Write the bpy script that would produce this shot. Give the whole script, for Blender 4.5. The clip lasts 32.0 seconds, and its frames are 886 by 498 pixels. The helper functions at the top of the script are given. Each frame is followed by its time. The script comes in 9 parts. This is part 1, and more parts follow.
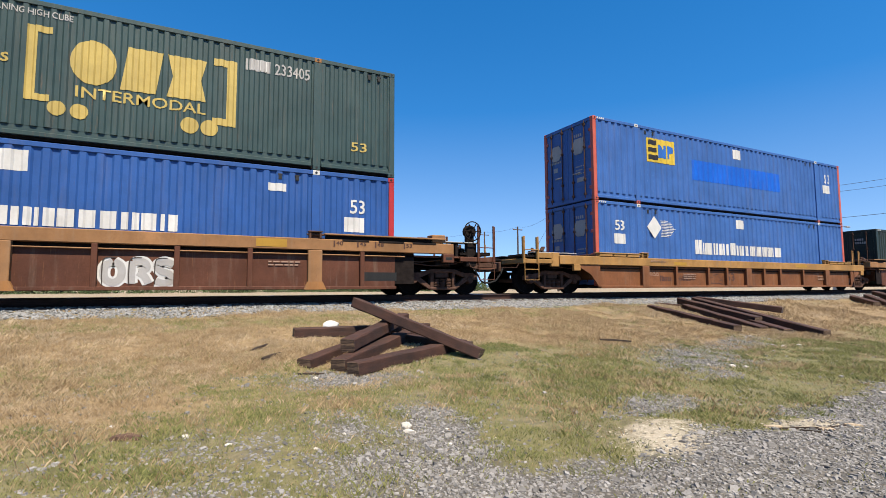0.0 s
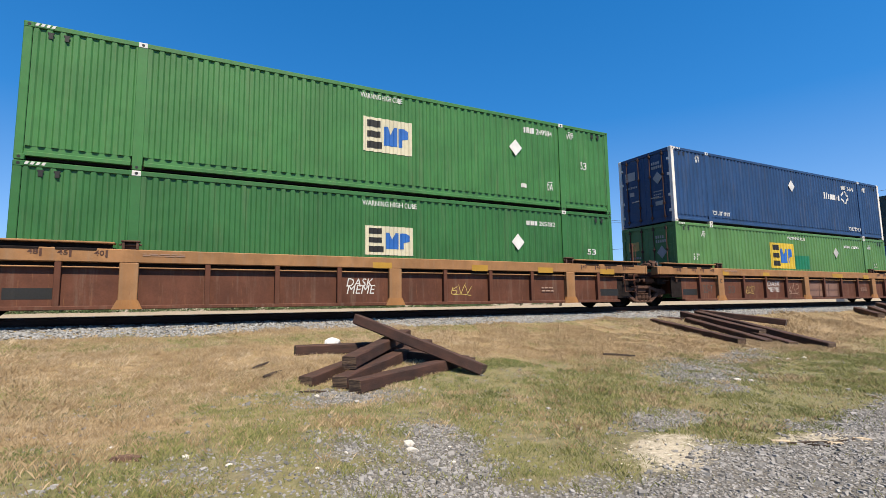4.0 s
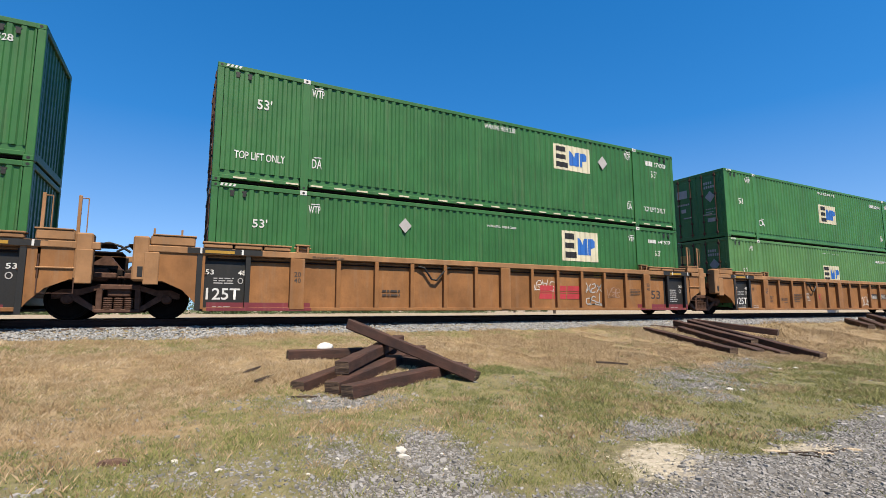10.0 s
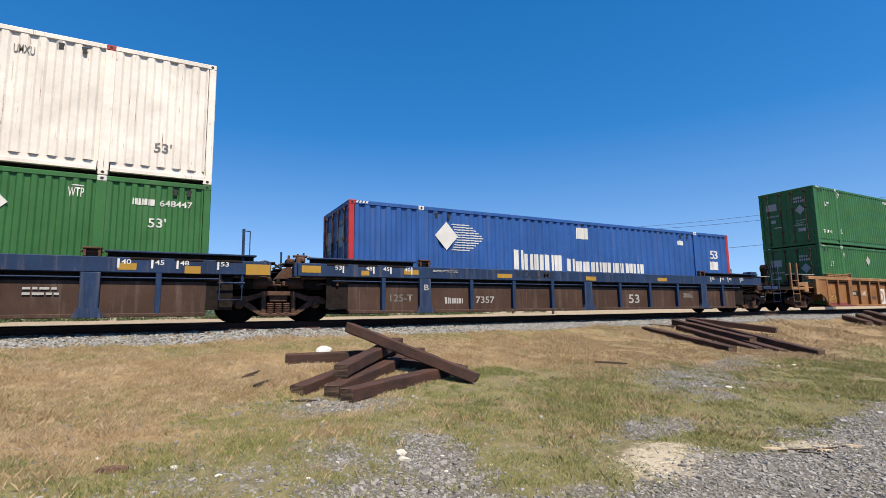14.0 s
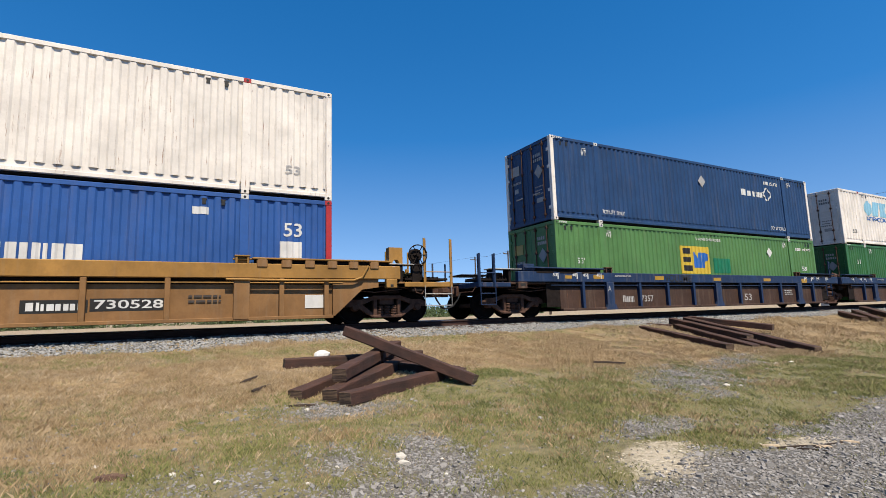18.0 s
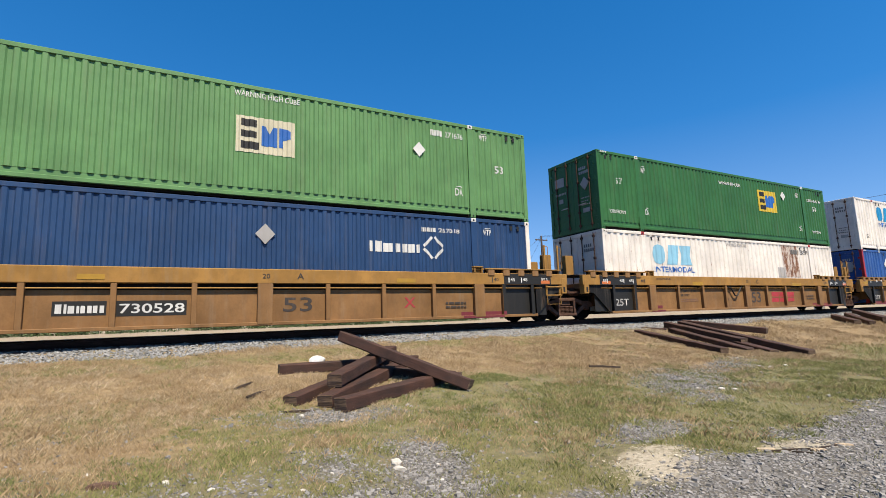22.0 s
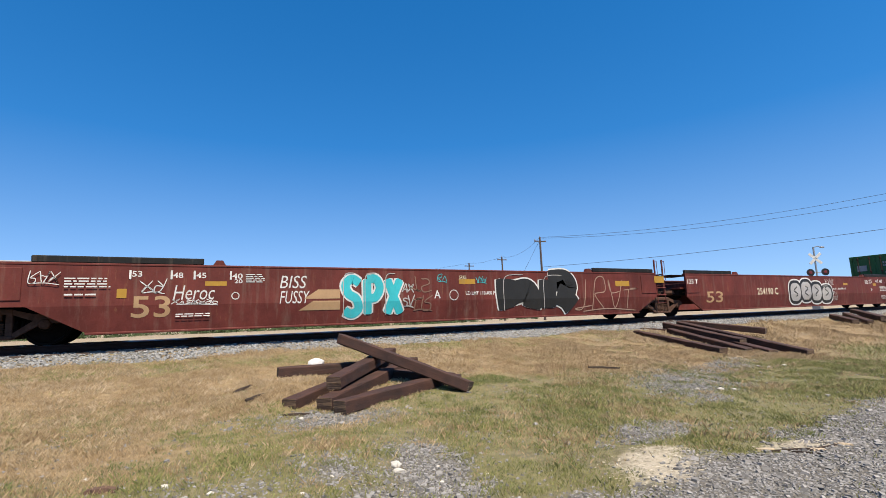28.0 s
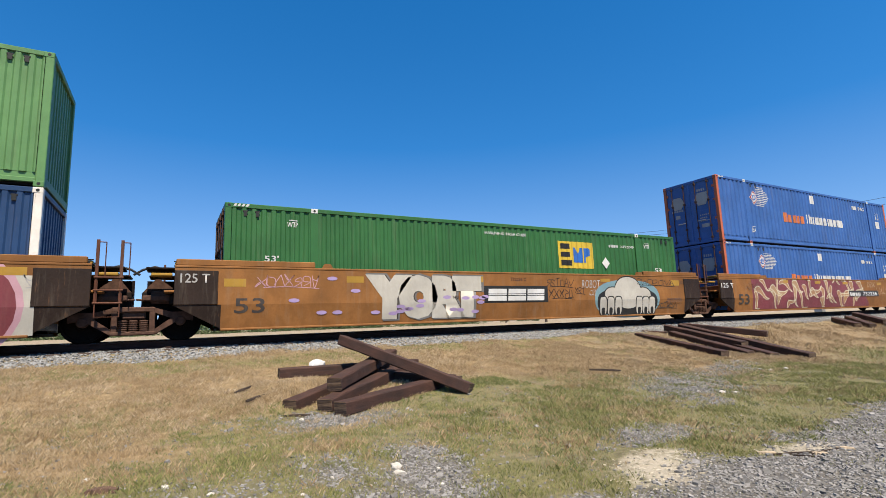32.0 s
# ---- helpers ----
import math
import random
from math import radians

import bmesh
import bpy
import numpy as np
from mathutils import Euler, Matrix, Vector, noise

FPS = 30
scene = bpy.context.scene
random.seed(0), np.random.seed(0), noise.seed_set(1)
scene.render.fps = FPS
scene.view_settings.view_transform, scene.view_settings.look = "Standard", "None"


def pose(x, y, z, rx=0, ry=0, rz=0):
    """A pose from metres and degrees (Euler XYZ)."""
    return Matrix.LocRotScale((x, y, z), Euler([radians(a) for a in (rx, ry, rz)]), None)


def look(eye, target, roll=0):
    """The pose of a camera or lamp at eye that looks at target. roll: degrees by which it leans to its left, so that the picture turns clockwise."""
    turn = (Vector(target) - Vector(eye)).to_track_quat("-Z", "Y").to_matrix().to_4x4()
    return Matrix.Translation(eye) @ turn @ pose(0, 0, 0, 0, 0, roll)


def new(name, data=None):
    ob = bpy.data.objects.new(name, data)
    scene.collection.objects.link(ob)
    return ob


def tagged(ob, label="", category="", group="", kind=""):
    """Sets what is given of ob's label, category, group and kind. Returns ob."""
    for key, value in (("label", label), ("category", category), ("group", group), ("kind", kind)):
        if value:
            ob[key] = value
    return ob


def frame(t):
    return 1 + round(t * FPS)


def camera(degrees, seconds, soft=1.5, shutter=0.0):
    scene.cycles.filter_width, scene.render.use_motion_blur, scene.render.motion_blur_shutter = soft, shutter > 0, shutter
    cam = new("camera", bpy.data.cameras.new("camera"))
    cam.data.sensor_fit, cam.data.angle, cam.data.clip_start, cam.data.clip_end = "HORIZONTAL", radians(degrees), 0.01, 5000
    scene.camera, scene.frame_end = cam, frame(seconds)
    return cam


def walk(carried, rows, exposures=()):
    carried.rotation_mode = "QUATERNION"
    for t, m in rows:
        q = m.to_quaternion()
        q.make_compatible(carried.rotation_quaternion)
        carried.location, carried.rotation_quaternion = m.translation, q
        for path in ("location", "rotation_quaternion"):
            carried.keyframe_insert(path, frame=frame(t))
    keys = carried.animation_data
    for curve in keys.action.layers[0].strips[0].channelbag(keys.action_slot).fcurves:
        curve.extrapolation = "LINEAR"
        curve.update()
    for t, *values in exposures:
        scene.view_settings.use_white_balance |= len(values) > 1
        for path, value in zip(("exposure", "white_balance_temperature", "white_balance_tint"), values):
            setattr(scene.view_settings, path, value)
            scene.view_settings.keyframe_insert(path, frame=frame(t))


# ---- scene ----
# ---- camera: one standing place, a hand-held turn ----
EYE = Vector((0.0, 0.0, 0.20))
cam = camera(83.8, 32.0, soft=0.55)
# seconds, heading to the right of +y, tilt up, lean (degrees)
TURNS = [
    (0, 27.22, 4.47, -0.21),    (0.5, 27.14, 5.14, -0.51),    (1, 27.04, 5.64, -0.57),
    (1.5, 27.04, 5.98, -0.78),    (2, 27.07, 6.05, -0.80),    (2.5, 27.07, 6.07, -0.79),
    (3, 27.07, 6.09, -0.76),    (3.5, 27.07, 6.13, -0.78),    (5.5, 27.33, 6.92, -0.59),
    (6, 27.48, 7.00, -0.57),    (6.5, 27.74, 7.04, -0.57),    (7, 27.89, 7.06, -0.54),
    (7.5, 27.86, 7.08, -0.45),    (8, 27.79, 7.08, -0.38),    (8.5, 27.75, 7.08, -0.35),
    (9, 27.70, 7.05, -0.28),    (9.5, 27.69, 7.00, -0.17),    (10, 27.72, 6.97, -0.07),
    (10.5, 27.78, 6.95, -0.09),    (11, 27.88, 6.94, -0.21),    (11.5, 27.94, 6.94, -0.35),
    (12, 27.93, 6.94, -0.47),    (12.5, 27.89, 6.97, -0.55),    (13, 27.90, 7.03, -0.62),
    (13.5, 27.95, 7.11, -0.70),    (14, 27.97, 7.18, -0.80),    (14.5, 27.98, 7.23, -0.86),
    (16.5, 28.19, 7.24, -1.31),    (17, 28.24, 7.35, -1.52),    (17.5, 28.28, 7.40, -1.60),
    (18, 28.35, 7.43, -1.67),    (18.5, 28.43, 7.44, -1.72),    (19, 28.51, 7.47, -1.72),
    (19.5, 28.58, 7.52, -1.75),    (20, 28.63, 7.59, -1.81),    (20.5, 28.73, 7.69, -1.88),
    (21, 28.88, 7.82, -1.93),    (21.5, 28.96, 7.92, -1.96),    (22, 28.92, 7.96, -1.90),
    (22.5, 28.84, 7.94, -1.80),    (23, 28.83, 7.91, -1.81),    (23.5, 28.88, 7.93, -1.92),
    (24, 28.92, 7.99, -2.03),    (24.5, 28.98, 8.06, -2.13),    (25, 29.07, 8.12, -2.20),
    (25.5, 29.12, 8.15, -2.23),    (27.5, 29.07, 8.10, -2.10),    (28, 29.08, 8.16, -2.21),
    (28.5, 29.07, 8.22, -2.29),    (29, 29.04, 8.26, -2.34),    (29.5, 28.99, 8.29, -2.33),
    (30, 28.98, 8.32, -2.29),    (30.5, 29.01, 8.33, -2.24),    (31, 29.03, 8.33, -2.17),
    (31.5, 28.99, 8.35, -2.09),    (32, 28.94, 8.35, -1.98),
]


def aim(heading, tilt, lean):
    h, p = radians(heading), radians(tilt)
    way = Vector((math.sin(h) * math.cos(p), math.cos(h) * math.cos(p), math.sin(p)))
    return look(EYE, EYE + way, lean)


# the camera darkens a little while the white containers pass
walk(cam, [(t, aim(h, p, r)) for t, h, p, r in TURNS],
     [(0, 1.09), (11, 1.07), (13, 1.00), (14, 0.97), (17, 0.96), (17.6, 0.87), (20.5, 0.85), (22, 1.00), (32, 1.00)])

# ---- light: high sun behind the camera, clear sky ----
SUN_EL, SUN_AZ = 60.0, 180.0          # degrees; azimuth clockwise from +y
world = bpy.data.worlds.new("sky")
scene.world = world
world.use_nodes = True
wn = world.node_tree.nodes
sky = wn.new("ShaderNodeTexSky")
sky.sky_type, sky.sun_disc = "NISHITA", False
sky.sun_elevation, sky.sun_rotation = radians(SUN_EL), radians(SUN_AZ)
sky.altitude, sky.air_density, sky.dust_density, sky.ozone_density = 1200, 1.0, 0.05, 1.6
hue = wn.new("ShaderNodeHueSaturation")          # a deep clear-weather blue
hue.inputs["Saturation"].default_value = 1.40
hue.inputs["Hue"].default_value = 0.500
wn["Background"].inputs["Strength"].default_value = 0.099
# clear dry air: the pale band at the horizon is thin
way_in = wn.new("ShaderNodeTexCoord")
clear = wn.new("ShaderNodeMapping")
clear.inputs["Location"].default_value = (0.0, 0.0, 0.15)
clear.inputs["Scale"].default_value = (1.0, 1.0, 0.80)
world.node_tree.links.new(way_in.outputs["Generated"], clear.inputs["Vector"])
world.node_tree.links.new(clear.outputs[0], sky.inputs["Vector"])
world.node_tree.links.new(sky.outputs[0], hue.inputs["Color"])
height = wn.new("ShaderNodeSeparateXYZ")
high = wn.new("ShaderNodeMapRange")
high.inputs["From Min"].default_value, high.inputs["From Max"].default_value = -0.04, 0.34
world.node_tree.links.new(way_in.outputs["Generated"], height.inputs[0])
world.node_tree.links.new(height.outputs["Z"], high.inputs["Value"])
world.node_tree.links.new(high.outputs[0], hue.inputs["Fac"])
world.node_tree.links.new(hue.outputs[0], wn["Background"].inputs["Color"])
sun = new("sun", bpy.data.lights.new("sun", "SUN"))
sun.data.energy, sun.data.angle, sun.data.color = 5.0, radians(0.53), (1.0, 0.885, 0.71)
_a, _e = radians(SUN_AZ), radians(SUN_EL)
sun.matrix_world = look((math.sin(_a) * math.cos(_e) * 80, math.cos(_a) * math.cos(_e) * 80, math.sin(_e) * 80), (0, 0, 0))

# ---- materials ----


def nodes_of(name):
    m = bpy.data.materials.new(name)
    m.use_nodes = True
    nt = m.node_tree
    return m, nt, nt.nodes, nt.links, nt.nodes["Principled BSDF"]


def mixer(nt, fac, a, b):
    """Mix two colours (sockets or tuples) by a factor (socket or number)."""
    n = nt.nodes.new("ShaderNodeMix")
    n.data_type = "RGBA"
    for sock, val in ((n.inputs[0], fac), (n.inputs[6], a), (n.inputs[7], b)):
        if isinstance(val, (int, float)):
            sock.default_value = val
        elif isinstance(val, tuple):
            sock.default_value = (*val[:3], 1)
        else:
            nt.links.new(val, sock)
    return n.outputs[2]


def noise_of(nt, scale, detail=4, rough=0.6, stretch=None, coords="Object"):
    tc = nt.nodes.new("ShaderNodeTexCoord")
    src = tc.outputs[coords]
    if stretch:
        mp = nt.nodes.new("ShaderNodeMapping")
        mp.inputs["Scale"].default_value = stretch
        nt.links.new(src, mp.inputs[0])
        src = mp.outputs[0]
    n = nt.nodes.new("ShaderNodeTexNoise")
    n.inputs["Scale"].default_value, n.inputs["Detail"].default_value, n.inputs["Roughness"].default_value = scale, detail, rough
    nt.links.new(src, n.inputs["Vector"])
    return n.outputs["Fac"]


def ramp(nt, fac, lo, hi):
    r = nt.nodes.new("ShaderNodeMapRange")
    r.inputs["From Min"].default_value, r.inputs["From Max"].default_value = lo, hi
    nt.links.new(fac, r.inputs["Value"])
    return r.outputs[0]


def times_node(nt, a, b):
    m = nt.nodes.new("ShaderNodeMath")
    m.operation = "MULTIPLY"
    for sock, val in zip(m.inputs, (a, b)):
        if isinstance(val, (int, float)):
            sock.default_value = val
        else:
            nt.links.new(val, sock)
    return m.outputs[0]


def shade(c, k):
    return tuple(min(1, x * k) for x in c)


def bump_of(nt, bsdf, fac, strength, dist):
    b = nt.nodes.new("ShaderNodeBump")
    b.inputs["Strength"].default_value, b.inputs["Distance"].default_value = strength, dist
    nt.links.new(fac, b.inputs["Height"])
    nt.links.new(b.outputs[0], bsdf.inputs["Normal"])


def paint(name, col, rust=0.25, fade=1.0, rough=0.45, dust=0.25, gloss=0.28, streak=0.0, mottle=0.20):
    """Weathered paint on steel: large faded clouds, fine grime, vertical runs and chips of rust."""
    m, nt, nn, ln, bsdf = nodes_of(name)
    cloud = ramp(nt, noise_of(nt, 0.9, 4), 0.3, 0.75)
    c = mixer(nt, cloud, shade(col, 1 - mottle), shade(col, 1.18 * fade))
    blot = ramp(nt, noise_of(nt, 3.4, 6, 0.72, (1.0, 1.0, 0.7)), 0.46, 0.64)
    c = mixer(nt, times_node(nt, blot, mottle * 1.1), c, shade(col, 0.55))
    run = ramp(nt, noise_of(nt, 2.2, 5, 0.65, (3.0, 3.0, 0.22)), 0.52, 0.75)
    c = mixer(nt, times_node(nt, run, dust), c, (0.188, 0.157, 0.119))
    fine = ramp(nt, noise_of(nt, 28, 3, 0.7), 0.35, 0.7)
    c = mixer(nt, times_node(nt, fine, 0.16), c, shade(col, 0.6))
    chip = ramp(nt, noise_of(nt, 5.5, 8, 0.75, (1.6, 1.6, 0.6)), 0.64, 0.70)
    c = mixer(nt, times_node(nt, chip, rust), c, (0.0814, 0.0345, 0.0188))
    if streak:          # rust runs
        drip = ramp(nt, noise_of(nt, 2.6, 6, 0.7, (8.0, 8.0, 0.5)), 0.60, 0.68)
        spot = ramp(nt, noise_of(nt, 1.1, 3), 0.36, 0.52)
        c = mixer(nt, times_node(nt, times_node(nt, drip, spot), streak), c, (0.188, 0.0905, 0.0407))
    ln.new(c, bsdf.inputs["Base Color"])
    r = nt.nodes.new("ShaderNodeMapRange")
    r.inputs["To Min"].default_value, r.inputs["To Max"].default_value = rough - 0.08, rough + 0.2
    ln.new(fine, r.inputs["Value"])
    ln.new(r.outputs[0], bsdf.inputs["Roughness"])
    bsdf.inputs["Specular IOR Level"].default_value = gloss
    bump_of(nt, bsdf, fine, 0.12, 0.004)
    return m


def plain(name, col, rough=0.6, metal=0.0, var=0.2, scale=12, gloss=0.25):
    m, nt, nn, ln, bsdf = nodes_of(name)
    f = ramp(nt, noise_of(nt, scale, 5, 0.65), 0.3, 0.7)
    ln.new(mixer(nt, f, shade(col, 1 - var), shade(col, 1 + var)), bsdf.inputs["Base Color"])
    bsdf.inputs["Roughness"].default_value, bsdf.inputs["Metallic"].default_value = rough, metal
    bsdf.inputs["Specular IOR Level"].default_value = gloss
    bump_of(nt, bsdf, f, 0.15, 0.004)
    return m


MAT = {}


C = dict(
    green=(0.036, 0.130, 0.035), green2=(0.066, 0.158, 0.048), green3=(0.025, 0.103, 0.028), greenl=(0.088, 0.195, 0.070),
    royal=(0.0188, 0.0701, 0.238), royall=(0.034, 0.097, 0.285), navyblue=(0.0135, 0.041, 0.109), olive=(0.028, 0.053, 0.053),
    white=(0.61, 0.565, 0.51), red=(0.313, 0.0219, 0.0251), salmon=(0.388, 0.0814, 0.0532), orange=(0.376, 0.094, 0.0376),
    dark=(0.0125, 0.0219, 0.0188))
for k, v in C.items():
    MAT["c_" + k] = paint("container_paint_" + k, v, rust=0.75 if k == "white" else 0.40 if k == "olive" else 0.16, dust=0.03 if k == "white" else 0.16, streak=1.0 if k == "white" else 0.35 if k == "olive" else 0.12)
for k, v in dict(brown=(0.094, 0.0364, 0.0213), tan=(0.288, 0.135, 0.047), mustard=(0.288, 0.153, 0.0407), grey=(0.0552, 0.0313, 0.0225),
                 navy=(0.0125, 0.031, 0.080), oxide=(0.106, 0.024, 0.019), ochre=(0.225, 0.0974, 0.0282), umber=(0.024, 0.014, 0.0098), black=(0.010, 0.010, 0.010),
                 maroon=(0.106, 0.0188, 0.0251)).items():
    MAT["car_" + k] = paint("wagon_paint_" + k, v, rust=0.6, rough=0.62, dust=0.30, gloss=0.18, streak=0.45, mottle=0.42)
for k, v in dict(white=(0.501, 0.495, 0.476), cream=(0.476, 0.438, 0.313), yellow=(0.464, 0.325, 0.0313), black=(0.0157, 0.0151, 0.0137), blue=(0.0188, 0.100, 0.345),
                 sky=(0.0125, 0.207, 0.413), brightblue=(0.00313, 0.0879, 0.451), gold=(0.388, 0.288, 0.0814), red=(0.313, 0.0313, 0.0376), orange=(0.438, 0.125, 0.0376),
                 grey=(0.125, 0.119, 0.113), teal=(0.00626, 0.137, 0.0689), purple=(0.125, 0.0814, 0.288), violet=(0.062, 0.032, 0.165), lilac=(0.313, 0.231, 0.388), pink=(0.426, 0.225, 0.263),
                 paleblue=(0.20, 0.40, 0.52), cyan=(0.0313, 0.351, 0.388), mint=(0.100, 0.263, 0.125), silver=(0.313, 0.301, 0.288), darktext=(0.0438, 0.0345, 0.0282), tan=(0.313, 0.200, 0.106),
                 wash=(0.263, 0.169, 0.125), maroon2=(0.125, 0.0219, 0.0282), rustpatch=(0.125, 0.0532, 0.0282), brownink=(0.0626, 0.0282, 0.0188),
                 darkwash=(0.157, 0.0879, 0.0626), maroon=(0.151, 0.0345, 0.0407),
                 amber=(0.300, 0.170, 0.022), haze=(0.137, 0.225, 0.251), bone=(0.388, 0.364, 0.313), darkpurple=(0.030, 0.012, 0.040), acid=(0.313, 0.325, 0.0188), rose=(0.413, 0.238, 0.276), flame=(0.288, 0.157, 0.0752)).items():
    MAT["p_" + k] = paint("marking_" + k, v, rust=0.05, rough=0.5, dust=0.03 if k == "black" else 0.18)
MAT["steel_dark"] = plain("grimy_cast_steel", (0.012, 0.009, 0.008), 0.8, 0.0, 0.45, 9, 0.08)
MAT["steel_brown"] = plain("rust_brown_steel", (0.066, 0.036, 0.026), 0.8, 0.0, 0.4, 9, 0.12)
# near-black base colour carries the shade that wheels have under the cars
MAT["wheel"] = plain("shade_dark_wheel_steel", (0.006, 0.005, 0.0045), 0.8, 0.0, 0.4, 7, 0.06)


def rust_sheet():
    """Bare plate: rust with flaking pale paint left in upright streaks."""
    m, nt, nn, ln, bsdf = nodes_of("rusted_through_panel")
    c = mixer(nt, ramp(nt, noise_of(nt, 6, 5, 0.7), 0.35, 0.65), (0.090, 0.034, 0.018), (0.195, 0.092, 0.050))
    left = ramp(nt, noise_of(nt, 2.4, 7, 0.72, (3.2, 3.2, 0.9)), 0.47, 0.53)
    c = mixer(nt, left, c, (0.40, 0.34, 0.295))
    ln.new(c, bsdf.inputs["Base Color"])
    bsdf.inputs["Roughness"].default_value = 0.85
    bump_of(nt, bsdf, left, 0.3, 0.004)
    return m


MAT["p_rustpatch"] = rust_sheet()
MAT["rubber"] = plain("black_rubber_hose", (0.0113, 0.0113, 0.0113), 0.6)
MAT["galv"] = plain("galvanised_steel", (0.302, 0.302, 0.295), 0.45, 0.6)
MAT["galv_dull"] = plain("dull_galvanised_steel", (0.26, 0.255, 0.245), 0.6, 0.2)
MAT["rail_side"] = plain("rusty_rail_side", (0.0282, 0.0125, 0.0094), 0.8, 0.0, 0.3, 6)
MAT["rail_top"] = plain("polished_rail_head", (0.345, 0.338, 0.325), 0.25, 0.9, 0.08, 4)

# ---- mesh helpers ----


class Build:
    """Collects faces for one mesh."""

    def __init__(self):
        self.v, self.f, self.m = [], [], []

    def add(self, verts, faces, mi=0):
        n = len(self.v)
        self.v += [tuple(p) for p in verts]
        self.f += [tuple(n + i for i in f) for f in faces]
        self.m += [mi] * len(faces)
        return self

    def box(self, x0, x1, y0, y1, z0, z1, b=0.0, mi=0):
        if b <= 0:
            v = [(x, y, z) for z in (z0, z1) for y in (y0, y1) for x in (x0, x1)]
            return self.add(v, [(0, 2, 3, 1), (4, 5, 7, 6), (0, 1, 5, 4), (2, 6, 7, 3), (0, 4, 6, 2), (1, 3, 7, 5)], mi)
        b = min(b, (x1 - x0) * 0.45, (y1 - y0) * 0.45, (z1 - z0) * 0.45)
        v, idx = [], {}
        for cx in (0, 1):
            for cy in (0, 1):
                for cz in (0, 1):
                    p = ((x0, x1)[cx], (y0, y1)[cy], (z0, z1)[cz])
                    s = (b if cx == 0 else -b, b if cy == 0 else -b, b if cz == 0 else -b)
                    for ax in range(3):
                        q = [p[i] + (0 if i == ax else s[i]) for i in range(3)]
                        idx[cx, cy, cz, ax] = len(v)
                        v.append(q)
        f = []
        for ax in range(3):
            o = [i for i in range(3) if i != ax]
            for c in (0, 1):
                ring = []
                for a, d in ((0, 0), (1, 0), (1, 1), (0, 1)):
                    k = [0, 0, 0]
                    k[ax], k[o[0]], k[o[1]] = c, a, d
                    ring.append(idx[(*k, ax)])
                flip = (c == 0) != (ax == 1)
                f.append(tuple(reversed(ring)) if flip else tuple(ring))
            # edges along ax
            for a in (0, 1):
                for d in (0, 1):
                    ks = []
                    for c in (0, 1):
                        k = [0, 0, 0]
                        k[ax], k[o[0]], k[o[1]] = c, a, d
                        ks.append(tuple(k))
                    q = [idx[(*ks[0], o[0])], idx[(*ks[1], o[0])], idx[(*ks[1], o[1])], idx[(*ks[0], o[1])]]
                    f.append(tuple(q))
        for k in [(a, c, d) for a in (0, 1) for c in (0, 1) for d in (0, 1)]:
            f.append(tuple(idx[(*k, ax)] for ax in range(3)))
        return self.add(v, f, mi)

    def prism(self, poly, axis, a, b, mi=0):
        """A polygon in the two other axes, drawn out along axis from a to b."""
        n = len(poly)

        def put(p, w):
            q = list(p)
            q.insert(axis, w)
            return q
        v = [put(p, a) for p in poly] + [put(p, b) for p in poly]
        f = [tuple(range(n)), tuple(reversed(range(n, 2 * n)))]
        f += [(i, i + n, (i + 1) % n + n, (i + 1) % n) for i in range(n)]
        return self.add(v, f, mi)

    def tube(self, p, q, r, n=8, r2=None, mi=0, caps=True):
        p, q = Vector(p), Vector(q)
        z = (q - p).normalized()
        x = z.orthogonal().normalized()
        y = z.cross(x)
        r2 = r if r2 is None else r2
        v = []
        for c, rr in ((p, r), (q, r2)):
            for i in range(n):
                a = 2 * math.pi * i / n
                v.append(c + x * (math.cos(a) * rr) + y * (math.sin(a) * rr))
        f = [(i, (i + 1) % n, (i + 1) % n + n, i + n) for i in range(n)]
        if caps:
            f += [tuple(reversed(range(n))), tuple(range(n, 2 * n))]
        return self.add(v, f, mi)

    def path(self, pts, r, n=6, mi=0):
        """One tube with shared rings through all points."""
        ps = [Vector(p) for p in pts]
        shut = len(ps) > 3 and (ps[0] - ps[-1]).length < 1e-6
        if shut:
            ps = ps[:-1]
        k = len(ps)
        v, side_ = [], None
        for i, p in enumerate(ps):
            a = ps[i - 1] if (i or shut) else p
            c = ps[(i + 1) % k] if (i < k - 1 or shut) else p
            d = (c - a).normalized()
            if side_ is None:
                side_ = d.orthogonal().normalized()
            side_ = (side_ - d * side_.dot(d)).normalized()
            up = d.cross(side_)
            v += [p + side_ * (math.cos(2 * math.pi * q / n) * r) + up * (math.sin(2 * math.pi * q / n) * r) for q in range(n)]
        f = []
        for i in range(k if shut else k - 1):
            j = (i + 1) % k
            f += [(i * n + q, i * n + (q + 1) % n, j * n + (q + 1) % n, j * n + q) for q in range(n)]
        if not shut:
            f += [tuple(reversed(range(n))), tuple(range((k - 1) * n, k * n))]
        return self.add(v, f, mi)

    def lathe(self, prof, axis_at, n=20, mi=0):
        """Profile of (radius, y) turned about the y axis through axis_at."""
        cx, cy, cz = axis_at
        v = []
        for r, y in prof:
            for i in range(n):
                a = 2 * math.pi * i / n
                v.append((cx + r * math.cos(a), cy + y, cz + r * math.sin(a)))
        f = []
        for k in range(len(prof) - 1):
            for i in range(n):
                j = (i + 1) % n
                f.append((k * n + i, k * n + j, (k + 1) * n + j, (k + 1) * n + i))
        f += [tuple(range(n)), tuple(reversed(range((len(prof) - 1) * n, len(prof) * n)))]
        return self.add(v, f, mi)

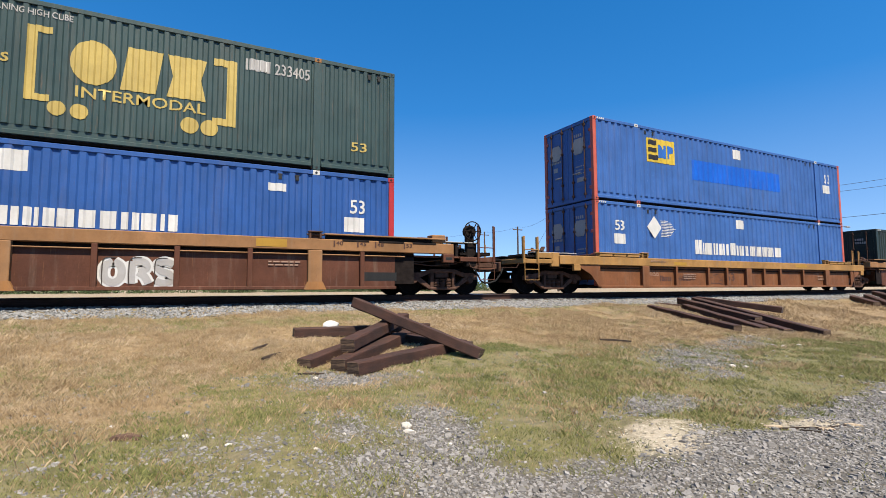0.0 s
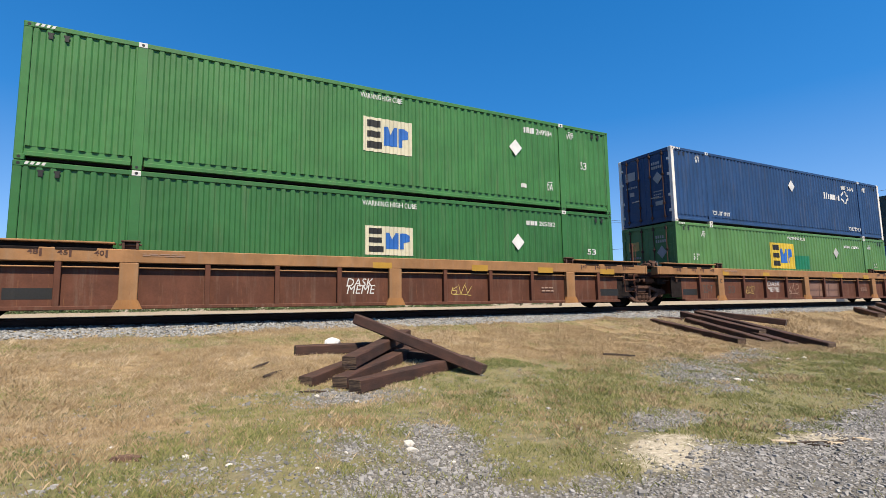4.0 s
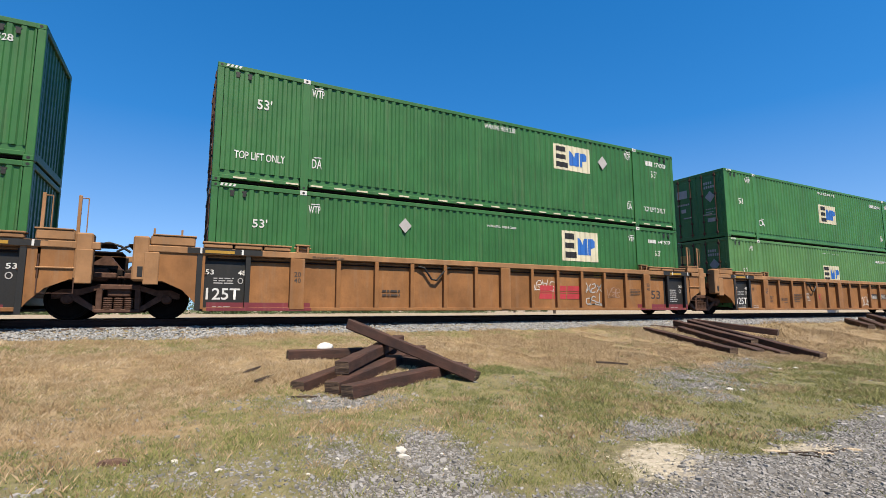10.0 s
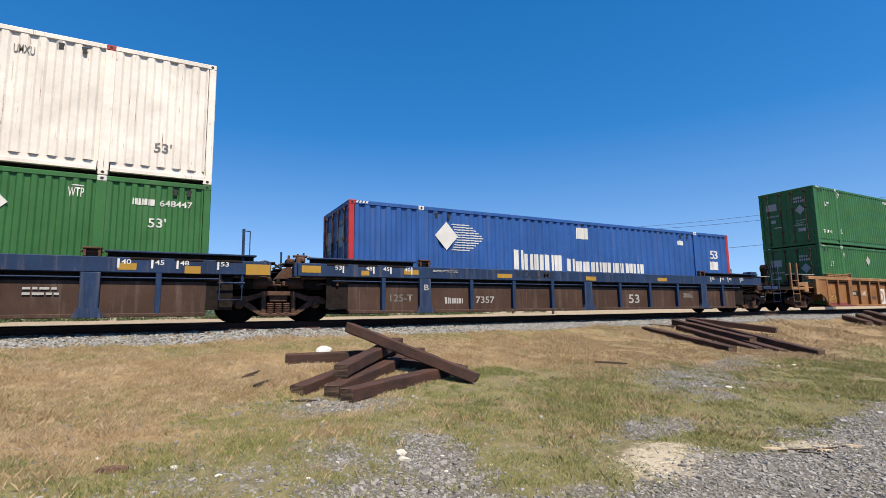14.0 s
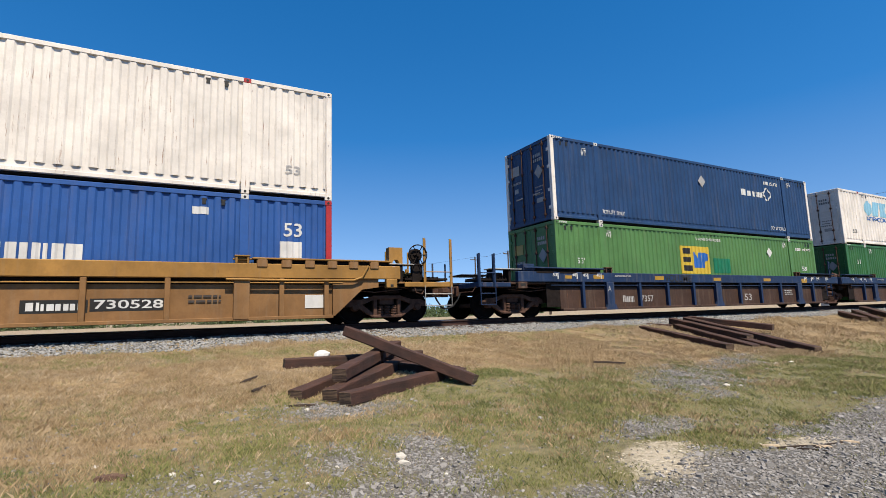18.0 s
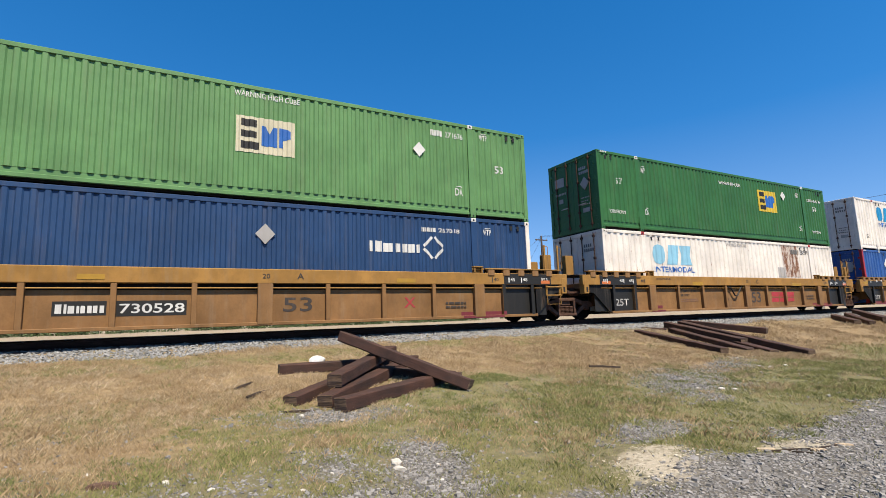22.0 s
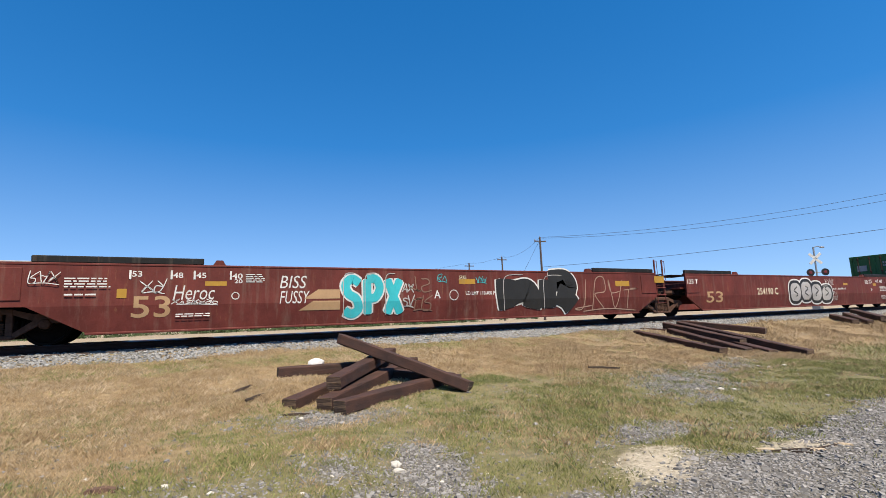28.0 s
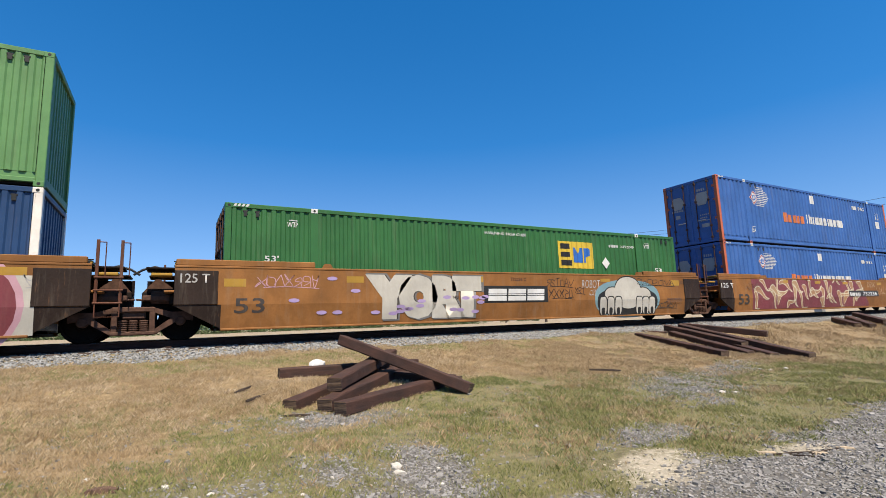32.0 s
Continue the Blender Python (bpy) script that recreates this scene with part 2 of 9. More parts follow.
    def mesh(self, name, *mats, smooth=False, fix=True):
        me = bpy.data.meshes.new(name)
        me.from_pydata(self.v, [], self.f)
        if fix:
            bm = bmesh.new()
            bm.from_mesh(me)
            bmesh.ops.recalc_face_normals(bm, faces=bm.faces)
            bm.to_mesh(me)
            bm.free()
        for m in mats:
            me.materials.append(m)
        if len(mats) > 1:
            me.polygons.foreach_set("material_index", self.m)
        if smooth:
            me.polygons.foreach_set("use_smooth", [True] * len(me.polygons))
        me.update()
        return me


def put(name, me, parent=None, at=(0, 0, 0), turn=None, label=""):
    """Links a mesh as one object, under a thing or part."""
    ob = new(name, me)
    ob.parent = parent
    ob.matrix_basis = Matrix.Translation(at) @ (turn if turn is not None else Matrix())
    if label:
        ob["label"] = label
    return ob


def thing(name, label, category, group="", at=(0, 0, 0), turn=None, kind=""):
    ob = new(name)
    ob.empty_display_size = 0.3
    ob.matrix_basis = Matrix.Translation(at) @ (turn if turn is not None else Matrix())
    return tagged(ob, label, category, group, kind)


CACHE = {}


def cached(key, make):
    if key not in CACHE:
        CACHE[key] = make()
    return CACHE[key]


def text_mesh(body, m, height, width=None, thick=0.0, shear=0.0, key=None):
    """Letters standing in the xz plane, facing -y, lower left corner at the origin, of that height, and of that width if given."""
    k = ("text", body, m.name, round(height, 3), round(width or 0, 3), thick, shear)
    if k in CACHE:
        return CACHE[k]
    cu = bpy.data.curves.new("letters", "FONT")
    cu.body, cu.fill_mode, cu.offset, cu.shear, cu.resolution_u = body, "FRONT", thick, shear, 3
    ob = bpy.data.objects.new("letters", cu)
    me = bpy.data.meshes.new_from_object(ob)
    bpy.data.objects.remove(ob)
    n = len(me.vertices)
    co = np.empty(n * 3, dtype=np.float32)
    me.vertices.foreach_get("co", co)
    co = co.reshape(n, 3)
    lo, hi = co.min(0), co.max(0)
    s = height / max(hi[1] - lo[1], 1e-6)
    sx = width / max(hi[0] - lo[0], 1e-6) if width else s * 0.95
    out = np.zeros_like(co)
    out[:, 0], out[:, 2] = (co[:, 0] - lo[0]) * sx, (co[:, 1] - lo[1]) * s
    me.vertices.foreach_set("co", out.ravel())
    me.materials.clear()
    me.materials.append(m)
    me.update()
    CACHE[k] = me
    return me

# ---- the train: places along the track at 0 s, and its run to the right ----
TRACK_Y = 13.56


def run(t):
    """Metres that the train has gone at t seconds."""
    u = t / 16
    return t * (11.738 - 0.2905 * u + 0.0909 * u * u - 0.0199 * u ** 3)


MOVING, WHEELS = [], []          # (thing, x at 0 s, height), wheelsets
CL, CW, CH = 16.10, 2.591, 2.896          # pitch along a unit, width, height
LB, BX, LIFT = 16.0, 0.05, 2.085         # box length, its inset, lifting posts from each end
A0, A1 = 0.06, 15.98                     # ends of the well


def riding(name, label, category, group, x, z=0.0):
    ob = thing(name, label, category, group, (x, TRACK_Y, z))
    MOVING.append((ob, x, z))
    return ob


# ---- containers ----
RIB = {"narrow": (0.225, 0.030), "wide": (0.300, 0.034)}


def rib_depth(rib, u):
    """How far the corrugated side lies behind its ridges at u metres along a bay."""
    p, d = RIB[rib]
    f = (u / p) % 1.0
    if f < 0.36:
        return 0.0
    if f < 0.50:
        return d * (f - 0.36) / 0.14
    if f < 0.86:
        return d
    return d * (1 - f) / 0.14


def rib_stops(rib, u0, u1):
    p = RIB[rib][0]
    s = {u0, u1}
    k = math.floor(u0 / p)
    while k * p < u1:
        for f in (0, 0.36, 0.50, 0.86):
            if u0 < (k + f) * p < u1:
                s.add((k + f) * p)
        k += 1
    return sorted(s)


BAYS = ((BX + 0.16, BX + LIFT - 0.10), (BX + LIFT + 0.10, BX + LB - LIFT - 0.10), (BX + LB - LIFT + 0.10, BX + LB - 0.16))


def bay_phase(u):
    for a, b in BAYS:
        if a - 0.2 <= u <= b + 0.2:
            return a
    return BAYS[1][0]


def side_mesh(rib, m):
    def make():
        b = Build()
        for a, e in BAYS:
            us = [a + s for s in rib_stops(rib, 0, e - a)]
            ys = [-CW / 2 + 0.012 + rib_depth(rib, u - a) for u in us]
            v = [(u, y, z) for z in (0.30, CH - 0.10) for u, y in zip(us, ys)]
            n = len(us)
            b.add(v, [(i, i + 1, n + i + 1, n + i) for i in range(n - 1)])
        return b.mesh("corrugated_side", m, fix=False)
    return cached(("side", rib, m.name), make)


def patch_mesh(rib, u0, v0, u1, v1, m, lift=0.004):
    """A painted rectangle that follows the corrugation."""
    a = bay_phase((u0 + u1) / 2)
    us = [a + s for s in rib_stops(rib, u0 - a, u1 - a)]
    ys = [-CW / 2 + 0.012 + rib_depth(rib, u - a) - lift for u in us]
    n = len(us)
    b = Build()
    b.add([(u, y, z) for z in (v0, v1) for u, y in zip(us, ys)], [(i, i + 1, n + i + 1, n + i) for i in range(n - 1)])
    return b.mesh("painted_panel", m, fix=False)


def wrap(me, rib, off=0.0, lift=0.01):
    """Lays a flat mark (its x plus off runs along the side) onto the corrugation."""
    bm = bmesh.new()
    bm.from_mesh(me)
    xs = [v.co.x + off for v in bm.verts]
    lo, hi = min(xs), max(xs)
    a = bay_phase((lo + hi) / 2)
    for s in rib_stops(rib, lo - a, hi - a)[1:-1]:
        bmesh.ops.bisect_plane(bm, geom=bm.verts[:] + bm.edges[:] + bm.faces[:], plane_co=(a + s - off, 0, 0), plane_no=(1, 0, 0))
    for v in bm.verts:
        u = v.co.x + off
        on_post = min(abs(u - BX - LIFT), abs(u - BX - LB + LIFT)) < 0.10
        v.co.y = (-CW / 2 - 0.008 if on_post else -CW / 2 + 0.012 + rib_depth(rib, u - a)) - lift
    out = bpy.data.meshes.new(me.name)
    bm.to_mesh(out)
    bm.free()
    for m in me.materials:
        out.materials.append(m)
    return out


def end_frame_meshes(body, posts, trim):
    def make():
        d = {}
        h = CW / 2
        d["corner_post"] = Build().box(0, 0.15, -h, -h + 0.14, 0.10, CH - 0.10, 0.012).mesh("corner_post", posts)
        d["lift_post"] = Build().box(-0.10, 0.10, -h - 0.004, -h + 0.10, 0.10, CH - 0.12, 0.01).mesh("lift_post", body)
        c = Build().box(-0.09, 0.09, -h - 0.006, -h + 0.16, -0.06, 0.06, 0.012)
        c.tube((0, -h - 0.009, 0), (0, -h + 0.01, 0), 0.032, 10, mi=1)
        d["casting"] = c.mesh("corner_casting", trim, MAT["p_black"])
        d["end_casting"] = c.mesh("corner_casting", posts, MAT["p_black"])
        d["top_rail"] = Build().box(0.15, LB - 0.15, -h + 0.002, -h + 0.07, CH - 0.11, CH, 0.012).mesh("top_rail", body)
        bt = Build()
        for a, e in ((0.15, LIFT - 0.12), (LIFT + 0.12, LB - LIFT - 0.12), (LB - LIFT + 0.12, LB - 0.15)):
            bt.box(a, e, -h + 0.010, -h + 0.10, 0.09, 0.185, 0.01)
            bt.box(a, e, -h + 0.046, -h + 0.10, 0.18, 0.33)
        d["bottom_rail"] = bt.mesh("bottom_rail", body)
        r = Build().box(0.10, LB - 0.10, -h + 0.07, h - 0.07, CH - 0.05, CH - 0.015)
        d["roof"] = r.mesh("roof", body)
        fl = Build().box(0.10, LB - 0.10, -h + 0.10, h - 0.10, 0.04, 0.26)
        d["floor"] = fl.mesh("floor", MAT["steel_dark"])
        fw = Build()
        n = 9
        w = (CW - 0.28) / n
        pts = []
        for i in range(n):
            y = -h + 0.14 + i * w
            pts += [(LB - 0.05, y), (LB - 0.05, y + w * 0.45), (LB - 0.09, y + w * 0.55), (LB - 0.09, y + w * 0.9)]
        pts += [(LB - 0.05, h - 0.14), (LB - 0.12, h - 0.14), (LB - 0.12, -h + 0.14)]
        fw.prism(pts, 2, 0.2, CH - 0.11)
        fw.box(LB - 0.14, LB, -h + 0.14, h - 0.14, CH - 0.12, CH, 0.01)
        fw.box(LB - 0.14, LB, -h + 0.14, h - 0.14, 0.05, 0.22, 0.01)
        d["front_wall"] = fw.mesh("front_wall", body)
        hd = Build().box(0.0, 0.14, -h + 0.14, h - 0.14, CH - 0.13, CH, 0.01)
        d["header"] = hd.mesh("door_header", body)
        d["sill"] = Build().box(0.0, 0.14, -h + 0.14, h - 0.14, 0.04, 0.20, 0.01).mesh("door_sill", body)
        dw = (CW - 0.30) / 2
        dr = Build().box(0.03, 0.075, 0.004, dw - 0.004, 0.20, CH - 0.13, 0.008)
        for z in (0.55, 1.15, 1.75, 2.3):
            dr.box(0.022, 0.035, 0.10, dw - 0.10, z, z + 0.34, 0.006)
        d["door"] = dr.mesh("door_leaf", body)
        rod = Build().tube((0, 0, 0.12), (0, 0, CH - 0.06), 0.019, 8)
        for z in (0.25, 0.75, 1.9, CH - 0.2):
            rod.box(-0.03, 0.03, -0.05, 0.05, z - 0.04, z + 0.04, 0.008)
        d["lock_rod"] = rod.mesh("lock_rod", MAT["steel_brown"])
        d["door_handle"] = Build().box(-0.025, -0.005, -0.02, 0.36, 1.02, 1.06, 0.005).mesh("door_handle", MAT["galv_dull"])
        d["hinge"] = Build().box(-0.012, 0.05, -0.06, 0.06, -0.05, 0.05, 0.008).mesh("hinge", posts)
        d["pocket"] = Build().box(-0.04, 0.04, 0, 0.01, -0.055, 0.055, 0.004).box(-0.055, 0.055, 0.002, 0.012, 0.05, 0.085, 0.003).mesh("lifting_slot", MAT["p_black"])
        st = Build()
        for i in range(4):
            st.add([(0.18 + i * 0.09, -h - 0.003, CH - 0.075), (0.235 + i * 0.09, -h - 0.003, CH - 0.075), (0.265 + i * 0.09, -h - 0.003, CH - 0.012), (0.21 + i * 0.09, -h - 0.003, CH - 0.012)], [(0, 1, 2, 3)])
        d["stripes"] = st.mesh("height_stripes", MAT["p_white"])
        return d
    return cached(("frame", body.name, posts.name, trim.name), make)


def container(label, x_left, z, body, rib, posts=None, trim=None):
    bm, pm, tm = MAT["c_" + body], MAT["c_" + (posts or body)], MAT[trim or "p_white"]
    root = riding("shipping_container", label, "container", "containers on the train", x_left, z)
    d = end_frame_meshes(bm, pm, tm)
    here = Matrix.Translation((BX, 0, 0))
    spin = Matrix.Translation((BX + LB, 0, 0)) @ Matrix.Rotation(math.pi, 4, "Z")
    side = side_mesh(rib, bm)
    for turn in (here, spin):
        put("side_wall", side, root, turn=turn @ Matrix.Translation((-BX, 0, 0)))
        put("top_rail", d["top_rail"], root, turn=turn)
        put("bottom_rail", d["bottom_rail"], root, turn=turn)
        for u in (LIFT, LB - LIFT):
            put("lift_post", d["lift_post"], root, turn=turn @ Matrix.Translation((u, 0, 0)))
        for u in (0.09, LIFT, LB - LIFT, LB - 0.09):
            for w in (0.06, CH - 0.06):
                put("corner_casting", d["casting" if 1 < u < LB - 1 and w > 1 else "end_casting"], root, turn=turn @ Matrix.Translation((u, 0, w)))
        put("corner_post", d["corner_post"], root, turn=turn)
        put("corner_post", d["corner_post"], root, turn=turn @ Matrix.Translation((LB - 0.15, 0, 0)))
    put("roof", d["roof"], root, (BX, 0, 0))
    put("floor", d["floor"], root, (BX, 0, 0))
    put("front_wall", d["front_wall"], root, (BX, 0, 0))
    put("door_header", d["header"], root, (BX, 0, 0))
    put("door_sill", d["sill"], root, (BX, 0, 0))
    dw = (CW - 0.30) / 2
    for k, y in enumerate((-CW / 2 + 0.15, 0.0)):
        door = put("door", d["door"], root, (BX, y, 0))
        for q in (0.28, dw - 0.28):
            put("lock_rod", d["lock_rod"], door, (0.0, q, 0))
        put("door_handle", d["door_handle"], door, (0.0, 0.30 if k else dw - 0.64, 0))
        for w in (0.45, 1.05, 1.85, 2.45):
            put("hinge", d["hinge"], door, (0.01, 0.02 if k == 0 else dw - 0.02, w))
    for u in (0.45, 0.72, LB - 0.72, LB - 0.45) if rib == "narrow" else (2.55, 2.95, LB - 2.95, LB - 2.55):
        put("lifting_slot", d["pocket"], root, (BX + u, -CW / 2 + 0.0, CH - 0.25))
    put("height_stripes", d["stripes"], root, (BX, 0, 0))
    root["rib"], root["paint"] = rib, body
    return root


def panel(root, u0, v0, u1, v1, colour, name="painted_panel", lift=0.004):
    return put(name, patch_mesh(root["rib"], u0, v0, u1, v1, MAT["p_" + colour], lift), root)


def diamond(root, u, v, r=0.24, colour="white"):
    y = -CW / 2 - 0.006
    b = Build().prism([(u - r, v), (u, v - r * 1.1), (u + r, v), (u, v + r * 1.1)], 1, y, y + 0.012)
    put("placard_holder", b.mesh("placard_holder", MAT["p_" + colour]), root)


def block_row(root, u0, v0, u1, v1, count, colour, y=None, seed=3, tall=(0,)):
    """A row of plain barred blocks in place of a maker's lettering."""
    w = (u1 - u0) / count
    rnd = random.Random(seed)
    for i in range(count):
        a, e = u0 + i * w + w * 0.05, u0 + (i + 1) * w - w * 0.05
        top = v1 if i in tall or count == 3 else v0 + (v1 - v0) * 0.82
        h, g = top - v0, e - a
        b = Build()
        if count == 3 and h > 0.5:          # large logo: an oval, a leaning block and a six-sided block
            c, m = (a + e) / 2, (v0 + top) / 2
            if i == 0:
                oval(b, c, m, g * 0.52, h * 0.5)
            elif i == 1:
                b.add([(p, 0, q) for p, q in ((a, v0), (e - g * 0.16, v0), (e, top), (a + g * 0.16, top))], [(0, 1, 2, 3)])
            else:
                b.add([(p, 0, q) for p, q in ((a, v0), (e, v0), (e - g * 0.14, m), (e, top), (a, top), (a + g * 0.14, m))], [(0, 1, 2, 5), (5, 2, 3, 4)])
        else:                               # upright bars, thick and thin
            p, q = ((0.56, 0.24), (0.24, 0.56), (0.40, 0.40), (0.86, 0.0))[rnd.randrange(4)]
            rect(b, a, v0, a + g * p, top)
            if q:
                rect(b, e - g * q, v0, e, top)
        me = b.mesh("logo_block", MAT["p_" + colour], fix=False)
        if "rib" in root:
            put("logo_block", wrap(me, root["rib"]), root)
        else:
            put("logo_block", me, root, (0, y, 0))


def bars(root, u0, v0, u1, v1, n, colour, y=None):
    """Unreadable small print: n thin bars."""
    rnd = random.Random(int(u0 * 100) + n)
    b, h = Build(), (v1 - v0) / (n * 1.6)
    for i in range(n):
        z = v0 + i * h * 1.6
        u = u0
        while u < u1 - 0.03:
            w = min(rnd.uniform(0.06, 0.2), u1 - u)
            b.add([(u, 0, z), (u + w, 0, z), (u + w, 0, z + h * 0.72), (u, 0, z + h * 0.72)], [(0, 1, 2, 3)])
            u += w + 0.03
        if rnd.random() < 0.4:
            u1 -= 0.08 * (u1 - u0)
    return put("small_print", b.mesh("small_print", MAT["p_" + colour], fix=False), root, (0, (-CW / 2 + 0.005) if y is None else y, 0))


# ---- trucks ----


def truck_meshes():
    d = {}
    s = Build()
    # upper chord, lower chord and columns of the cast frame
    s.prism([(-1.14, 0.42), (-1.14, 0.54), (-0.98, 0.62), (-0.70, 0.62), (-0.36, 0.72), (-0.36, 0.62), (-0.66, 0.50), (-0.98, 0.44)], 1, -0.075, 0.075)
    s.prism([(1.14, 0.42), (1.14, 0.54), (0.98, 0.62), (0.70, 0.62), (0.36, 0.72), (0.36, 0.62), (0.66, 0.50), (0.98, 0.44)], 1, -0.075, 0.075)
    s.box(-0.40, 0.40, -0.085, 0.085, 0.62, 0.73, 0.02)
    s.box(-0.40, -0.29, -0.08, 0.08, 0.18, 0.66, 0.015)
    s.box(0.29, 0.40, -0.08, 0.08, 0.18, 0.66, 0.015)
    s.box(-0.42, 0.42, -0.10, 0.10, 0.13, 0.21, 0.02)
    for k in (-1, 1):
        s.prism([(k * 0.38, 0.13), (k * 0.38, 0.24), (k * 0.80, 0.56), (k * 0.92, 0.50), (k * 0.92, 0.44), (k * 0.80, 0.40)], 1, -0.065, 0.065)
    d["side_frame"] = s.mesh("side_frame", MAT["steel_brown"])
    b = Build()
    prof = []
    for i in range(6):
        z = 0.21 + i * 0.044
        prof += [(0.062, z - 0.020), (0.088, z - 0.006), (0.088, z + 0.008), (0.062, z + 0.022)]
    b.lathe(prof, (0, 0, 0), 12)
    b.v = [(px, pz, py) for px, py, pz in b.v]
    d["spring"] = b.mesh("spring", MAT["steel_brown"])
    d["bolster"] = Build().box(-0.22, 0.22, -1.02, 1.02, 0.47, 0.70, 0.03).mesh("bolster", MAT["steel_brown"])
    d["brake_beam"] = Build().tube((0, -0.85, 0.36), (0, 0.85, 0.36), 0.045, 8).box(-0.09, 0.05, -0.80, -0.66, 0.26, 0.50, 0.02).box(-0.09, 0.05, 0.66, 0.80, 0.26, 0.50, 0.02).mesh("brake_beam", MAT["steel_dark"])
    # added dark block behind the springs stands in for shade inside the truck
    d["spring_shade"] = Build().box(-0.30, 0.30, -0.86, 0.86, 0.17, 0.64, 0.02).mesh("spring_shade_block", MAT["steel_dark"])
    w = Build()
    w.lathe([(0.09, -0.10), (0.14, -0.09), (0.15, -0.03), (0.36, -0.02), (0.375, -0.055), (0.415, -0.055), (0.42, 0.04), (0.445, 0.065), (0.44, 0.085), (0.37, 0.085), (0.35, 0.03), (0.15, 0.04), (0.12, 0.09)], (0, 0, 0), 28)
    d["wheel"] = w.mesh("wheel", MAT["wheel"])
    ax = Build().tube((0, -0.95, 0), (0, 0.95, 0), 0.075, 12)
    for i in range(3):
        a = i * 2 * math.pi / 3
        ax.tube((0.05 * math.cos(a), -1.115, 0.05 * math.sin(a)), (0.05 * math.cos(a), -1.09, 0.05 * math.sin(a)), 0.016, 6)
    ax.lathe([(0.0, -1.10), (0.085, -1.10), (0.105, -1.075), (0.105, -0.90)], (0, 0, 0), 14)
    ax.lathe([(0.105, 0.90), (0.105, 1.075), (0.085, 1.10), (0.0, 1.10)], (0, 0, 0), 14)
    d["axle"] = ax.mesh("axle", MAT["steel_brown"])
    d["adapter"] = Build().box(-0.13, 0.13, -0.085, 0.085, 0.40, 0.62, 0.03).mesh("bearing_adapter", MAT["steel_dark"])
    return d


def truck(x):
    d = cached("truck", truck_meshes)
    root = riding("rail_truck", "grimy brown cast steel freight truck on the rails", "rail truck", "trucks under the train", x)
    for y in (-1.0, 1.0):
        put("side_frame", d["side_frame"], root, (0, y, 0))
        for x_ in (-0.19, 0.0, 0.19):
            put("spring", d["spring"], root, (x_, y - 0.02, 0))
    put("bolster", d["bolster"], root)
    put("spring_shade_block", d["spring_shade"], root)
    for k in (-1, 1):
        put("brake_beam", d["brake_beam"], root, (k * 0.38, 0, 0), Matrix.Diagonal((k, 1, 1, 1)) if k < 0 else None)
        ws = new("wheelset")
        ws.parent = root
        ws.location = (k * 0.89, 0, 0.42)
        put("axle", d["axle"], ws)
        put("wheel", d["wheel"], ws, (0, -0.76, 0))
        put("wheel", d["wheel"], ws, (0, 0.76, 0), Matrix.Rotation(math.pi, 4, "Z"))
        WHEELS.append((ws, k * 0.89))
    return root

# ---- well cars ----
SIDE = 1.53                      # half width over the side sills


def upright(b, x, y, z0, z1, w=0.06):
    b.box(x - w / 2, x + w / 2, y - 0.02, y + 0.02, z0, z1, 0.006)


def loop_iron(pts, r=0.014):
    return Build().path(pts, r, 6)


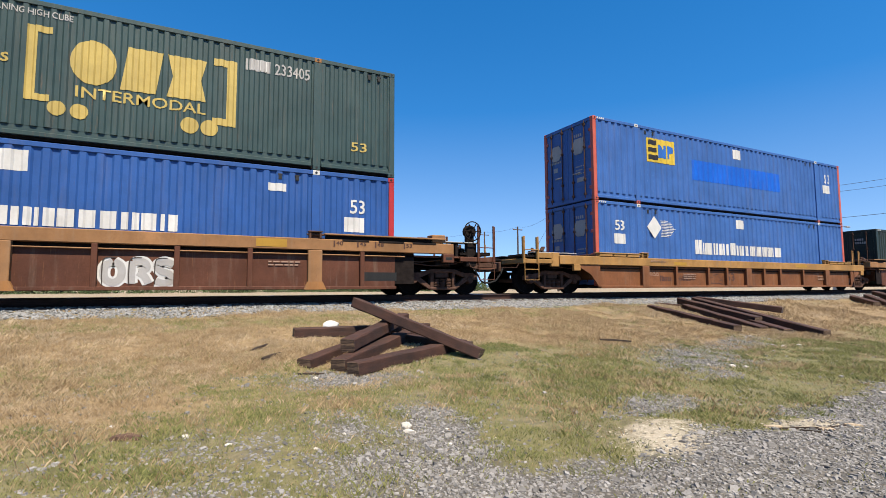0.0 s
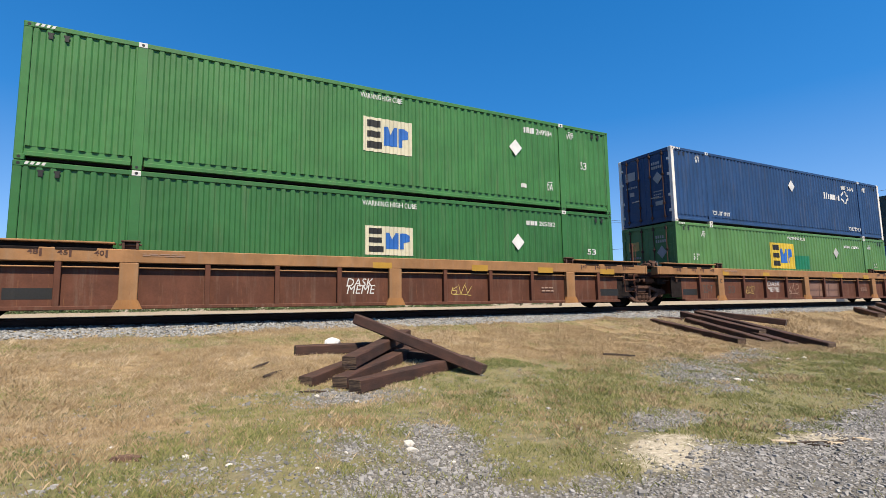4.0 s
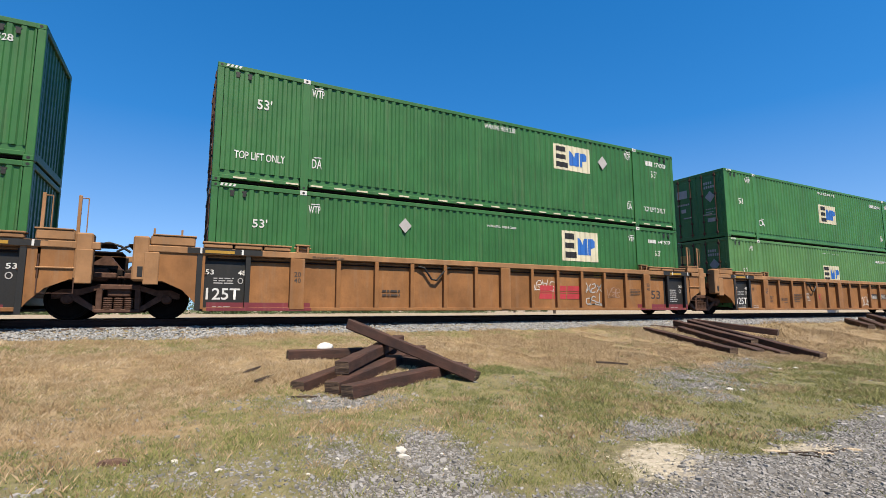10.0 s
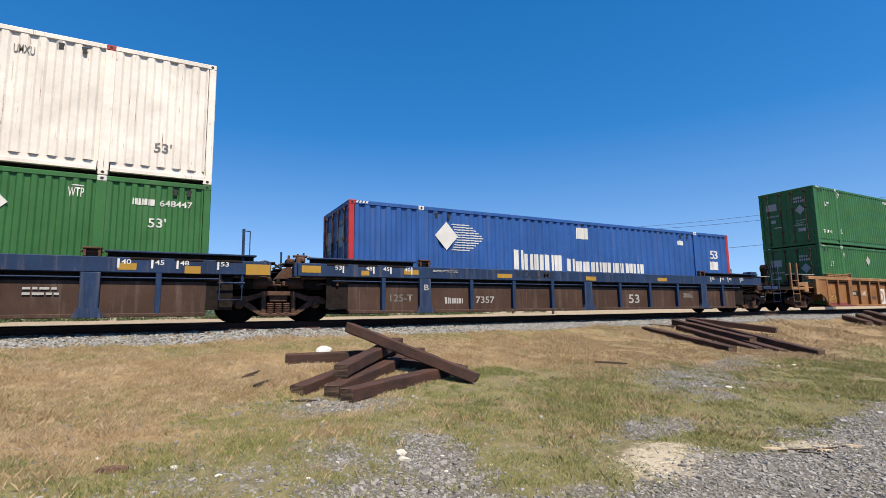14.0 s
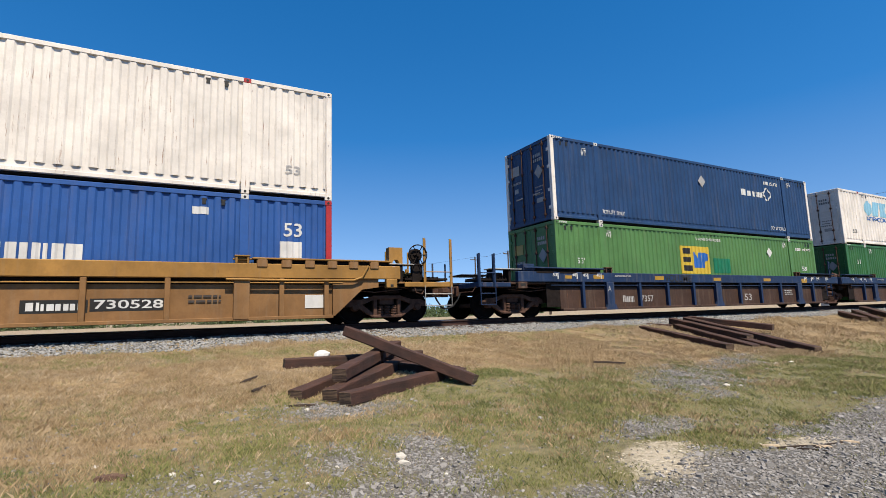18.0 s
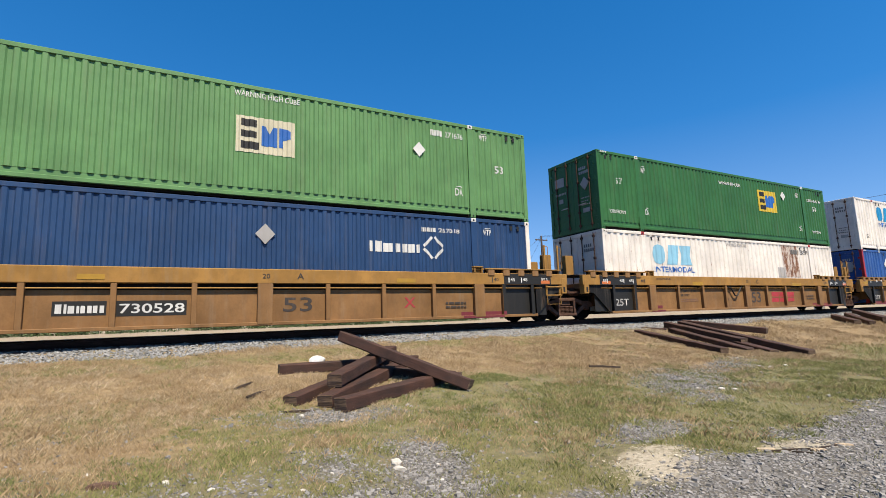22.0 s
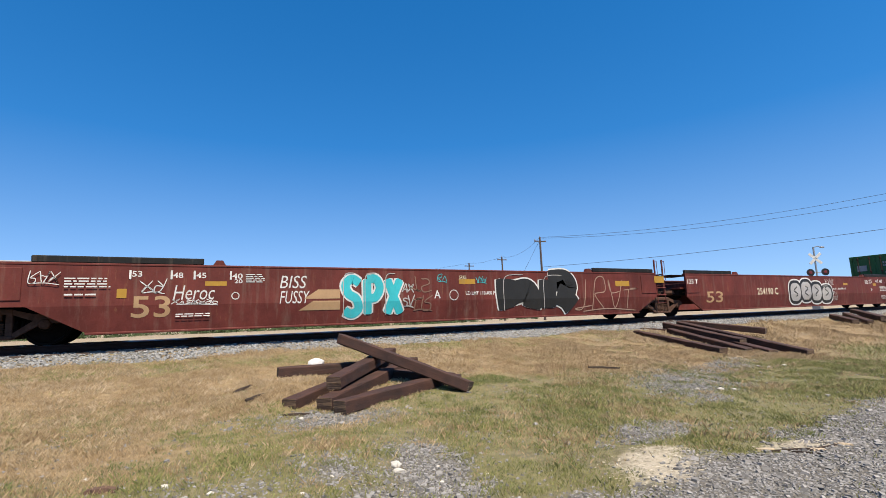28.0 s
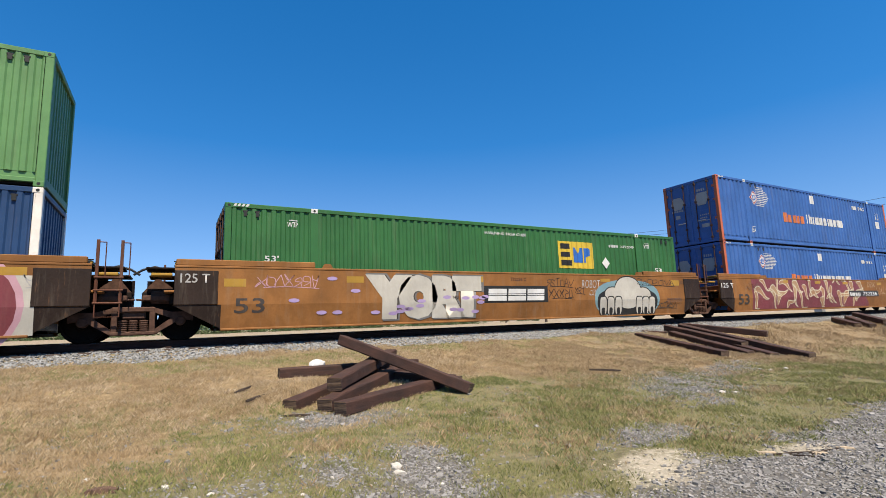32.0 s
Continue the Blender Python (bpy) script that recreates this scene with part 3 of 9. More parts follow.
def end_gear(root, end, kind, style, base):
    """Sill, platform, ladder, irons and coupler beyond one end of the well. end: -1 left, 1 right; x grows outwards."""
    m, dark, brown = MAT["car_" + style["chord"]], MAT["steel_dark"], MAT["steel_brown"]
    iron = MAT["car_" + style.get("iron", style["chord"])]
    deck = MAT["car_" + style["panel"]]
    reach = 1.62 if kind == "joint" else style.get("reach_r", 3.12) if end > 0 else 3.12
    sk = style["kind"]
    T = Matrix.Translation((base, 0, 0)) @ (Matrix.Diagonal((-1, 1, 1, 1)) if end < 0 else Matrix())

    def P(name, b, mm, label=""):
        return put(name, b.mesh(name, mm), root, turn=T, label=label)
    # centre sill and bolster over the truck
    P("end_sill", Build().box(-0.4, reach, -0.32, 0.32, 0.74, 1.10, 0.02).box(reach * 0.5 - 0.2, reach * 0.5 + 0.25, -1.2, 1.2, 0.78, 1.0, 0.02), dark)
    P("deck_plate", Build().box(0.08, reach - 0.45, -1.40, 1.40, 1.02, 1.07, 0.01), deck)
    P("end_bulkhead", Build().box(0.02, 0.10, -1.36, 1.36, 0.45, 1.30, 0.01), deck)
    top = style["top"]
    if kind == "joint":
        cone = Build()
        for y in (-0.28, 0.0):
            cone.prism([(reach - 0.62, 0.95), (reach - 0.02, 0.95), (reach - 0.02, 1.10), (reach - 0.26, 1.40), (reach - 0.36, 1.40), (reach - 0.62, 1.20)], 1, y, y + 0.28)
        P("articulation_casting", cone, brown)
        P("side_bearing", Build().box(reach - 0.75, reach - 0.20, -0.98, -0.50, 0.80, 1.08, 0.03).box(reach - 0.60, reach - 0.04, -1.05, -0.85, 0.86, 0.98, 0.02), brown)
        P("body_bolster", Build().box(0.30, reach - 0.02, -0.80, 0.80, 0.70, 0.98, 0.02), dark)
        P("far_web", Build().box(0.10, reach - 0.04, 1.26, 1.30, 0.74, top - 0.06), dark)
        P("walkway", Build().box(reach - 1.25, reach - 0.1, -1.35, -0.5, top - 0.02, top + 0.02, 0.01), dark)
        P("walkway", Build().box(reach - 1.25, reach - 0.1, 0.5, 1.35, top - 0.02, top + 0.02, 0.01), dark)
        P("air_pipe", Build().path([(0.0, -SIDE + 0.12, 0.98), (0.35, -SIDE + 0.12, 0.96), (0.75, -1.2, 0.90), (1.2, -1.0, 0.86), (1.7, -0.8, 0.90)], 0.022, 6), brown)
        P("brake_hose", Build().path([(reach - 0.5, -0.75, top + 0.02), (reach - 0.25, -0.74, top + 0.09), (reach - 0.02, -0.73, top + 0.02), (reach + 0.16, -0.72, top - 0.10)], 0.026, 8), MAT["rubber"])
        if end < 0 and sk == "chord":
            valve = Build().box(1.08, 1.30, -1.25, -0.95, top, top + 0.17, 0.03).box(1.34, 1.52, -1.20, -0.90, top, top + 0.13, 0.03)
            valve.box(1.12, 1.20, -1.32, -1.24, top + 0.04, top + 0.14, 0.02).box(1.38, 1.48, -1.26, -1.19, top + 0.02, top + 0.10, 0.02)
            valve.tube((1.02, -1.10, top + 0.20), (1.36, -1.10, top + 0.20), 0.035, 10).tube((1.24, -1.10, top + 0.18), (1.24, -1.10, top + 0.26), 0.024, 8).tube((1.45, -1.05, top + 0.12), (1.45, -1.05, top + 0.22), 0.03, 8)
            P("brake_valve", valve, brown)
            P("valve_pipe", Build().path([(0.86, -1.1, top + 0.02), (0.88, -1.1, top + 0.18), (1.02, -1.1, top + 0.22), (1.10, -1.1, top + 0.14)], 0.018, 6), MAT["galv"])
        if sk == "chord":
            # box that ends the top chord
            P("chord_cap", Build().box(1.33, 1.40, -SIDE + 0.003, -SIDE + 0.30, style["under"] - 0.01, top + 0.004, 0.012), m)
            P("hanging_bracket", Build().box(0.30, 0.36, -SIDE + 0.08, -SIDE + 0.16, 0.86, style["under"], 0.01), brown)
    else:
        P("end_platform", Build().box(0.5, reach - 0.12, -1.35, 1.35, 1.02, 1.07, 0.01), dark)
        P("striker_beam", Build().box(reach - 0.14, reach, -1.46, 1.46, 0.93, 1.08, 0.015), iron)
        P("side_step_beam", Build().box(2.0, reach - 0.10, -1.47, -1.39, 0.93, 1.06, 0.012), iron)
        for y in (-1.36, 0.55):
            P("grating", Build().box(2.05, reach - 0.06, y, y + 0.81, 1.12, 1.18, 0.008), dark)
        for q in range(9):
            P("grating_bar", Build().box(2.10 + q * 0.115, 2.13 + q * 0.115, -1.37, -0.56, 1.18, 1.215), dark)
        P("walkway", Build().box(0.95, 2.66, -1.40, -1.02, top + 0.06, top + 0.09, 0.008), MAT["galv_dull"])
        for x, z in ((2.50, 1.18), (1.90, 1.06)):
            P("walkway_bracket", Build().box(x, x + 0.09, -1.36, -1.06, z, top + 0.06, 0.01), dark)
        P("walkway", Build().box(1.4, 2.6, 0.42, 1.32, top + 0.02, top + 0.06, 0.012), dark)
        c = Build().box(reach - 0.1, 3.48, -0.10, 0.10, 0.78, 0.96, 0.02)
        for z0, z1, k in ((0.70, 0.76, 0.8), (0.76, 0.94, 1.0), (0.94, 0.99, 0.75)):
            c.prism([(3.42, -0.17 * k), (3.64, -0.20 * k), (3.73, -0.06 * k), (3.64, 0.02), (3.62, 0.19 * k), (3.42, 0.17 * k)], 2, z0, z1)
        P("coupler", c, brown)
        P("draft_box", Build().box(reach - 0.05, reach + 0.07, -0.26, 0.26, 0.70, 1.02, 0.03), brown)
        P("far_web", Build().box(0.10, 1.60, 1.26, 1.30, 0.74, 1.10), dark)
        P("air_hose", Build().path([(reach, -0.35, 0.80), (reach + 0.10, -0.36, 0.60), (reach + 0.26, -0.32, 0.40), (reach + 0.44, -0.25, 0.34), (reach + 0.58, -0.2, 0.36)], 0.028, 8), MAT["rubber"])
        P("cut_lever", loop_iron([(reach + 0.02, -1.3, 0.95), (reach + 0.1, -1.25, 0.80), (reach + 0.1, -0.3, 0.82)]), brown)
        P("valve_stand", Build().box(1.95, 2.22, -1.00, -0.72, 1.07, 1.40, 0.03).tube((1.75, -0.86, 1.30), (2.45, -0.86, 1.30), 0.06, 10).tube((2.32, -0.86, 1.12), (2.32, -0.86, 1.46), 0.045, 10), brown if sk != "plain" else m)
        P("brake_rigging", Build().path([(0.3, -1.25, 0.94), (0.9, -1.22, 0.90), (1.5, -1.24, 0.97), (2.2, -1.2, 0.92), (2.9, -1.1, 0.96)], 0.020, 6).path([(0.5, -1.30, 0.86), (1.2, -1.30, 0.80), (2.0, -1.26, 0.88)], 0.014, 6), brown)
        if sk == "chord":
            P("equipment_box", Build().box(1.10, 1.52, -SIDE + 0.02, -SIDE + 0.36, top + 0.02, top + 0.24, 0.02), m)
            P("grab_iron", loop_iron([(0.7, -SIDE + 0.10, top + 0.06), (0.7, -SIDE + 0.10, top + 0.15), (1.05, -SIDE + 0.10, top + 0.15), (1.05, -SIDE + 0.10, top + 0.06)]), iron)
        if sk == "rib":
            P("end_frame", Build().box(1.72, 2.05, -SIDE + 0.06, -SIDE + 0.16, 0.84, 1.28, 0.015).box(2.0, 2.62, -SIDE + 0.06, -SIDE + 0.12, 1.10, 1.26, 0.01), iron)
            P("sloped_stay", Build().prism([(2.05, 1.18), (2.25, 1.18), (2.02, 1.50), (1.90, 1.50)], 1, -1.0, -0.94), brown)
    if sk == "rib" and kind == "joint" and top > 1.3:
        o = 0.22 if end < 0 else 0.0
        P("end_post", Build().box(0.90 + o, 1.20 + o, -SIDE - 0.01, -SIDE + 0.30, 0.80, 1.74, 0.03), m)
        P("post_cap", Build().box(0.26, 0.89 + o, -SIDE - 0.004, -SIDE + 0.34, 1.565, 1.77, 0.025), m)
        P("cap_lid", Build().box(0.24, 0.86 + o, -SIDE - 0.02, -SIDE + 0.34, 1.771, 1.80, 0.006), m)
        P("post_shelf", Build().box(0.34 + o, 0.86 + o, -SIDE - 0.004, -SIDE + 0.24, 1.42, 1.554, 0.015), m)
        P("post_slot", Build().box(1.00 + o, 1.10 + o, -SIDE - 0.016, -SIDE, 0.88, 1.10, 0.02), MAT["p_black"])
    if sk == "plain" and kind == "joint":
        P("end_post", Build().box(1.06, 1.28, -SIDE - 0.008, -SIDE + 0.24, 0.84, 1.34, 0.02), m)
        P("post_slot", Build().box(1.12, 1.20, -SIDE - 0.014, -SIDE, 0.90, 1.06, 0.015), MAT["p_black"])
        o = 1.20 if end < 0 else 0.80
        for y in (-1.02, 0.84):
            P("lift_bracket", Build().box(o, o + 0.34, y, y + 0.18, top, 2.16, 0.015), m)
    if sk == "plain" and kind == "coupler":
        o = 1.72
        b = Build().prism([(o, 1.30), (o + 0.10, 1.30), (o + 0.10, 1.62), (o + 0.15, 1.70), (o + 0.25, 1.70), (o + 0.30, 1.62), (o + 0.30, 1.30), (o + 0.40, 1.30), (o + 0.40, 2.04), (o, 2.04)], 1, -1.06, -0.84)
        P("lift_bracket", b, m)
    if style.get("plate") and kind == "joint":
        P("grating_step", Build().box(0.62, 0.98, -1.46, -1.05, 1.60, 1.67, 0.01).box(1.02, 1.42, -1.40, -1.0, 1.38, 1.44, 0.01), MAT["p_amber"])
        for q in range(4):
            P("grating_hole", Build().box(0.66 + q * 0.08, 0.70 + q * 0.08, -1.466, -1.455, 1.615, 1.655), MAT["p_black"])
        P("grating_frame", Build().box(0.60, 1.0, -1.48, -1.46, 1.575, 1.60, 0.004).box(0.60, 1.0, -1.48, -1.46, 1.67, 1.695, 0.004), dark)
    # ladder posts and irons
    tall = style.get("tall_end" if kind == "coupler" else "tall", style.get("tall", 2.35))
    y0 = -SIDE + 0.05
    if kind == "coupler":
        ua, ub = 2.58, reach - 0.02
        for x in ((ub,) if sk == "smooth" else (ua, ub)):
            b = Build()
            upright(b, x, y0, 0.92, tall, 0.055)
            b.box(x + 0.035, x + 0.05, y0 - 0.01, y0 + 0.05, 0.92, tall - 0.02)
            P("corner_upright", b, iron)
        P("ladder", loop_iron([(ua, y0 - 0.03, 0.96), (ua, y0 - 0.03, 0.42), (ub, y0 - 0.03, 0.42), (ub, y0 - 0.03, 0.96)]).path([(ua, y0 - 0.03, 0.74), (ub, y0 - 0.03, 0.74)], 0.014), MAT["galv_dull"] if sk == "plain" else iron)
        P("ladder_rung", loop_iron([(ua, y0 - 0.03, 1.34), (ub, y0 - 0.03, 1.34)]), iron)
        for x in (ua + 0.05, ub + 0.02):
            b = Build()
            upright(b, x, -y0, 0.92, tall - 0.02, 0.055)
            P("corner_upright", b, iron)
    elif end > 0:
        la, lb = (1.06, 1.48) if sk == "smooth" else (0.34, 0.92) if sk == "rib" else (0.31, 0.78) if sk == "chord" else (0.47, 1.01)
        for x in ((lb,) if sk == "chord" else (la, lb)):
            b = Build()
            upright(b, x, y0, 0.8, tall)
            b.path([(x + 0.14, y0, tall - 0.05), (x + 0.14, y0, tall - 0.75)], 0.011)
            b.path([(x, y0, tall - 0.05), (x + 0.14, y0, tall - 0.05)], 0.011)
            P("corner_upright", b, iron)
        P("ladder", loop_iron([(la, y0 - 0.03, 1.28), (la, y0 - 0.03, 0.52), (lb, y0 - 0.03, 0.52), (lb, y0 - 0.03, 1.28)]), brown if sk == "rib" else iron)
        for z in (0.90, 1.26) if sk == "chord" else (1.02,) if sk == "rib" else (0.80, 1.06, 1.32):
            P("ladder_rung", loop_iron([(la - 0.04, y0 - 0.035, z), (lb + 0.05, y0 - 0.035, z)], 0.018), iron)
        if sk == "plain":
            P("ladder_back", Build().box(la + 0.02, lb - 0.02, y0 + 0.06, y0 + 0.09, 0.70, 1.44), dark)
    else:
        for x in (0.55, 1.2):
            b = Build()
            upright(b, x, -y0, 1.2, tall - 0.15, 0.05)
            P("corner_upright", b, iron)


def side_brake_wheel(root, x, z=1.80):
    """Hand-brake wheel that faces the side of the car, on its stand."""
    y, n, R = -SIDE + 0.02, 24, 0.27
    b = Build().path([(x + R * math.cos(2 * math.pi * i / n), y, z + R * math.sin(2 * math.pi * i / n)) for i in range(n + 1)], 0.016, 6)
    wheel = put("brake_wheel", b.mesh("brake_wheel", MAT["steel_dark"]), root)
    for i in range(6):
        a = 2 * math.pi * i / 6
        put("spoke", Build().tube((x, y + 0.03, z), (x + R * math.cos(a), y, z + R * math.sin(a)), 0.013, 6).mesh("spoke", MAT["steel_dark"]), wheel)
    put("hub", Build().tube((x, y - 0.02, z), (x, y + 0.12, z), 0.05, 10).mesh("hub", MAT["steel_dark"]), wheel)
    g = Build().lathe([(0.02, 0.10), (0.17, 0.10), (0.19, 0.16), (0.19, 0.26), (0.02, 0.26)], (x, y, z), 16)
    g.box(x - 0.12, x + 0.12, y + 0.12, y + 0.28, 0.95, z - 0.1, 0.02).box(x - 0.16, x + 0.16, y + 0.08, y + 0.3, 0.80, 1.05, 0.02)
    put("brake_gear", g.mesh("brake_gear", MAT["steel_dark"]), root)
    put("brake_chain", Build().path([(x - 0.1, y + 0.1, 1.0), (x - 0.05, y + 0.05, 0.78), (x + 0.12, y + 0.05, 0.74), (x + 0.25, y + 0.1, 0.9)], 0.015, 6).mesh("brake_chain", MAT["steel_brown"]), root)


def brake_wheel(root, x, z=1.82, y=-0.95, facing=1):
    b = Build()
    n, R = 24, 0.27
    pts = [(x, y + R * math.cos(2 * math.pi * i / n), z + R * math.sin(2 * math.pi * i / n)) for i in range(n + 1)]
    b.path(pts, 0.016, 6)
    wheel = put("brake_wheel", b.mesh("brake_wheel", MAT["steel_dark"]), root)
    for i in range(5):
        a = 2 * math.pi * i / 5
        put("spoke", Build().tube((x, y, z), (x, y + R * math.cos(a), z + R * math.sin(a)), 0.014, 6).mesh("spoke", MAT["steel_dark"]), wheel)
    put("hub", Build().tube((x - 0.10 * facing, y, z), (x + 0.02 * facing, y, z), 0.05, 10).mesh("hub", MAT["steel_dark"]), wheel)
    s = Build().box(x - 0.34, x - 0.08, y - 0.16, y + 0.16, z - 0.30, z + 0.24, 0.03).box(x - 0.36, x - 0.10, y - 0.12, y + 0.12, 1.0, z - 0.25, 0.02).box(x - 0.38, x - 0.30, y - 0.05, y + 0.05, z + 0.2, z + 0.40, 0.01)
    s.tube((x - 0.35, y, z - 0.02), (x - 0.10, y, z - 0.02), 0.14, 12)
    put("brake_gear", s.mesh("brake_gear", MAT["steel_brown"]), root)


DEEP = 0.125                     # how far the side panels lie behind the posts


def well_car(label, x_left, style, left, right, brake=False, tank=False):
    """One well unit. Its space starts at the left end of its container. left, right: 'joint' or 'coupler'."""
    root = riding("well_car", label, "rail car", "well cars of the train", x_left)
    chord, panelm, postm = MAT["car_" + style["chord"]], MAT["car_" + style["panel"]], MAT["car_" + style["post"]]
    kind = style["kind"]
    zt, zc, zb = style["top"], style["under"], 0.215
    y = -SIDE
    short = 0.98 if kind == "smooth" else 1.32
    long = 1.85 if kind in ("plain", "smooth") else 1.76
    xl = A0 - (short if left == "joint" else long)
    xr = A1 + (short if right == "joint" else long)

    def both(name, b, m, lab=""):
        me = b.mesh(name, m)
        put(name, me, root, label=lab)
        put(name, me, root, turn=Matrix.Translation((A0 + A1, 0, 0)) @ Matrix.Rotation(math.pi, 4, "Z"), label=lab)

    def near(name, b, m, lab=""):
        return put(name, b.mesh(name, m), root, label=lab)
    if kind == "smooth":
        for s in (1, -1):
            b = Build()
            yy = y * s
            # side sheet with a knee: upright above, leaning in below
            b.prism([(yy, 0.74), (yy, zt), (yy + 0.05 * s, zt), (yy + 0.05 * s, 0.74)], 0, xl, xr)
            lo = [(yy, 0.74), (yy + 0.05 * s, 0.74), (yy + 0.13 * s, zb), (yy + 0.08 * s, zb)]
            b.prism(lo, 0, A0 - 0.05, A1 + 0.05)
            for k, q in ((-1, A0 - 0.05), (1, A1 + 0.05)):
                # slanting ends over the trucks
                e = q + k * 0.95
                v = [(q, yy, 0.74), (e, yy, 0.74), (q, yy + 0.08 * s, zb), (q, yy + 0.05 * s, 0.74), (e, yy + 0.05 * s, 0.74), (q, yy + 0.13 * s, zb)]
                w = Build().add(v, [(0, 1, 2), (3, 5, 4), (1, 4, 5, 2), (0, 3, 4, 1)])
                put("end_web", w.mesh("end_web", MAT["car_" + style.get("plate", style["panel"])]), root)
            put("side_sheet", b.mesh("side_sheet", panelm), root)
            f = Build().box(A0 - 0.05, A1 + 0.05, yy + 0.08 * s - 0.04, yy + 0.08 * s + 0.08, zb - 0.05, zb, 0.01)
            put("bottom_flange", f.mesh("bottom_flange", panelm), root)
            tb = Build().box(xl, xr, min(yy, yy + 0.13 * s) - 0.01, max(yy, yy + 0.13 * s) + 0.01, zt, zt + 0.05, 0.01)
            put("top_flange", tb.mesh("top_flange", chord), root)
        for a, e in ((-0.9, 2.1), (A1 - 2.1, A1 + 0.9)):
            near("guide_rail", Build().box(a, e, y + 0.0, y + 0.09, zt + 0.05, zt + 0.19, 0.015), MAT["car_" + style["coaming"]])
            near("container_guide", Build().prism([(a + 3.18 if a < 0 else a - 0.32, zt + 0.05), (a + 3.45 if a < 0 else a - 0.05, zt + 0.05), (a + 3.38 if a < 0 else a - 0.1, zt + 0.16), (a + 3.25 if a < 0 else a - 0.26, zt + 0.16)], 1, y, y + 0.12), chord)
        for a, e in (((xl, -0.06), (A1 + 0.06, xr)) if style.get("plate") else ((xl, xl + 0.78), (xr - 0.78, xr))):
            near("end_plate", Build().box(a, e, y - 0.02, y + 0.01, 0.745 if style.get("plate") else 0.86, zt - 0.06, 0.008), MAT["car_" + style.get("plate", style["panel"])])
    else:
        n = style["bays"]
        both("top_chord", Build().box(xl, xr, y, y + 0.16, zc, zt, 0.015), chord)
        gap = style.get("gap", 0.0)
        both("side_sheet", Build().box(A0 - 0.05, A1 + 0.05, y + DEEP, y + DEEP + 0.025, zb, zc - gap), panelm)
        both("side_sill", Build().box(A0 - 0.05, A1 + 0.05, y + 0.0, y + 0.16, zb - 0.05, zb + 0.03, 0.01), panelm)
        if gap:
            # dark sheet behind the open gap stands in for the shade under the chord
            both("gap_shade", Build().box(A0 - 0.05, A1 + 0.05, y + DEEP + 0.03, y + DEEP + 0.045, zc - gap - 0.03, zc + 0.01), MAT["steel_dark"])
            both("air_pipe", Build().tube((-0.4, y + 0.06, zc - 0.10), (A1 + 0.3, y + 0.06, zc - 0.10), 0.016, 8), chord)
        if kind == "rib":
            for q in (0.05, 0.10):
                both("air_pipe", Build().tube((A0, y + 0.085, zc - q), (A1, y + 0.085, zc - q), 0.017, 8), MAT["steel_dark" if q > 0.07 else "car_" + style["post"]])
        wide = Build().box(-0.17, 0.17, y - 0.012, y + DEEP + 0.001, zb - 0.02, zc, 0.012)
        foot = Build().prism([(-0.27, zb - 0.05), (0.27, zb - 0.05), (0.18, zb + 0.14), (-0.18, zb + 0.14)], 1, y - 0.03, y + 0.06)
        slim = Build().box(-0.055, 0.055, y + 0.004, y + DEEP + 0.001, zb, zc, 0.01)
        wm, fm, sm = wide.mesh("wide_post", MAT["car_" + style.get("wide", style["post"])]), foot.mesh("post_foot", MAT["car_" + style.get("foot", style["post"])]), slim.mesh("side_post", postm)
        mids = style.get("mids", (2.12, 8.02, 13.92))
        for u in mids:
            p = put("wide_post", wm, root, (u, 0, 0))
            if style.get("foot"):
                put("post_foot", fm, p)
        us = []
        for a, e in (mids[:2], mids[1:]):
            us += [a + (e - a) * i / n for i in range(1, n)]
        us += style.get("extra", [0.75, A1 - 0.75])
        sb = slim.mesh("side_post", MAT["car_black"])
        for u in us:
            black = kind == "plain" and (u < 0.5 and left == "joint" or u > 15.5 and right == "joint")
            put("side_post", sb if black else sm, root, (u, 0, 0))
        for u in (2.12, 13.92):
            g = Build().box(u - 0.15, u - 0.10, y + 0.005, y + 0.13, zt, zt + 0.17, 0.008).box(u + 0.10, u + 0.15, y + 0.005, y + 0.13, zt, zt + 0.17, 0.008)
            g.box(u - 0.17, u + 0.17, y - 0.01, y + 0.14, zt + 0.155, zt + 0.19, 0.008).box(u - 0.11, u + 0.11, y + 0.08, y + 0.12, zt, zt + 0.16)
            g.tube((u - 0.20, y + 0.05, zt + 0.10), (u + 0.20, y + 0.05, zt + 0.10), 0.022, 8)
            near("container_guide", g, MAT["steel_brown"] if kind == "chord" else chord)
        ga, gb = (A0 - 0.12, A1 + 0.12) if kind == "rib" else (xl + 0.25, xr - 0.25)
        for a, e in ((ga, 1.85), (A1 - 1.85, gb)):
            near("guide_rail", Build().box(a, e, y - 0.03, y + 0.20, zt + 0.10, zt + 0.14, 0.01), MAT["car_" + style.get("coaming", style["chord"])])
            if kind == "rib":
                for q in range(3):
                    w3 = (e - a) / 3
                    near("guide_slab", Build().box(a + q * w3 + 0.02, a + (q + 1) * w3 - 0.02, y - 0.012, y + 0.18, zt + 0.004, zt + 0.10, 0.02), chord)
            elif kind == "chord":
                for q in range(3):
                    w3 = (e - a - 0.5) / 3
                    near("guide_slot", Build().box(a + 0.3 + q * w3 + 0.15, a + 0.3 + (q + 1) * w3 - 0.1, y - 0.008, y + 0.05, zt - 0.05, zt + 0.005, 0.01), MAT["steel_dark"])
            near("guide_web", Build().box(a + 0.05, e - 0.05, y + 0.09, y + 0.14, zt, zt + 0.105), MAT["steel_dark"])
            k = a + 0.1 if kind == "plain" else e
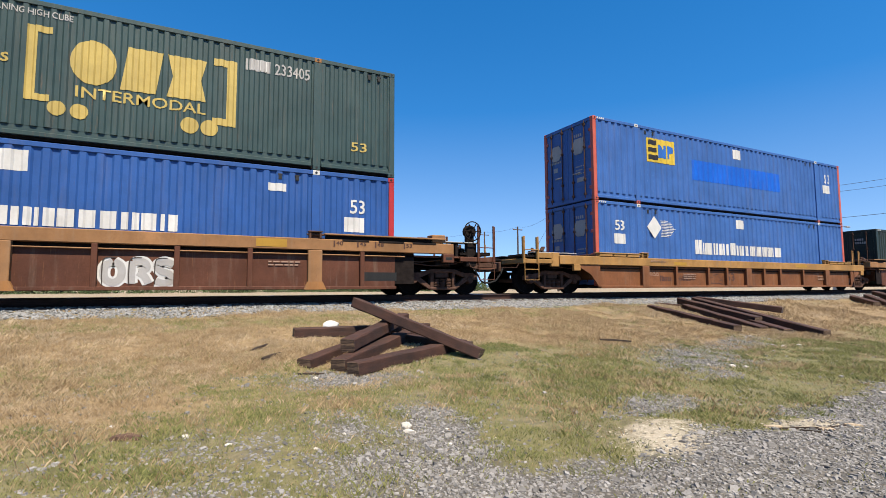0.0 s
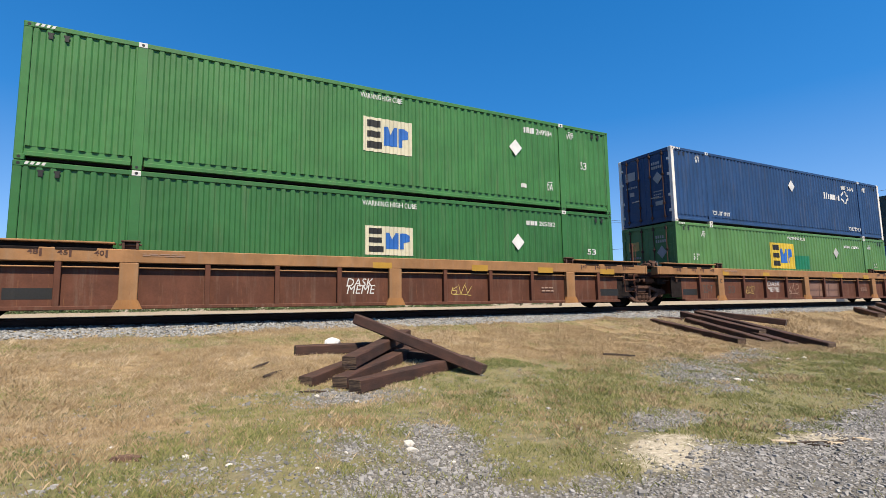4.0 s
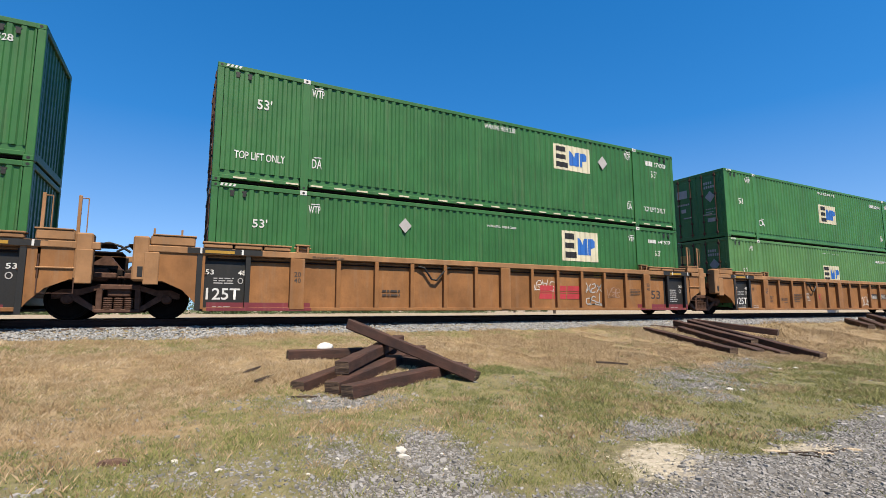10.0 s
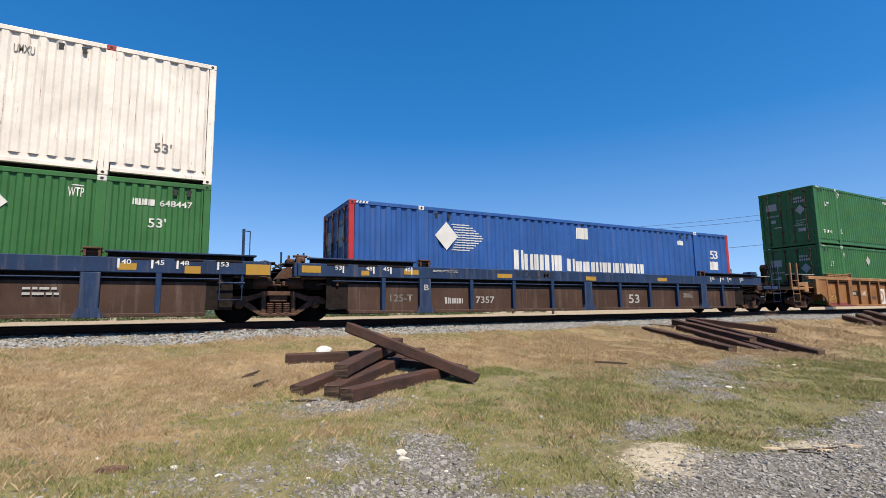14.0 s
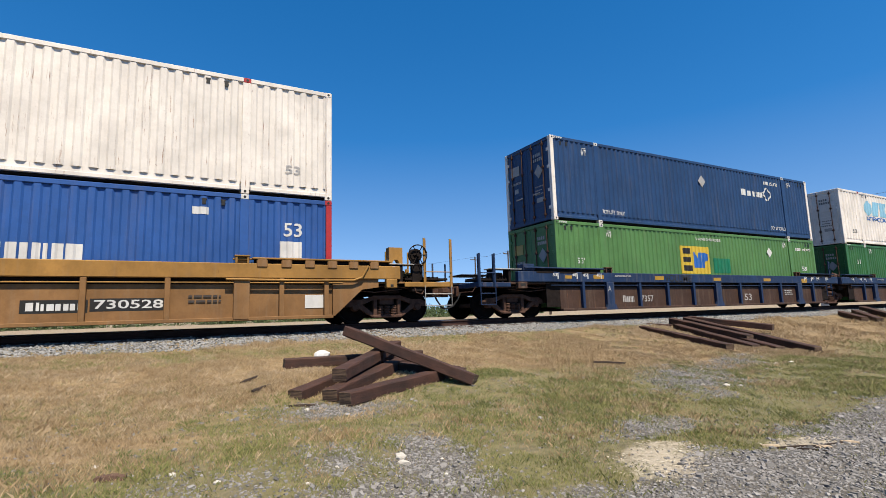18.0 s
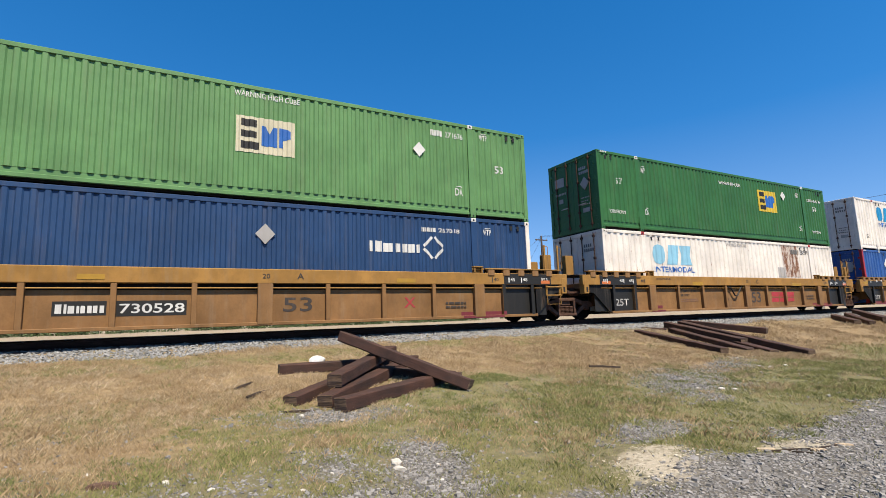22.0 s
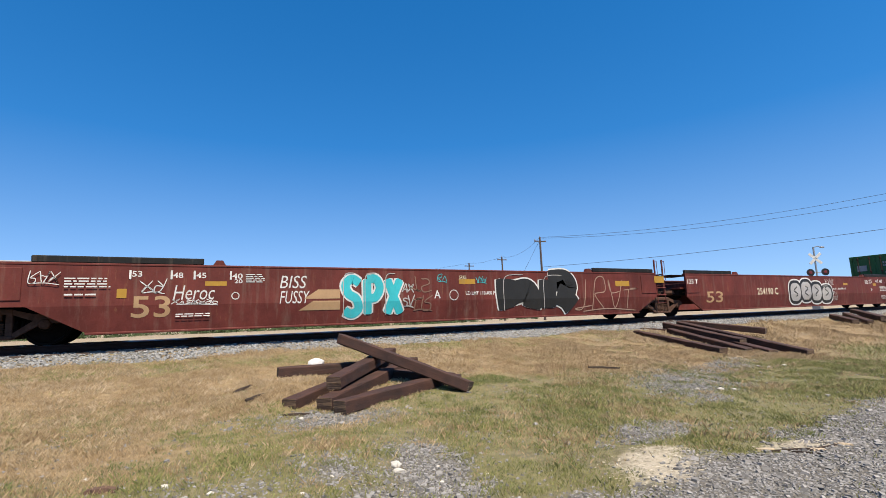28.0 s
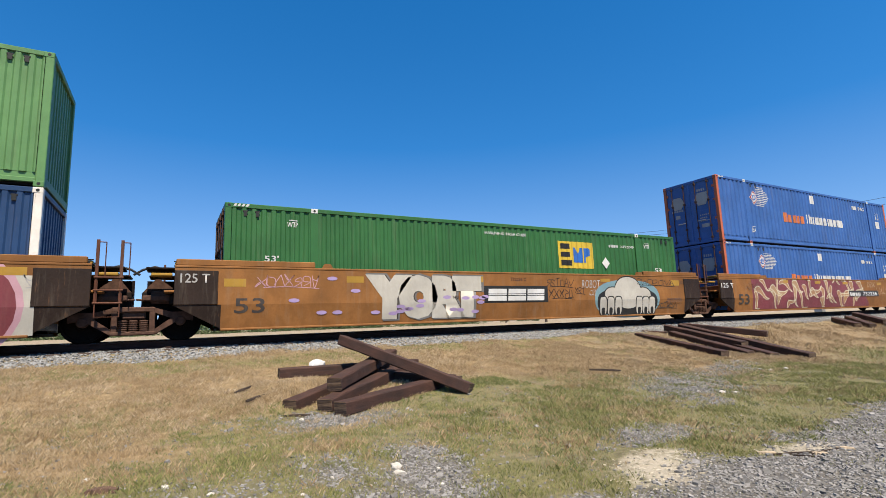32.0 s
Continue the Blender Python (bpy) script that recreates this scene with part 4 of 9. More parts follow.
            while k < e - 0.25:
                put("guide_block", cached(("guide_block", zt, postm.name), lambda: Build().box(0, 0.24, y - 0.025, y + 0.14, zt - 0.09, zt + 0.11, 0.02).mesh("guide_block", postm)), root, (k, 0, 0))
                k += 0.55
        # webs over the trucks
        for k, q in ((-1, A0 - 0.05), (1, A1 + 0.05)):
            if kind == "chord":
                # added dark sheet closes the end opening, in place of deep shade
                near("end_shade_sheet", Build().box(min(q + k * 0.55, q - k * 0.10), max(q + k * 0.55, q - k * 0.10), y + 0.13, y + 0.17, 0.30, zc), MAT["steel_dark"])
            if kind == "rib":
                n8 = [(q, zc), (q + k * 1.15, zc), (q + k * 1.15, 0.80), (q + k * 0.80, 0.80), (q + k * 0.42, 0.62), (q + k * 0.18, 0.36), (q + k * 0.08, zb), (q, zb)]
                b = Build()
                b.prism([(u, w) for u, w in n8], 1, y + 0.03, y + 0.07)
                near("end_web", b, panelm)
                near("jacking_pad", Build().box(q + k * 1.02 - 0.14, q + k * 1.02 + 0.14, y - 0.02, y + 0.1, 0.72, zc, 0.015), chord)
            elif kind == "plain":
                b = Build()
                b.prism([(q, zc), (q + k * 1.2, zc), (q + k * 1.2, 0.92), (q + k * 0.75, 0.86), (q + k * 0.05, zb), (q, zb)], 1, y + 0.06, y + 0.10)
                joint = (left if k < 0 else right) == "joint"
                near("end_web", b, MAT["car_black"] if joint else panelm)
                if not joint:
                    near("jacking_pad", Build().box(q + k * 1.55 - 0.15, q + k * 1.55 + 0.15, y - 0.01, y + 0.15, 0.90, zc, 0.015), chord)
                    near("pad_slot", Build().box(q + k * 1.55 - 0.05, q + k * 1.55 + 0.05, y - 0.014, y + 0.02, 0.92, 1.00, 0.012), MAT["p_black"])
            else:
                if (left if k < 0 else right) == "joint":
                    continue
                o = 1.55
                near("jacking_pad", Build().box(q + k * o - 0.17, q + k * o + 0.17, y - 0.01, y + 0.15, 0.88, zc, 0.015), MAT["car_" + style["panel"]])
                near("pad_slot", Build().box(q + k * o - 0.10, q + k * o + 0.10, y - 0.014, y + 0.02, 0.95, 1.04, 0.01), MAT["p_black"])
    # well floor: two cross pans and end walls
    pan = cached("floor_pan", lambda: Build().box(-0.28, 0.28, -SIDE + 0.12, SIDE - 0.12, 0.16, 0.23, 0.01).mesh("floor_pan", MAT["steel_dark"]))
    for u in (0.36, 2.12, 8.02, 13.92, A1 - 0.3):
        put("floor_pan", pan, root, (u, 0, 0))
    end_gear(root, -1, left, style, A0)
    end_gear(root, 1, right, style, A1)
    if brake:
        if kind == "smooth":
            brake_wheel(root, A1 + 2.70, facing=brake)
        else:
            side_brake_wheel(root, A1 + 2.38)
    if kind == "plain" and right == "coupler":
        near("brake_pipe", Build().path([(A1 - 2.4, y - 0.03, zc - 0.03), (A1 - 0.6, y - 0.03, zc - 0.05), (A1 + 0.55, y - 0.03, zc - 0.04), (A1 + 0.78, y - 0.03, zc + 0.04), (A1 + 0.86, y - 0.03, zc + 0.18), (A1 + 0.95, y - 0.03, zt)], 0.026, 8), chord)
        near("label_holder", Build().box(A1 - 0.62, A1 - 0.14, y + DEEP - 0.012, y + DEEP + 0.002, 0.42, 0.74, 0.004), MAT["p_white"])
    if style.get("hose") and left == "joint":
        for u in style["hose"]:
            near("air_hose", Build().path([(u, y + 0.06, zc - 0.06), (u + 0.18, y + 0.03, zc - 0.10), (u + 0.40, y + 0.03, zc - 0.40), (u + 0.55, y + 0.03, zc - 0.42), (u + 0.85, y + 0.03, zc - 0.09), (u + 1.0, y + 0.06, zc - 0.06)], 0.028, 8), MAT["rubber"])
    if tank:
        t = Build().lathe([(0.02, -0.55), (0.17, -0.50), (0.20, -0.42), (0.20, 0.42), (0.17, 0.50), (0.02, 0.55)], (A1 + 1.35, -0.3, zt + 0.28), 16)
        near("air_reservoir", t, MAT["car_oxide"]).data.polygons.foreach_set("use_smooth", [True] * len(t.f))
        near("reservoir_bracket", Build().box(A1 + 1.25, A1 + 1.45, -0.9, -0.78, zt, zt + 0.42, 0.01).prism([(A1 + 1.8, zt), (A1 + 2.6, zt), (A1 + 2.6, zt + 0.55), (A1 + 2.45, zt + 0.55)], 1, -0.6, -0.5), panelm)
    return root


BROWN = dict(kind="chord", chord="tandull", panel="brown", post="brown", wide="tandull", foot="tan", bays=4, top=1.40, under=1.12, gap=0.11, coaming="tandull", iron="brown", tall=2.15, tall_end=1.98, extra=[0.93, 15.11])
BLUE = dict(kind="chord", chord="navy", panel="grey", post="navy", foot="navy", bays=4, top=1.40, under=1.08, gap=0.17, coaming="navy", iron="navy", tall=2.15, tall_end=1.92, extra=[0.93, 15.11])
RIBBED = dict(kind="rib", chord="tanpale", panel="brown", post="tan", bays=6, top=1.56, under=1.41, extra=[1.06, 0.10, 14.93, 15.86], iron="brown")
RIBTAN = dict(kind="rib", chord="tanpale", panel="ochre2", post="ochre2", bays=6, mids=(2.01, 8.02, 14.03), top=1.56, under=1.41, extra=[0.90, -0.10, 15.14, 16.08], iron="tanpale", hose=(5.2,), tall=2.5, tall_end=2.12)
RUST = dict(kind="rib", chord="sand", panel="rustor", post="rustor", bays=1, top=1.20, under=0.92, extra=[3.73, 5.53, 6.65, 9.10, 10.25, 11.98], iron="sand", tall=1.9, tall_end=1.75)
MUST = dict(kind="plain", chord="mustard", panel="must2", post="must2", bays=4, top=1.47, under=1.13, gap=0.14, coaming="mustard", iron="mustard", reach_r=3.42, hose=(6.72,), tall=2.4, tall_end=2.28, extra=[1.22, 0.16, 14.80, 15.86])
RED = dict(kind="smooth", chord="oxide", panel="oxide", post="oxide", top=1.55, under=1.5, coaming="black", iron="oxide", tall=2.1)
OCHRE = dict(kind="smooth", chord="ochre", panel="ochre", post="ochre", top=1.55, under=1.5, coaming="ochre", iron="brown", plate="umber", tall=2.1)
for k, v in dict(sand=(0.30, 0.165, 0.055), rustor=(0.165, 0.066, 0.028), tanpale=(0.265, 0.142, 0.066), tandull=(0.255, 0.132, 0.058), ochre2=(0.225, 0.104, 0.0388), must2=(0.207, 0.110, 0.0438)).items():
    MAT["car_" + k] = paint("wagon_paint_" + k, v, rust=0.6, rough=0.62, dust=0.30, gloss=0.18, streak=0.45, mottle=0.42)
FLOOR_Z = 0.24
STYLES = dict(BROWN=BROWN, BLUE=BLUE, RIBBED=RIBBED, RIBTAN=RIBTAN, RUST=RUST, MUST=MUST, RED=RED, OCHRE=OCHRE)
TOP_Z = FLOOR_Z + CH + 0.012

# ---- the units of the train, first to pass first ----


CAR_STYLE = {}


def unit(label, x, style, left, right, lower=None, upper=None, brake=False, tank=False):
    CAR_STYLE[len(U)] = style
    car = well_car(label, x, STYLES[style], left, right, brake, tank)
    lo = container(lower[0], x, FLOOR_Z, *lower[1:]) if lower else None
    up = container(upper[0], x, TOP_Z, *upper[1:]) if upper else None
    return car, lo, up


GREEN = ("green corrugated steel container with cream logo panel", "green", "narrow")
GREENM = ("mid-green corrugated steel container with cream logo panel", "green2", "narrow")
GREEND = ("deep green corrugated steel container with white markings", "green3", "narrow")
GREENL = ("pale faded green corrugated steel container with cream logo panel", "greenl", "narrow")
ROYALR = ("blue corrugated steel container with red end posts and white lettering blocks", "royal", "wide", "red")
ROYALO = ("blue corrugated steel container with orange-red end posts and white lettering blocks", "royall", "wide", "salmon")
ROYALN = ("blue corrugated steel container with orange end posts, orange and white blocks", "royall", "wide", "orange")
NAVY = ("navy blue corrugated steel container with white end posts", "navyblue", "narrow", "white")
OLIVE = ("dark weathered green container with gold logo blocks and rusty posts", "olive", "narrow", None, "car_tan")
CREAM = ("white rust-streaked container with sky-blue logo blocks", "white", "wide", None, "c_red")
DARK = ("dark green container seen far along the train", "dark", "narrow")

U = {}
U[0] = unit("brown well car with tan top chord carrying one container", 31.3, "BROWN", "joint", "coupler", DARK)
U[1] = unit("rust-orange ribbed well car with yellow-tan top chord under two blue containers", 12.0, "RUST", "coupler", "joint", ROYALO, ("blue corrugated steel container with yellow logo panels and orange-red end posts", "royall", "wide", "salmon"))
U[2] = unit("brown well car with tan top chord, white scrawls on its side", -11.21, "BROWN", "joint", "coupler", ROYALR, OLIVE, brake=1)
U[3] = unit("brown well car with tan top chord and white spray tags", -30.70, "BROWN", "joint", "joint", GREENM, NAVY)
U[4] = unit("brown well car with tan top chord and yellow reflectors", -49.95, "BROWN", "coupler", "joint", GREEND, GREEN)
U[5] = unit("brown ribbed well car with tan top chord, single unit", -73.17, "RIBBED", "coupler", "coupler", ("blue container with bright yellow logo panel and salmon end posts", "royall", "wide", "salmon"), GREEN, brake=1)
U[6] = unit("orange-tan ribbed well car with maroon sill stripes", -96.30, "RIBTAN", "joint", "coupler", GREENM, GREEN)
U[7] = unit("orange-tan ribbed well car with red letter blocks", -115.48, "RIBTAN", "joint", "joint", GREEND, GREEND)
U[8] = unit("orange-tan ribbed well car with big white sprayed letters", -134.70, "RIBTAN", "coupler", "joint", GREEND, GREEND)
U[9] = unit("dark grey well car with navy top chord, black scrawl", -157.85, "BLUE", "joint", "coupler", ROYALR, None, brake=1)
U[10] = unit("dark grey well car with navy top chord", -177.10, "BLUE", "joint", "joint", GREEND, CREAM)
U[11] = unit("dark grey well car with navy top chord and orange reflectors", -196.22, "BLUE", "coupler", "joint", GREENM, NAVY)
U[12] = unit("mustard well car with black end panel", -219.60, "MUST", "joint", "coupler", ROYALR, CREAM, brake=1)
U[13] = unit("mustard well car with red letter blocks", -238.96, "MUST", "joint", "joint", CREAM, GREEND)
U[14] = unit("mustard well car with white number panel", -258.20, "MUST", "coupler", "joint", NAVY, GREENL)
U[15] = unit("oxide red smooth-sided well car covered in purple graffiti", -281.50, "RED", "joint", "coupler", GREEND, None, brake=1, tank=True)
U[16] = unit("empty oxide red smooth-sided well car with silver graffiti", -301.10, "RED", "joint", "joint")
U[17] = unit("empty oxide red smooth-sided well car with cyan and black graffiti", -320.70, "RED", "coupler", "joint")
U[18] = unit("ochre smooth-sided well car with red and cream graffiti", -343.40, "OCHRE", "joint", "coupler", ROYALN, ROYALN, brake=1)
U[19] = unit("ochre smooth-sided well car with white block graffiti", -362.60, "OCHRE", "joint", "joint", GREEND, None)
U[20] = unit("ochre smooth-sided well car with cream and maroon graffiti", -381.95, "OCHRE", "coupler", "joint", NAVY, GREENL)

JOINTS = [(0, 1), (2, 3), (3, 4), (6, 7), (7, 8), (9, 10), (10, 11), (12, 13), (13, 14), (15, 16), (16, 17), (18, 19), (19, 20)]
XS = {k: v[0].location.x for k, v in U.items()}
for a, b in JOINTS:
    truck((XS[a] + XS[b]) / 2 + 8.02)
for k in (2, 5, 6, 9, 12, 15, 18):
    truck(XS[k] + A1 + 1.65)
for k in (1, 4, 5, 8, 11, 14, 17):
    truck(XS[k] + A0 - 1.65)

# ---- painted marks. Per unit and place (u upper, l lower container, c car): kind, colour, left, bottom, right, top in metres from the lower left end ----
MARKS = {}
MARKS["1u"] = [('e', 'yellow', 2.64, 1.61, 4.18, 2.5), ('p', 'brightblue', 5.17, 1.17, 10.96, 1.96), ('p', 'white', 7.71, 2.29, 8.23, 2.68), ('t', '53', 'white', 14.66, 1.91, 15.17, 2.34), ('p', 'white', 14.55, 1.44, 15.15, 1.82)]
MARKS["1l"] = [('t', '53', 'white', 0.99, 1.92, 1.41, 2.27), ('p', 'white', 0.91, 1.45, 1.44, 1.8), ('d', 'white', 2.9, 2.1, 0.37), ('L', 'white', 3.29, 1.76, 4.03, 2.39), ('b', 5, 'white', 5.14, 1.2, 7.18, 1.75), ('b', 10, 'white', 7.28, 1.21, 10.82, 1.7), ('p', 'white', 7.7, 2.3, 8.22, 2.66)]
MARKS["2u"] = [('t', 'How tomorrow moves', 'gold', 4.16, 1.52, 7.91, 1.8), ('[', 'gold', 8.17, 0.83, 8.58, 2.38), (']', 'gold', 11.57, 0.81, 12.07, 2.39), ('b', 3, 'gold', 8.85, 1.31, 11.47, 2.27), ('t', 'INTERMODAL', 'gold', 9.0, 1.01, 11.43, 1.25), ('o', 'gold', 8.55, 0.59, 8.86, 0.85), ('o', 'gold', 8.92, 0.57, 9.24, 0.84), ('o', 'gold', 10.93, 0.58, 11.3, 0.86), ('o', 'gold', 11.33, 0.57, 11.7, 0.86), ('t', 'WARNING HIGH CUBE', 'silver', 7.41, 2.58, 8.9, 2.71), ('t', '53', 'gold', 0.98, 0.6, 1.33, 0.88), ('t', 'DA', 'silver', 2.39, 0.61, 2.62, 0.85), ('p', 'white', 12.36, 2.29, 12.81, 2.55), ('t', '233405', 'silver', 12.92, 2.26, 13.76, 2.54), ('t', '53', 'gold', 14.85, 0.6, 15.27, 0.84)]
MARKS["2l"] = [('d', 'white', 2.88, 2.07, 0.37), ('L', 'white', 3.12, 1.68, 4.13, 2.46), ('b', 5, 'white', 5.16, 1.2, 7.21, 1.87), ('b', 10, 'white', 7.34, 1.21, 10.97, 1.66), ('p', 'white', 7.8, 2.28, 8.31, 2.7), ('t', '53', 'white', 14.85, 1.87, 15.24, 2.23), ('p', 'white', 14.69, 1.39, 15.23, 1.77), ('p', 'white', 12.83, 2.3, 13.25, 2.49)]
MARKS["3u"] = [('t', 'WTP', 'white', 1.45, 2.39, 1.71, 2.63), ('t', 'TOP LIFT ONLY', 'white', 2.27, 0.39, 3.39, 0.55), ('d', 'white', 7.96, 2.09, 0.24), ('b', 4, 'white', 10.62, 1.76, 12.11, 2.07), ('r', 'white', 12.54, 1.97, 0.35), ('t', '258648', 'white', 12.83, 2.34, 13.46, 2.53), ('t', 'WTP', 'white', 14.28, 2.39, 14.62, 2.57), ('t', 'TOP LIFT ONLY', 'white', 12.63, 0.34, 13.8, 0.51)]
MARKS["3l"] = [('t', "53'", 'white', 0.95, 1.48, 1.32, 1.72), ('t', 'WTP', 'white', 1.5, 2.37, 1.76, 2.55), ('t', 'WARNING HIGH CUBE', 'white', 7.26, 2.55, 8.71, 2.68), ('e', 'yellow', 5.97, 1.26, 7.7, 2.36), ('p', 'teal', 7.82, 1.27, 8.95, 1.85), ('d', 'silver', 11.21, 2.08, 0.22), ('t', '634560', 'white', 12.66, 2.35, 13.44, 2.47), ('t', 'WTP', 'white', 14.25, 2.34, 14.56, 2.51), ('t', '53', 'white', 14.77, 1.44, 15.11, 1.66)]
MARKS["4u"] = [('e', 'cream', 7.21, 1.12, 8.62, 2.07), ('t', 'WARNING HIGH CUBE', 'white', 7.14, 2.58, 8.33, 2.73), ('d', 'white', 12.13, 1.85, 0.24), ('t', '249984', 'white', 12.96, 2.4, 13.6, 2.58), ('t', 'WTP', 'white', 14.22, 2.42, 14.51, 2.61), ('t', "53'", 'white', 14.76, 1.45, 15.08, 1.71), ('t', 'DA', 'white', 13.33, 0.61, 13.55, 0.83), ('p', 'white', 12.32, 0.61, 12.53, 0.74)]
MARKS["4l"] = [('t', 'WARNING HIGH CUBE', 'white', 7.19, 2.55, 8.75, 2.69), ('e', 'cream', 7.27, 1.25, 8.64, 2.02), ('d', 'white', 12.12, 1.79, 0.23), ('t', '265582', 'white', 12.96, 2.34, 13.58, 2.48), ('t', '53', 'white', 14.92, 1.5, 15.28, 1.68)]
MARKS["5u"] = [('t', 'WTP', 'white', 1.46, 2.4, 1.71, 2.57), ('t', "53'", 'white', 0.92, 1.43, 1.26, 1.7), ('t', 'DA', 'white', 2.39, 0.56, 2.61, 0.8), ('p', 'white', 3.41, 0.58, 3.61, 0.7), ('t', 'WARNING HIGH CUBE', 'white', 7.26, 2.56, 8.84, 2.7), ('e', 'cream', 7.29, 1.05, 8.75, 2.05), ('d', 'white', 12.26, 1.83, 0.2), ('t', '262088', 'white', 13.12, 2.4, 13.75, 2.54), ('t', 'WTP', 'white', 14.36, 2.4, 14.64, 2.58), ('t', '53', 'white', 14.88, 1.43, 15.25, 1.69), ('t', 'DA', 'white', 13.43, 0.59, 13.69, 0.84)]
MARKS["5l"] = [('p', 'brightblue', 2.38, 1.61, 4.13, 2.44), ('e', 'yellow', 2.56, 1.6, 3.98, 2.48), ('p', 'brightblue', 5.07, 1.19, 10.91, 1.77), ('p', 'white', 7.75, 2.28, 8.23, 2.65), ('p', 'brightblue', 12.13, 2.26, 12.63, 2.44), ('p', 'brightblue', 12.77, 2.23, 13.56, 2.43), ('t', '53', 'white', 14.81, 1.85, 15.23, 2.19), ('p', 'white', 14.69, 1.4, 15.2, 1.75)]
MARKS["6u"] = [('t', '53', 'white', 0.97, 1.47, 1.31, 1.72), ('t', 'WTP', 'white', 1.51, 2.44, 1.84, 2.63), ('t', 'DA', 'white', 2.39, 0.62, 2.71, 0.88), ('t', 'WARNING HIGH CUBE', 'white', 7.36, 2.56, 8.96, 2.68), ('e', 'cream', 7.34, 1.16, 8.9, 2.06), ('t', '53', 'white', 14.84, 1.44, 15.28, 1.71), ('t', '262306', 'white', 12.97, 2.38, 13.58, 2.54), ('t', 'WTP', 'white', 14.2, 2.43, 14.46, 2.6), ('t', 'DA', 'white', 13.32, 0.61, 13.55, 0.85)]
MARKS["6l"] = [('t', '53', 'white', 0.92, 1.43, 1.25, 1.66), ('t', 'WTP', 'white', 1.48, 2.4, 1.75, 2.55), ('t', 'WARNING HIGH CUBE', 'white', 7.3, 2.58, 8.76, 2.6), ('e', 'cream', 7.24, 1.21, 8.73, 2.01), ('t', '250073', 'white', 12.99, 2.34, 13.58, 2.45), ('t', "53'", 'white', 14.72, 1.44, 15.03, 1.65), ('t', 'WTP', 'white', 14.2, 2.41, 14.48, 2.56)]
MARKS["7u"] = [('t', "53'", 'white', 0.96, 1.9, 1.31, 2.16), ('t', 'TOP LIFT ONLY', 'white', 0.5, 0.61, 1.66, 0.8), ('t', 'WTP', 'white', 2.27, 2.46, 2.59, 2.68), ('t', 'DA', 'white', 2.32, 0.6, 2.57, 0.84), ('t', 'WARNING HIGH CUBE', 'white', 7.51, 2.57, 8.67, 2.72), ('e', 'cream', 10.17, 1.66, 11.77, 2.52), ('d', 'silver', 12.36, 2.13, 0.22), ('t', "53'", 'white', 14.81, 1.92, 15.15, 2.18), ('t', '274000', 'white', 15.02, 2.35, 15.64, 2.53), ('t', 'TOP LIFT ONLY', 'white', 14.34, 0.61, 15.5, 0.79), ('t', 'WTP', 'white', 13.46, 2.42, 13.75, 2.67), ('t', 'DA', 'white', 13.5, 0.6, 13.73, 0.84), ('S', 'cream', 7.84, 0.2, 15.97, 0.16)]
MARKS["7l"] = [('t', "53'", 'white', 0.97, 1.89, 1.31, 2.1), ('t', 'WTP', 'white', 2.27, 2.35, 2.57, 2.54), ('d', 'silver', 4.89, 2.23, 0.19), ('t', 'WARNING HIGH CUBE', 'white', 7.55, 2.41, 8.61, 2.48), ('e', 'cream', 10.43, 1.53, 12.0, 2.52), ('t', '647579', 'white', 15.01, 2.35, 15.66, 2.48), ('t', "53'", 'white', 14.8, 1.88, 15.13, 2.09), ('t', 'WTP', 'white', 13.48, 2.35, 13.75, 2.52)]
MARKS["8u"] = [('t', 'WTP', 'white', 2.22, 2.46, 2.47, 2.7), ('t', 'DA', 'white', 2.24, 0.62, 2.45, 0.83), ('t', 'WARNING HIGH CUBE', 'white', 7.18, 2.57, 8.68, 2.72), ('e', 'cream', 10.04, 1.64, 11.49, 2.57), ('d', 'white', 12.14, 2.29, 0.19), ('t', 'WTP', 'white', 13.27, 2.46, 13.57, 2.69), ('t', 'DA', 'white', 13.31, 0.59, 13.55, 0.83), ('t', '648528', 'white', 14.96, 2.4, 15.53, 2.55), ('t', "53'", 'white', 14.76, 1.9, 15.09, 2.15), ('t', 'TOP LIFT ONLY', 'white', 14.43, 0.62, 15.27, 0.73), ('t', "53'", 'white', 0.96, 1.92, 1.34, 2.17), ('t', 'TOP LIFT ONLY', 'white', 0.63, 0.59, 1.49, 0.75)]
MARKS["8l"] = [('t', 'WTP', 'white', 2.17, 2.38, 2.43, 2.56), ('d', 'silver', 4.72, 2.24, 0.22), ('t', 'WARNING HIGH CUBE', 'white', 7.34, 2.4, 8.4, 2.51), ('e', 'cream', 10.21, 1.49, 11.75, 2.52), ('t', '647758', 'white', 14.86, 2.37, 15.36, 2.48), ('t', "53'", 'white', 14.7, 1.87, 15.0, 2.07), ('t', 'WTP', 'white', 13.39, 2.35, 13.67, 2.51), ('t', "53'", 'white', 0.95, 1.87, 1.3, 2.11)]
MARKS["9l"] = [('d', 'white', 2.92, 2.09, 0.37), ('L', 'white', 3.18, 1.67, 4.16, 2.48), ('b', 5, 'white', 5.24, 1.2, 7.24, 1.81), ('b', 10, 'white', 7.36, 1.2, 10.98, 1.61), ('p', 'white', 7.86, 2.29, 8.37, 2.67), ('t', '53', 'white', 14.87, 1.88, 15.3, 2.21), ('p', 'white', 14.8, 1.44, 15.28, 1.77), ('p', 'white', 12.96, 2.34, 13.28, 2.51)]
